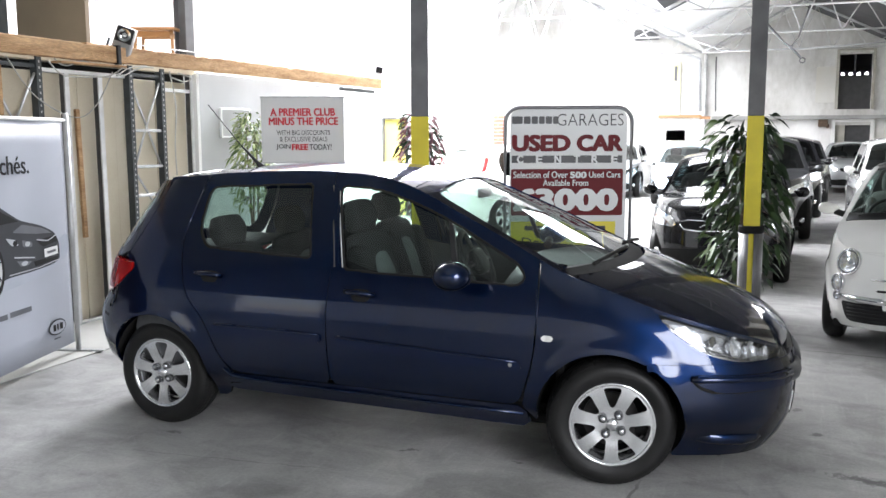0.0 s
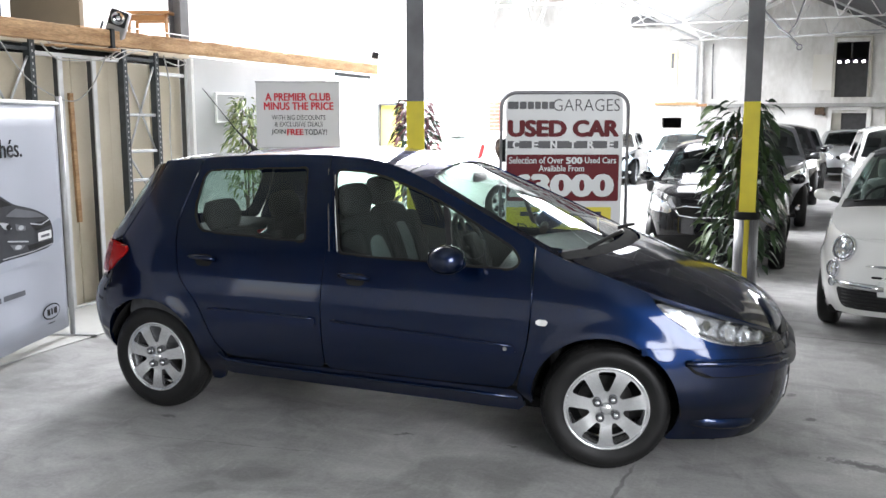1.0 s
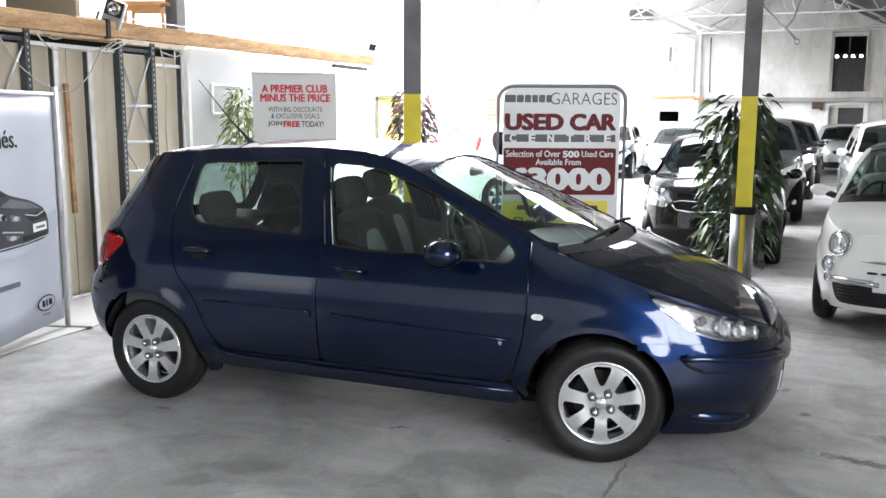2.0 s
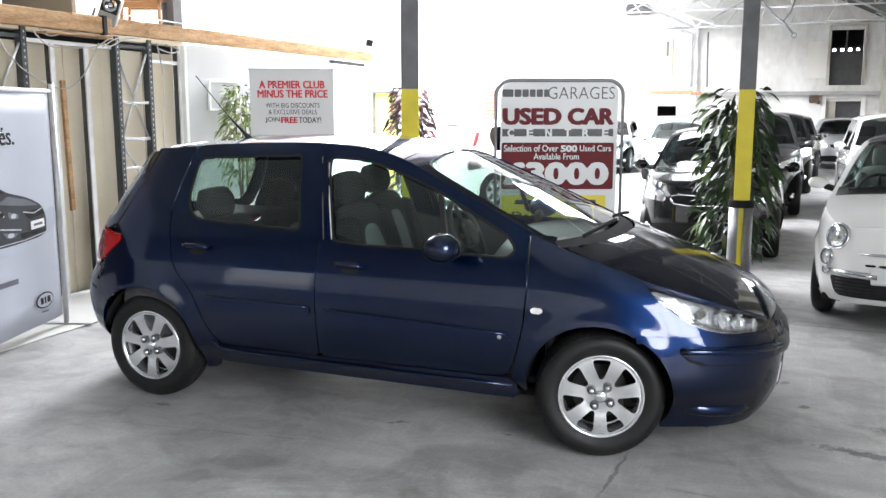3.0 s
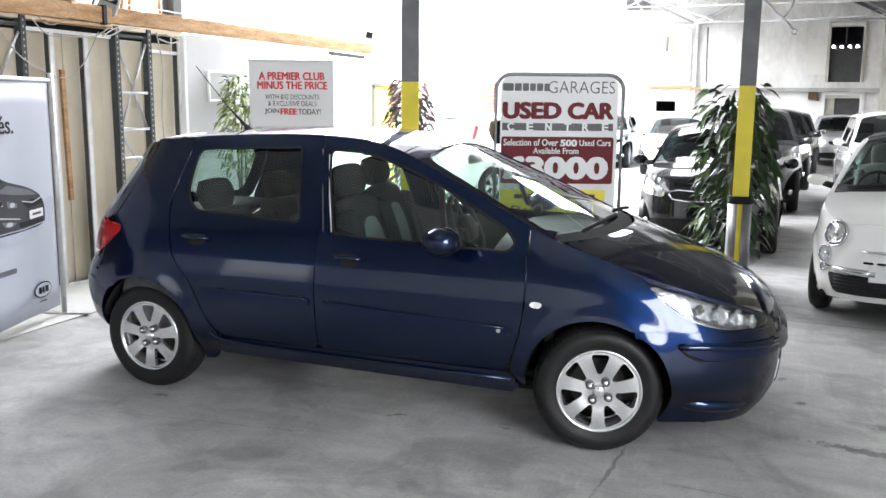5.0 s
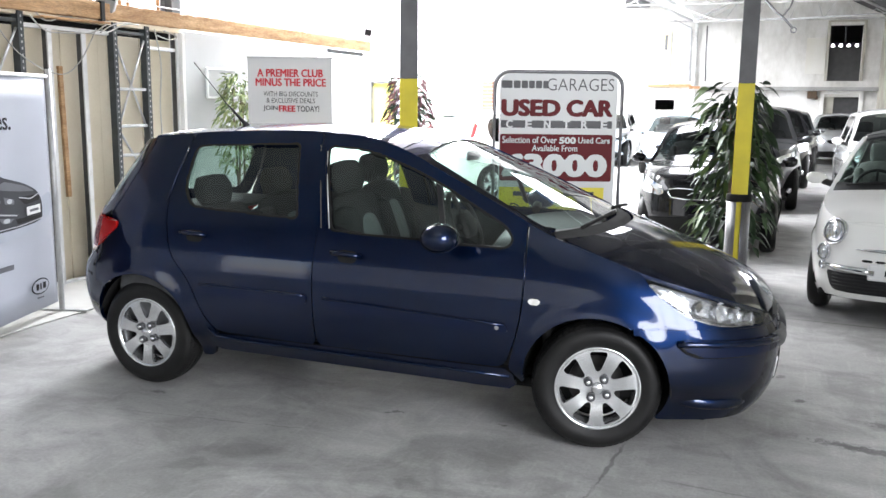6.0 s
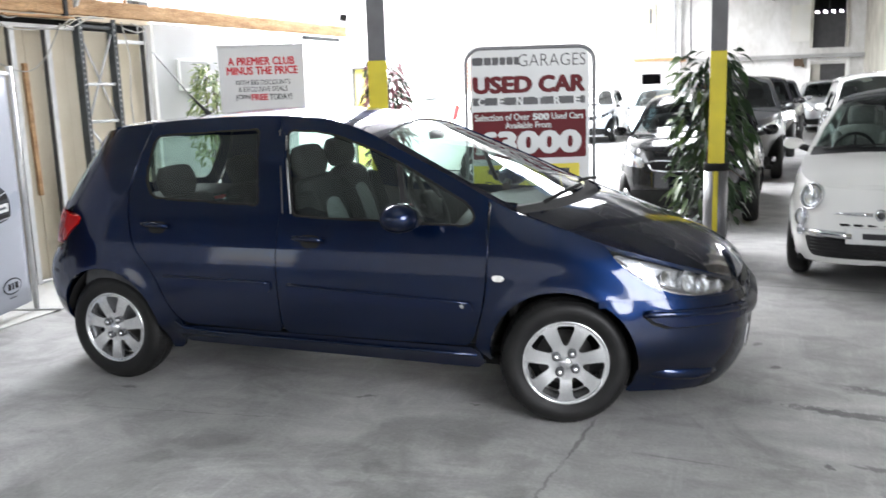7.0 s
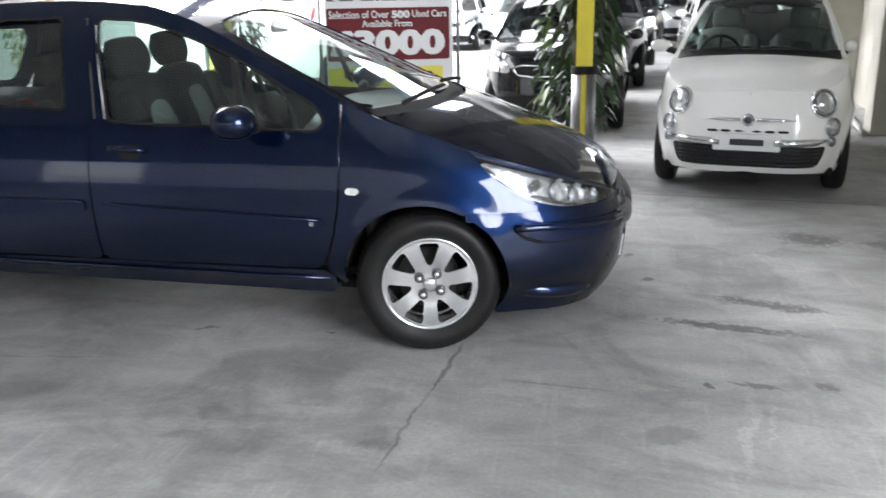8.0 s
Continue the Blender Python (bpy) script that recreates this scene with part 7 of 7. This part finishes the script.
# ---- forecourt sign ----
def forecourt_sign():
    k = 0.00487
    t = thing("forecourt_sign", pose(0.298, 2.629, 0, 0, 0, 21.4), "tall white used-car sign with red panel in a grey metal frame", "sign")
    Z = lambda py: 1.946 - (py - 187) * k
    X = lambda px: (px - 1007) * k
    w, top = 0.505, 1.915
    panel = inside_smooth([(-w, top, 0.10), (w, top, 0.10), (w, 0.12, 0.02), (-w, 0.12, 0.02)], 8)
    bm = bmesh.new()
    f = bm.faces.new([bm.verts.new((p[0], 0.012, p[1])) for p in panel])
    ret = bmesh.ops.extrude_face_region(bm, geom=[f])
    bmesh.ops.translate(bm, vec=(0, -0.022, 0), verts=[v for v in ret["geom"] if isinstance(v, bmesh.types.BMVert)])
    board = part("board", bm, M_SIGNW, t)
    o = 0.548
    bm = bmesh.new()
    pts = [(-o, 0, 0.0), (-o, 0, 0.8), (-o, 0, 1.80)] + [(-o + 0.13 * (1 - math.cos(a)), 0, 1.80 + 0.13 * math.sin(a)) for a in np.linspace(0.2, math.pi / 2, 6)]
    pts += [(-p[0], 0, p[2]) for p in pts[::-1]]
    sweep(bm, pts, 0.017, 10)
    part("frame", bm, M_SLEEVE, t)
    for x in (-0.35, 0.0, 0.35):
        bm = bmesh.new()
        tube(bm, (x, 0, top - 0.01), (x, 0, 1.932), 0.008, 8)
        part("frame_clip", bm, M_TRUSS, t)
    for x in (-o, o):
        bm = bmesh.new()
        box(bm, (0.06, 0.6, 0.03), (x, 0, 0.015), bevel=0.006)
        part("foot", bm, M_TRUSS, t)

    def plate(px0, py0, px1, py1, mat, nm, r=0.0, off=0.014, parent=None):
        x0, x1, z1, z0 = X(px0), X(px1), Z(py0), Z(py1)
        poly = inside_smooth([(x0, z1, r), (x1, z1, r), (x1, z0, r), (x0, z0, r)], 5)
        bm = bmesh.new()
        f = bm.faces.new([bm.verts.new((p[0], -off, p[1])) for p in poly])
        ret = bmesh.ops.extrude_face_region(bm, geom=[f])
        bmesh.ops.translate(bm, vec=(0, 0.003, 0), verts=[v for v in ret["geom"] if isinstance(v, bmesh.types.BMVert)])
        return part(nm, bm, mat, parent or board)

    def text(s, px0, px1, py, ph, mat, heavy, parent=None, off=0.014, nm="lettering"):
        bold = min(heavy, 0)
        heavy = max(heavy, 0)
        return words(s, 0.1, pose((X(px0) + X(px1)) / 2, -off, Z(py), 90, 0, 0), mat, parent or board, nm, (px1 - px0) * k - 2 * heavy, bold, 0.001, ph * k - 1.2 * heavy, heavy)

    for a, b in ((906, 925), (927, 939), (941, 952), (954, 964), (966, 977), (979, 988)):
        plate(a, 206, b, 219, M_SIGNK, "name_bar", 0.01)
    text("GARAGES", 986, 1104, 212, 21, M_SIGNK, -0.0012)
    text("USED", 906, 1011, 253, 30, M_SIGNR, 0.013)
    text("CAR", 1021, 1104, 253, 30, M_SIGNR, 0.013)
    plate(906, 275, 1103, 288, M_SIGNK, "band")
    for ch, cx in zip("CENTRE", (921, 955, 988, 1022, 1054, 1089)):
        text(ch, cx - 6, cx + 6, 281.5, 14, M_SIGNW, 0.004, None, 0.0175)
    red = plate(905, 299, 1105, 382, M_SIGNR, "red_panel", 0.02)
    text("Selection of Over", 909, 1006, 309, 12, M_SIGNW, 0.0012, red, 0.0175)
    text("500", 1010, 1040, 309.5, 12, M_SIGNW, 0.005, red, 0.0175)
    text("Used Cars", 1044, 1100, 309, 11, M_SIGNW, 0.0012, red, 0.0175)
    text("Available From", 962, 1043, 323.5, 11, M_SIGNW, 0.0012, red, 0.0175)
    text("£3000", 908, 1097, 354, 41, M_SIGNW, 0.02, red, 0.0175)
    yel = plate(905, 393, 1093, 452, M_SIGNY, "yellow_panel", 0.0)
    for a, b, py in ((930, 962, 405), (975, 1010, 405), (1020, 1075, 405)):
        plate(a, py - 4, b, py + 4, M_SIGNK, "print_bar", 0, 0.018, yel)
    text("Deals", 925, 985, 430, 16, M_SIGNK, 0.0, yel, 0.018)
    return t


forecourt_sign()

# ---- club board on a pole ----
def club_board():
    t = thing("club_board", pose(-2.63, 3.13, 0, 0, 0, 21.4), "grey-white advertising board with red lettering on a metal pole stand", "sign")
    k = 9.0 / 1539
    X = lambda px: (px - 533.5) * k
    Z = lambda py: 2.094 - (py - 172) * k
    bm = bmesh.new()
    box(bm, (147 * k, 0.02, 115 * k), (0, 0, (Z(172) + Z(287)) / 2), bevel=0.004)
    board = part("board", bm, M_CREAMPANEL, t)
    for z in (Z(172), Z(287)):
        bm = bmesh.new()
        box(bm, (150 * k, 0.03, 0.018), (0, 0, z), bevel=0.004)
        part("edge_rail", bm, M_STUD, board)
    bm = bmesh.new()
    tube(bm, (0, 0.03, 0.02), (0, 0.03, 2.11), 0.014, 12)
    part("pole", bm, M_STUD, t)
    bm = bmesh.new()
    box(bm, (0.5, 0.4, 0.02), (0, 0.03, 0.01), bevel=0.006)
    part("base_plate", bm, M_STUD, t)
    for s, x0, x1, py, ph, mat, b in (("A PREMIER CLUB", 477, 591, 198.5, 13, M_REDINK, 0.0035), ("MINUS THE PRICE", 474, 596, 214.5, 13, M_REDINK, 0.0035), ("WITH BIG DISCOUNTS", 487, 582, 234.5, 8.5, M_SIGNK, 0.0), ("& EXCLUSIVE DEALS", 492, 577, 246, 8.5, M_SIGNK, 0.0),
                                      ("JOIN", 486, 511, 260, 10, M_SIGNK, 0.001), ("FREE", 514, 542, 260, 10, M_REDINK, 0.004), ("TODAY!", 545, 584, 260, 10, M_SIGNK, 0.001)):
        words(s, 0.08, pose((X(x0) + X(x1)) / 2, -0.0115, Z(py), 90, 0, 0), mat, board, "lettering", (x1 - x0) * k, 0.0, 0.001, ph * k, b)
    return t


club_board()

# ---- plants ----
def leaf(bm, at, way, length, width, droop, rnd):
    """One leaf blade, folded along its middle and bent by its weight."""
    way = way.normalized()
    side = way.cross(Vector((0, 0, 1)))
    if side.length < 0.05:
        side = Vector((1, 0, 0))
    side = (Matrix.Rotation(rnd.uniform(-0.9, 0.9), 3, way) @ side).normalized()
    up = side.cross(way).normalized()
    rows = []
    for t, w in ((0, 0.12), (0.25, 0.8), (0.5, 1.0), (0.78, 0.6), (1.0, 0.02)):
        p = at + way * (length * t) + Vector((0, 0, -droop * length * t * t))
        rows.append((bm.verts.new(p + side * width * w / 2 + up * width * 0.12 * w), bm.verts.new(p), bm.verts.new(p - side * width * w / 2 + up * width * 0.12 * w)))
    for a, b in zip(rows, rows[1:]):
        bm.faces.new((a[0], a[1], b[1], b[0])).smooth = True
        bm.faces.new((a[1], a[2], b[2], b[1])).smooth = True


def potted_plant(m, label, height, spread, low, count, size, mat, mat2, seed, droop=0.8, pot=(0.17, 0.32), stems=3, narrow=0.28, light=None):
    rnd = random.Random(seed)
    t = thing("potted_plant", m, label, "plant")
    bm = bmesh.new()
    r, h = pot
    lathe(bm, [(0, 0), (r * 0.75, 0), (r * 0.98, h), (r * 1.04, h), (r * 1.04, h + 0.02), (r * 0.92, h + 0.02), (r * 0.9, h - 0.04), (0, h - 0.04)], 28)
    part("pot", bm, M_BLACK, t)
    tips = []
    for k in range(stems):
        a = 2 * math.pi * k / stems + 0.5
        pts = [Vector((0.03 * math.cos(a), 0.03 * math.sin(a), h - 0.05))]
        for i in range(1, 9):
            f = i / 8
            pts.append(Vector((math.cos(a + f) * (0.03 + 0.14 * spread * f), math.sin(a + f) * (0.03 + 0.14 * spread * f), h - 0.05 + (height * 0.94 - h) * f)))
        bm = bmesh.new()
        sweep(bm, pts, [0.016 - 0.011 * i / 8 for i in range(9)], 7)
        part("stem", bm, M_BARK, t)
        tips += pts[2:]
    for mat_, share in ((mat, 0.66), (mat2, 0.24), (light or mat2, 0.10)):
        bm = bmesh.new()
        for _ in range(int(count * share)):
            # branches bunch the leaves in clusters with gaps between
            q = rnd.choice(tips)
            z = low + (height - low) * rnd.random() ** 0.8
            f = (z - low) / (height - low)
            rad = spread * (0.55 + 0.45 * math.sin(math.pi * min(1, 0.15 + 0.8 * f))) * math.sqrt(rnd.uniform(0.08, 1))
            a = rnd.choice(CLUSTER[seed % 3]) + rnd.gauss(0, 0.35)
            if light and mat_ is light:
                # paler leaves in bunches on the bright side: the sunlit look is in their colour
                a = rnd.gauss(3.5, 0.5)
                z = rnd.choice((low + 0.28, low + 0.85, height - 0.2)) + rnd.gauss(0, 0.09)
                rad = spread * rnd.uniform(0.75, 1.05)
            zz = z + 0.06 * math.sin(5 * a + 9 * f)
            at = Vector((rad * math.cos(a), rad * math.sin(a), zz))
            way = Vector((math.cos(a) + rnd.gauss(0, 0.4), math.sin(a) + rnd.gauss(0, 0.4), rnd.uniform(-1.2, 0.45)))
            leaf(bm, at, way, size * rnd.uniform(0.6, 1.25), size * narrow * rnd.uniform(0.8, 1.2), droop * rnd.uniform(0.3, 1.2), rnd)
        part("foliage", bm, mat_, t)
    # twigs that carry the bunches
    for _ in range(30):
        q = rnd.choice(tips)
        a = rnd.uniform(0, 6.28)
        e = q + Vector((spread * 0.8 * math.cos(a), spread * 0.8 * math.sin(a), rnd.uniform(-0.1, 0.15)))
        if e.z < low or e.z > height:
            continue
        bm = bmesh.new()
        sweep(bm, [q, (q + e) / 2 + Vector((0, 0, 0.04)), e], [0.005, 0.004, 0.002], 5)
        part("twig", bm, M_BARK, t)
    return t


CLUSTER = [[0.3, 1.1, 1.9, 2.8, 3.5, 4.3, 5.2, 5.9], [0.0, 0.9, 2.1, 3.0, 3.9, 4.6, 5.4], [0.6, 1.4, 2.5, 3.3, 4.1, 5.0, 5.8]]
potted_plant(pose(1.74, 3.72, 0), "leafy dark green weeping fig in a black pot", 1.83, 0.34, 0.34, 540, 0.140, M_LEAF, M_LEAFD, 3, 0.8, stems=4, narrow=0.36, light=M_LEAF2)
potted_plant(pose(-3.45, 3.43, 0), "bushy pale green small-leaved plant beside the grey wall", 1.90, 0.25, 0.9, 820, 0.08, M_LEAFY, M_LEAF2, 4, 0.5, narrow=0.34)
potted_plant(pose(-2.3, 5.5, 0), "dark red leaved plant behind the grey column", 1.95, 0.32, 0.7, 760, 0.13, M_REDLEAF, M_LEAF, 5, 0.7, narrow=0.26)

# ---- inner doorway, brick pier, far wall fittings ----
dr = thing("door_1", pose(-5.745, 12.33, 0), "pale yellow door in a dark frame in the white wall", "door", "", "structure")
for x in (-0.28, 0.28):
    bm = bmesh.new()
    box(bm, (0.04, 0.12, 2.09), (x, -0.03, 1.045), bevel=0.003, seg=1)
    part("door_frame", bm, M_STEEL, dr)
bm = bmesh.new()
box(bm, (0.52, 0.12, 0.04), (0, -0.03, 2.075), bevel=0.003, seg=1)
part("door_head", bm, M_STEEL, dr)
bm = bmesh.new()
box(bm, (0.51, 0.04, 2.05), (0, 0.02, 1.027), bevel=0.003, seg=1)
M_PALEY = surface("pale yellow door paint", (0.74, 0.66, 0.16), (0.70, 0.62, 0.18), 2.0, 0.5)
leafd = part("door_leaf", bm, M_PALEY, dr)
bm = bmesh.new()
sweep(bm, [(0.19, -0.03, 1.0), (0.19, -0.06, 1.0), (0.10, -0.06, 1.0)], 0.01, 8)
part("door_handle", bm, M_CHROME, leafd)

pier = thing("brick_pier", pose(-3.42, 12.35, 0), "red brick pier at the end of the white wall", "pier", "", "structure")
bm = bmesh.new()
box(bm, (0.215, 0.215, 2.14), (0, 0, 1.07))
part("mortar_core", bm, M_GREYWALL, pier)
bk = bmesh.new()
box(bk, (0.215, 0.1025, 0.065), (0, 0, 0), bevel=0.004, seg=1)
brick_mesh = mesh_of("brick", bk, M_BRICK)
for i in range(28):
    for j in (-1, 1):
        b = new("brick", brick_mesh)
        b.parent = pier
        b.matrix_basis = pose(0.0, j * 0.0565, 0.04 + i * 0.075) if i % 2 == 0 else pose(j * 0.0565, 0, 0.04 + i * 0.075, 0, 0, 90)
        b.scale = (1.05, 1.05, 1)

# far wall: ledge, upper doorway with lamps, lower door, yellow panel, drain pipe
bm = bmesh.new()
box(bm, (5.6, 0.3, 0.13), (2.4, 27.35, 2.275), bevel=0.01)
solid("ledge", bm, surface("dirty grey concrete", (0.36, 0.36, 0.35), (0.24, 0.24, 0.23), 1.3, 0.8, bump=0.2), "grey concrete ledge across the far wall", "ledge", "structure")
for nm, x0, x1, z0, z1, lab in (("door_2", 3.58, 4.66, 0.0, 2.01, "dark double doorway in a white frame"), ("door_3", 3.62, 4.62, 2.54, 4.36, "dark upper doorway with a grey shutter")):
    d = thing(nm, pose((x0 + x1) / 2, 27.5, z0), lab, "door", "", "structure")
    w, h = x1 - x0, z1 - z0
    fw = 0.12 if nm == "door_2" else 0.09
    for x in (-w / 2 - fw / 2, w / 2 + fw / 2):
        bm = bmesh.new()
        box(bm, (fw, 0.1, h + 0.1), (x, -0.03, (h + 0.1) / 2), bevel=0.004, seg=1)
        part("door_frame", bm, M_WHITE if nm == "door_2" else M_CREAM, d)
    bm = bmesh.new()
    box(bm, (w + 2 * fw, 0.1, 0.12 if nm == "door_2" else 0.05), (0, -0.03, h + (0.16 if nm == "door_2" else 0.125)), bevel=0.004, seg=1)
    part("door_head", bm, M_WHITE if nm == "door_2" else M_CREAM, d)
    bm = bmesh.new()
    box(bm, (w, 0.04, h if nm == "door_2" else h * 0.62), (0, 0.2, h / 2 if nm == "door_2" else h * 0.31), bevel=0.004, seg=1)
    part("door_leaf", bm, surface("dark grey door", (0.05, 0.05, 0.052), (0.035, 0.035, 0.037), 6, 0.5), d)
    if nm == "door_2":
        bm = bmesh.new()
        box(bm, (0.30, 0.04, h), (-w / 2 + 0.16, 0.12, h / 2), bevel=0.004, seg=1)
        part("side_leaf", bm, M_CREAM, d)
gant = thing("lamp_row", pose(4.12, 28.0, 3.72), "row of four bright round lamps behind the upper doorway", "lamp")
bm = bmesh.new()
box(bm, (1.0, 0.12, 0.22), (0, 0, 0), bevel=0.01)
part("lamp_bar", bm, surface("dark violet casing", (0.03, 0.02, 0.05), (0.02, 0.015, 0.035), 5, 0.5), gant)
bm = bmesh.new()
tube(bm, (0, 0, 0.1), (0, 0, 1.39), 0.03, 8)
part("hanger", bm, M_STEEL, gant)
M_LAMP = glow("lamp light", (1.0, 0.97, 1.0), 6.0)
for k in range(4):
    bm = bmesh.new()
    lathe(bm, [(0, 0.015), (0.04, 0.01), (0.055, -0.008)], 20, pose(-0.37 + 0.245 * k, -0.07, 0, 90, 0, 0))
    part("lamp_lens", bm, M_LAMP, gant)
bm = bmesh.new()
box(bm, (0.7, 0.03, 1.86), (-1.865, 27.46, 3.32), bevel=0.004, seg=1)
solid("yellow_panel", bm, surface("faded yellow panel", (0.80, 0.74, 0.36), (0.78, 0.76, 0.60), 0.7, 0.6), "faded yellow door panel on the upper floor", "panel", "structure")
bm = bmesh.new()
box(bm, (0.60, 0.03, 1.18), (3.22, 27.46, 3.36), bevel=0.004, seg=1)
solid("cream_panel", bm, surface("pale stained board", (0.60, 0.585, 0.53), (0.66, 0.655, 0.63), 0.9, 0.7), "stained cream board beside the upper doorway", "panel", "structure")
bm = bmesh.new()
box(bm, (0.10, 0.03, 0.52), (-1.68, 27.44, 3.86), bevel=0.004, seg=1)
solid("slot_window", bm, M_STEEL, "narrow dark slot window in the yellow door panel", "window", "structure")
bm = bmesh.new()
box(bm, (0.30, 0.22, 0.24), (3.20, 27.36, 2.08), bevel=0.02)
box(bm, (0.10, 0.14, 0.12), (3.34, 27.34, 1.98), bevel=0.02)
solid("junction_box", bm, M_BARK, "small dark brown junction box under the far ledge", "box", "structure")
bm = bmesh.new()
box(bm, (0.82, 0.40, 0.34), (-2.72, 27.28, 5.24), bevel=0.02)
for k in range(5):
    box(bm, (0.74, 0.03, 0.03), (-2.72, 27.07, 5.12 + 0.06 * k), (35, 0, 0), bevel=0.004, seg=1)
solid("vent_box", bm, M_STEEL, "dark louvred vent box high on the far wall", "vent", "structure")
bm = bmesh.new()
tube(bm, (-0.66, 27.3, 0), (-0.66, 27.3, 4.5), 0.06, 14)
solid("drain_pipe", bm, M_TRUSSW, "white drain pipe below the roof valley", "pipe", "structure")
bm = bmesh.new()
box(bm, (1.5, 0.04, 0.10), (-1.5, 27.44, 2.36), bevel=0.004, seg=1)
solid("timber_sill", bm, M_TIMBER, "timber sill board under the upper floor", "sill", "structure")

# ---- right-hand wall: cream pillars, boards and a pipe on the floor ----
for y in (5.64, 8.6, 11.5):
    bm = bmesh.new()
    box(bm, (0.52, 0.28, 4.4), (4.94, y, 2.2), bevel=0.012)
    solid("wall_pillar", bm, M_CREAM, "dirty cream painted wall pillar", "pillar", "structure", "wall pillars")
bm = bmesh.new()
tube(bm, (4.80, 7.0, 0.032), (4.60, 5.40, 0.032), 0.028, 14)
solid("floor_pipe", bm, M_CABLE, "white plastic pipe lying on the floor by the wall", "pipe")
# ---- pipes, tie rods and a hanging hook up by the trusses ----
bm = bmesh.new()
sweep(bm, [(-1.45, 27.3, 4.60), (-1.05, 27.3, 4.40), (-0.87, 27.3, 4.33), (-0.85, 27.3, 4.2), (-0.82, 27.3, 2.52)], 0.05, 10)
solid("drain_pipe", bm, M_TRUSS, "grey cranked drain pipe on the far wall", "pipe", "structure")
bm = bmesh.new()
sweep(bm, [(-0.32, 27.35, 4.40), (-0.31, 27.35, 3.4), (-0.28, 27.35, 2.52)], 0.025, 8)
solid("conduit", bm, M_STEEL, "thin dark conduit down the far wall", "pipe", "structure")
bm = bmesh.new()
box(bm, (0.36, 0.08, 0.10), (-0.62, 27.28, 2.30), bevel=0.006)
solid("wall_bracket", bm, M_WOOD, "small brown timber bracket on the far wall", "bracket", "structure")
bm = bmesh.new()
sweep(bm, [(-0.58, 20.05, 4.30), (0.4, 20.05, 3.93), (2.4, 20.05, 3.92), (5.19, 20.05, 4.04)], 0.018, 8)
solid("tie_rod", bm, M_TRUSS, "thin grey tie rod below the roof truss", "rod", "structure")
hk = thing("hanging_hook", pose(0, 0, 0), "dark metal hook hanging from the roof truss", "hook")
bm = bmesh.new()
sweep(bm, [(1.35, 15.0, 4.33), (1.63, 14.5, 3.90), (1.96, 14.2, 3.50), (2.07, 14.1, 3.42), (2.26, 14.0, 3.20)], 0.026, 8)
arm = part("arm", bm, M_STEEL, hk)
bm = bmesh.new()
sweep(bm, [(2.07, 14.1, 3.42), (2.2, 14.4, 3.62), (2.4, 15.0, 4.33)], 0.018, 8)
part("stay", bm, M_STEEL, hk)
bm = bmesh.new()
sweep(bm, [(2.29 + 0.05 * math.cos(q), 14.0, 3.15 + 0.05 * math.sin(q)) for q in np.linspace(0, 2 * math.pi, 13)], 0.016, 6)
part("eye", bm, M_STEEL, arm)

# small second flood lamp at the far end of the beam
f3 = thing("flood_lamp", pose(-3.70, 7.16, 2.535, -10, 0, -50), "small grey flood lamp at the far end of the timber beam", "lamp")
bm = bmesh.new()
box(bm, (0.08, 0.12, 0.12), (0, 0, 0.14), (0, 14, 0), 0.012, 2)
part("housing", bm, M_TRUSS, f3)
bm = bmesh.new()
box(bm, (0.008, 0.095, 0.09), (0.045, 0, 0.14), (0, 14, 0), 0.003)
part("front_frame", bm, M_BLACK, f3)
bm = bmesh.new()
tube(bm, (0, 0, -0.01), (0, 0, 0.09), 0.01, 8)
part("bracket", bm, M_RACK, f3)
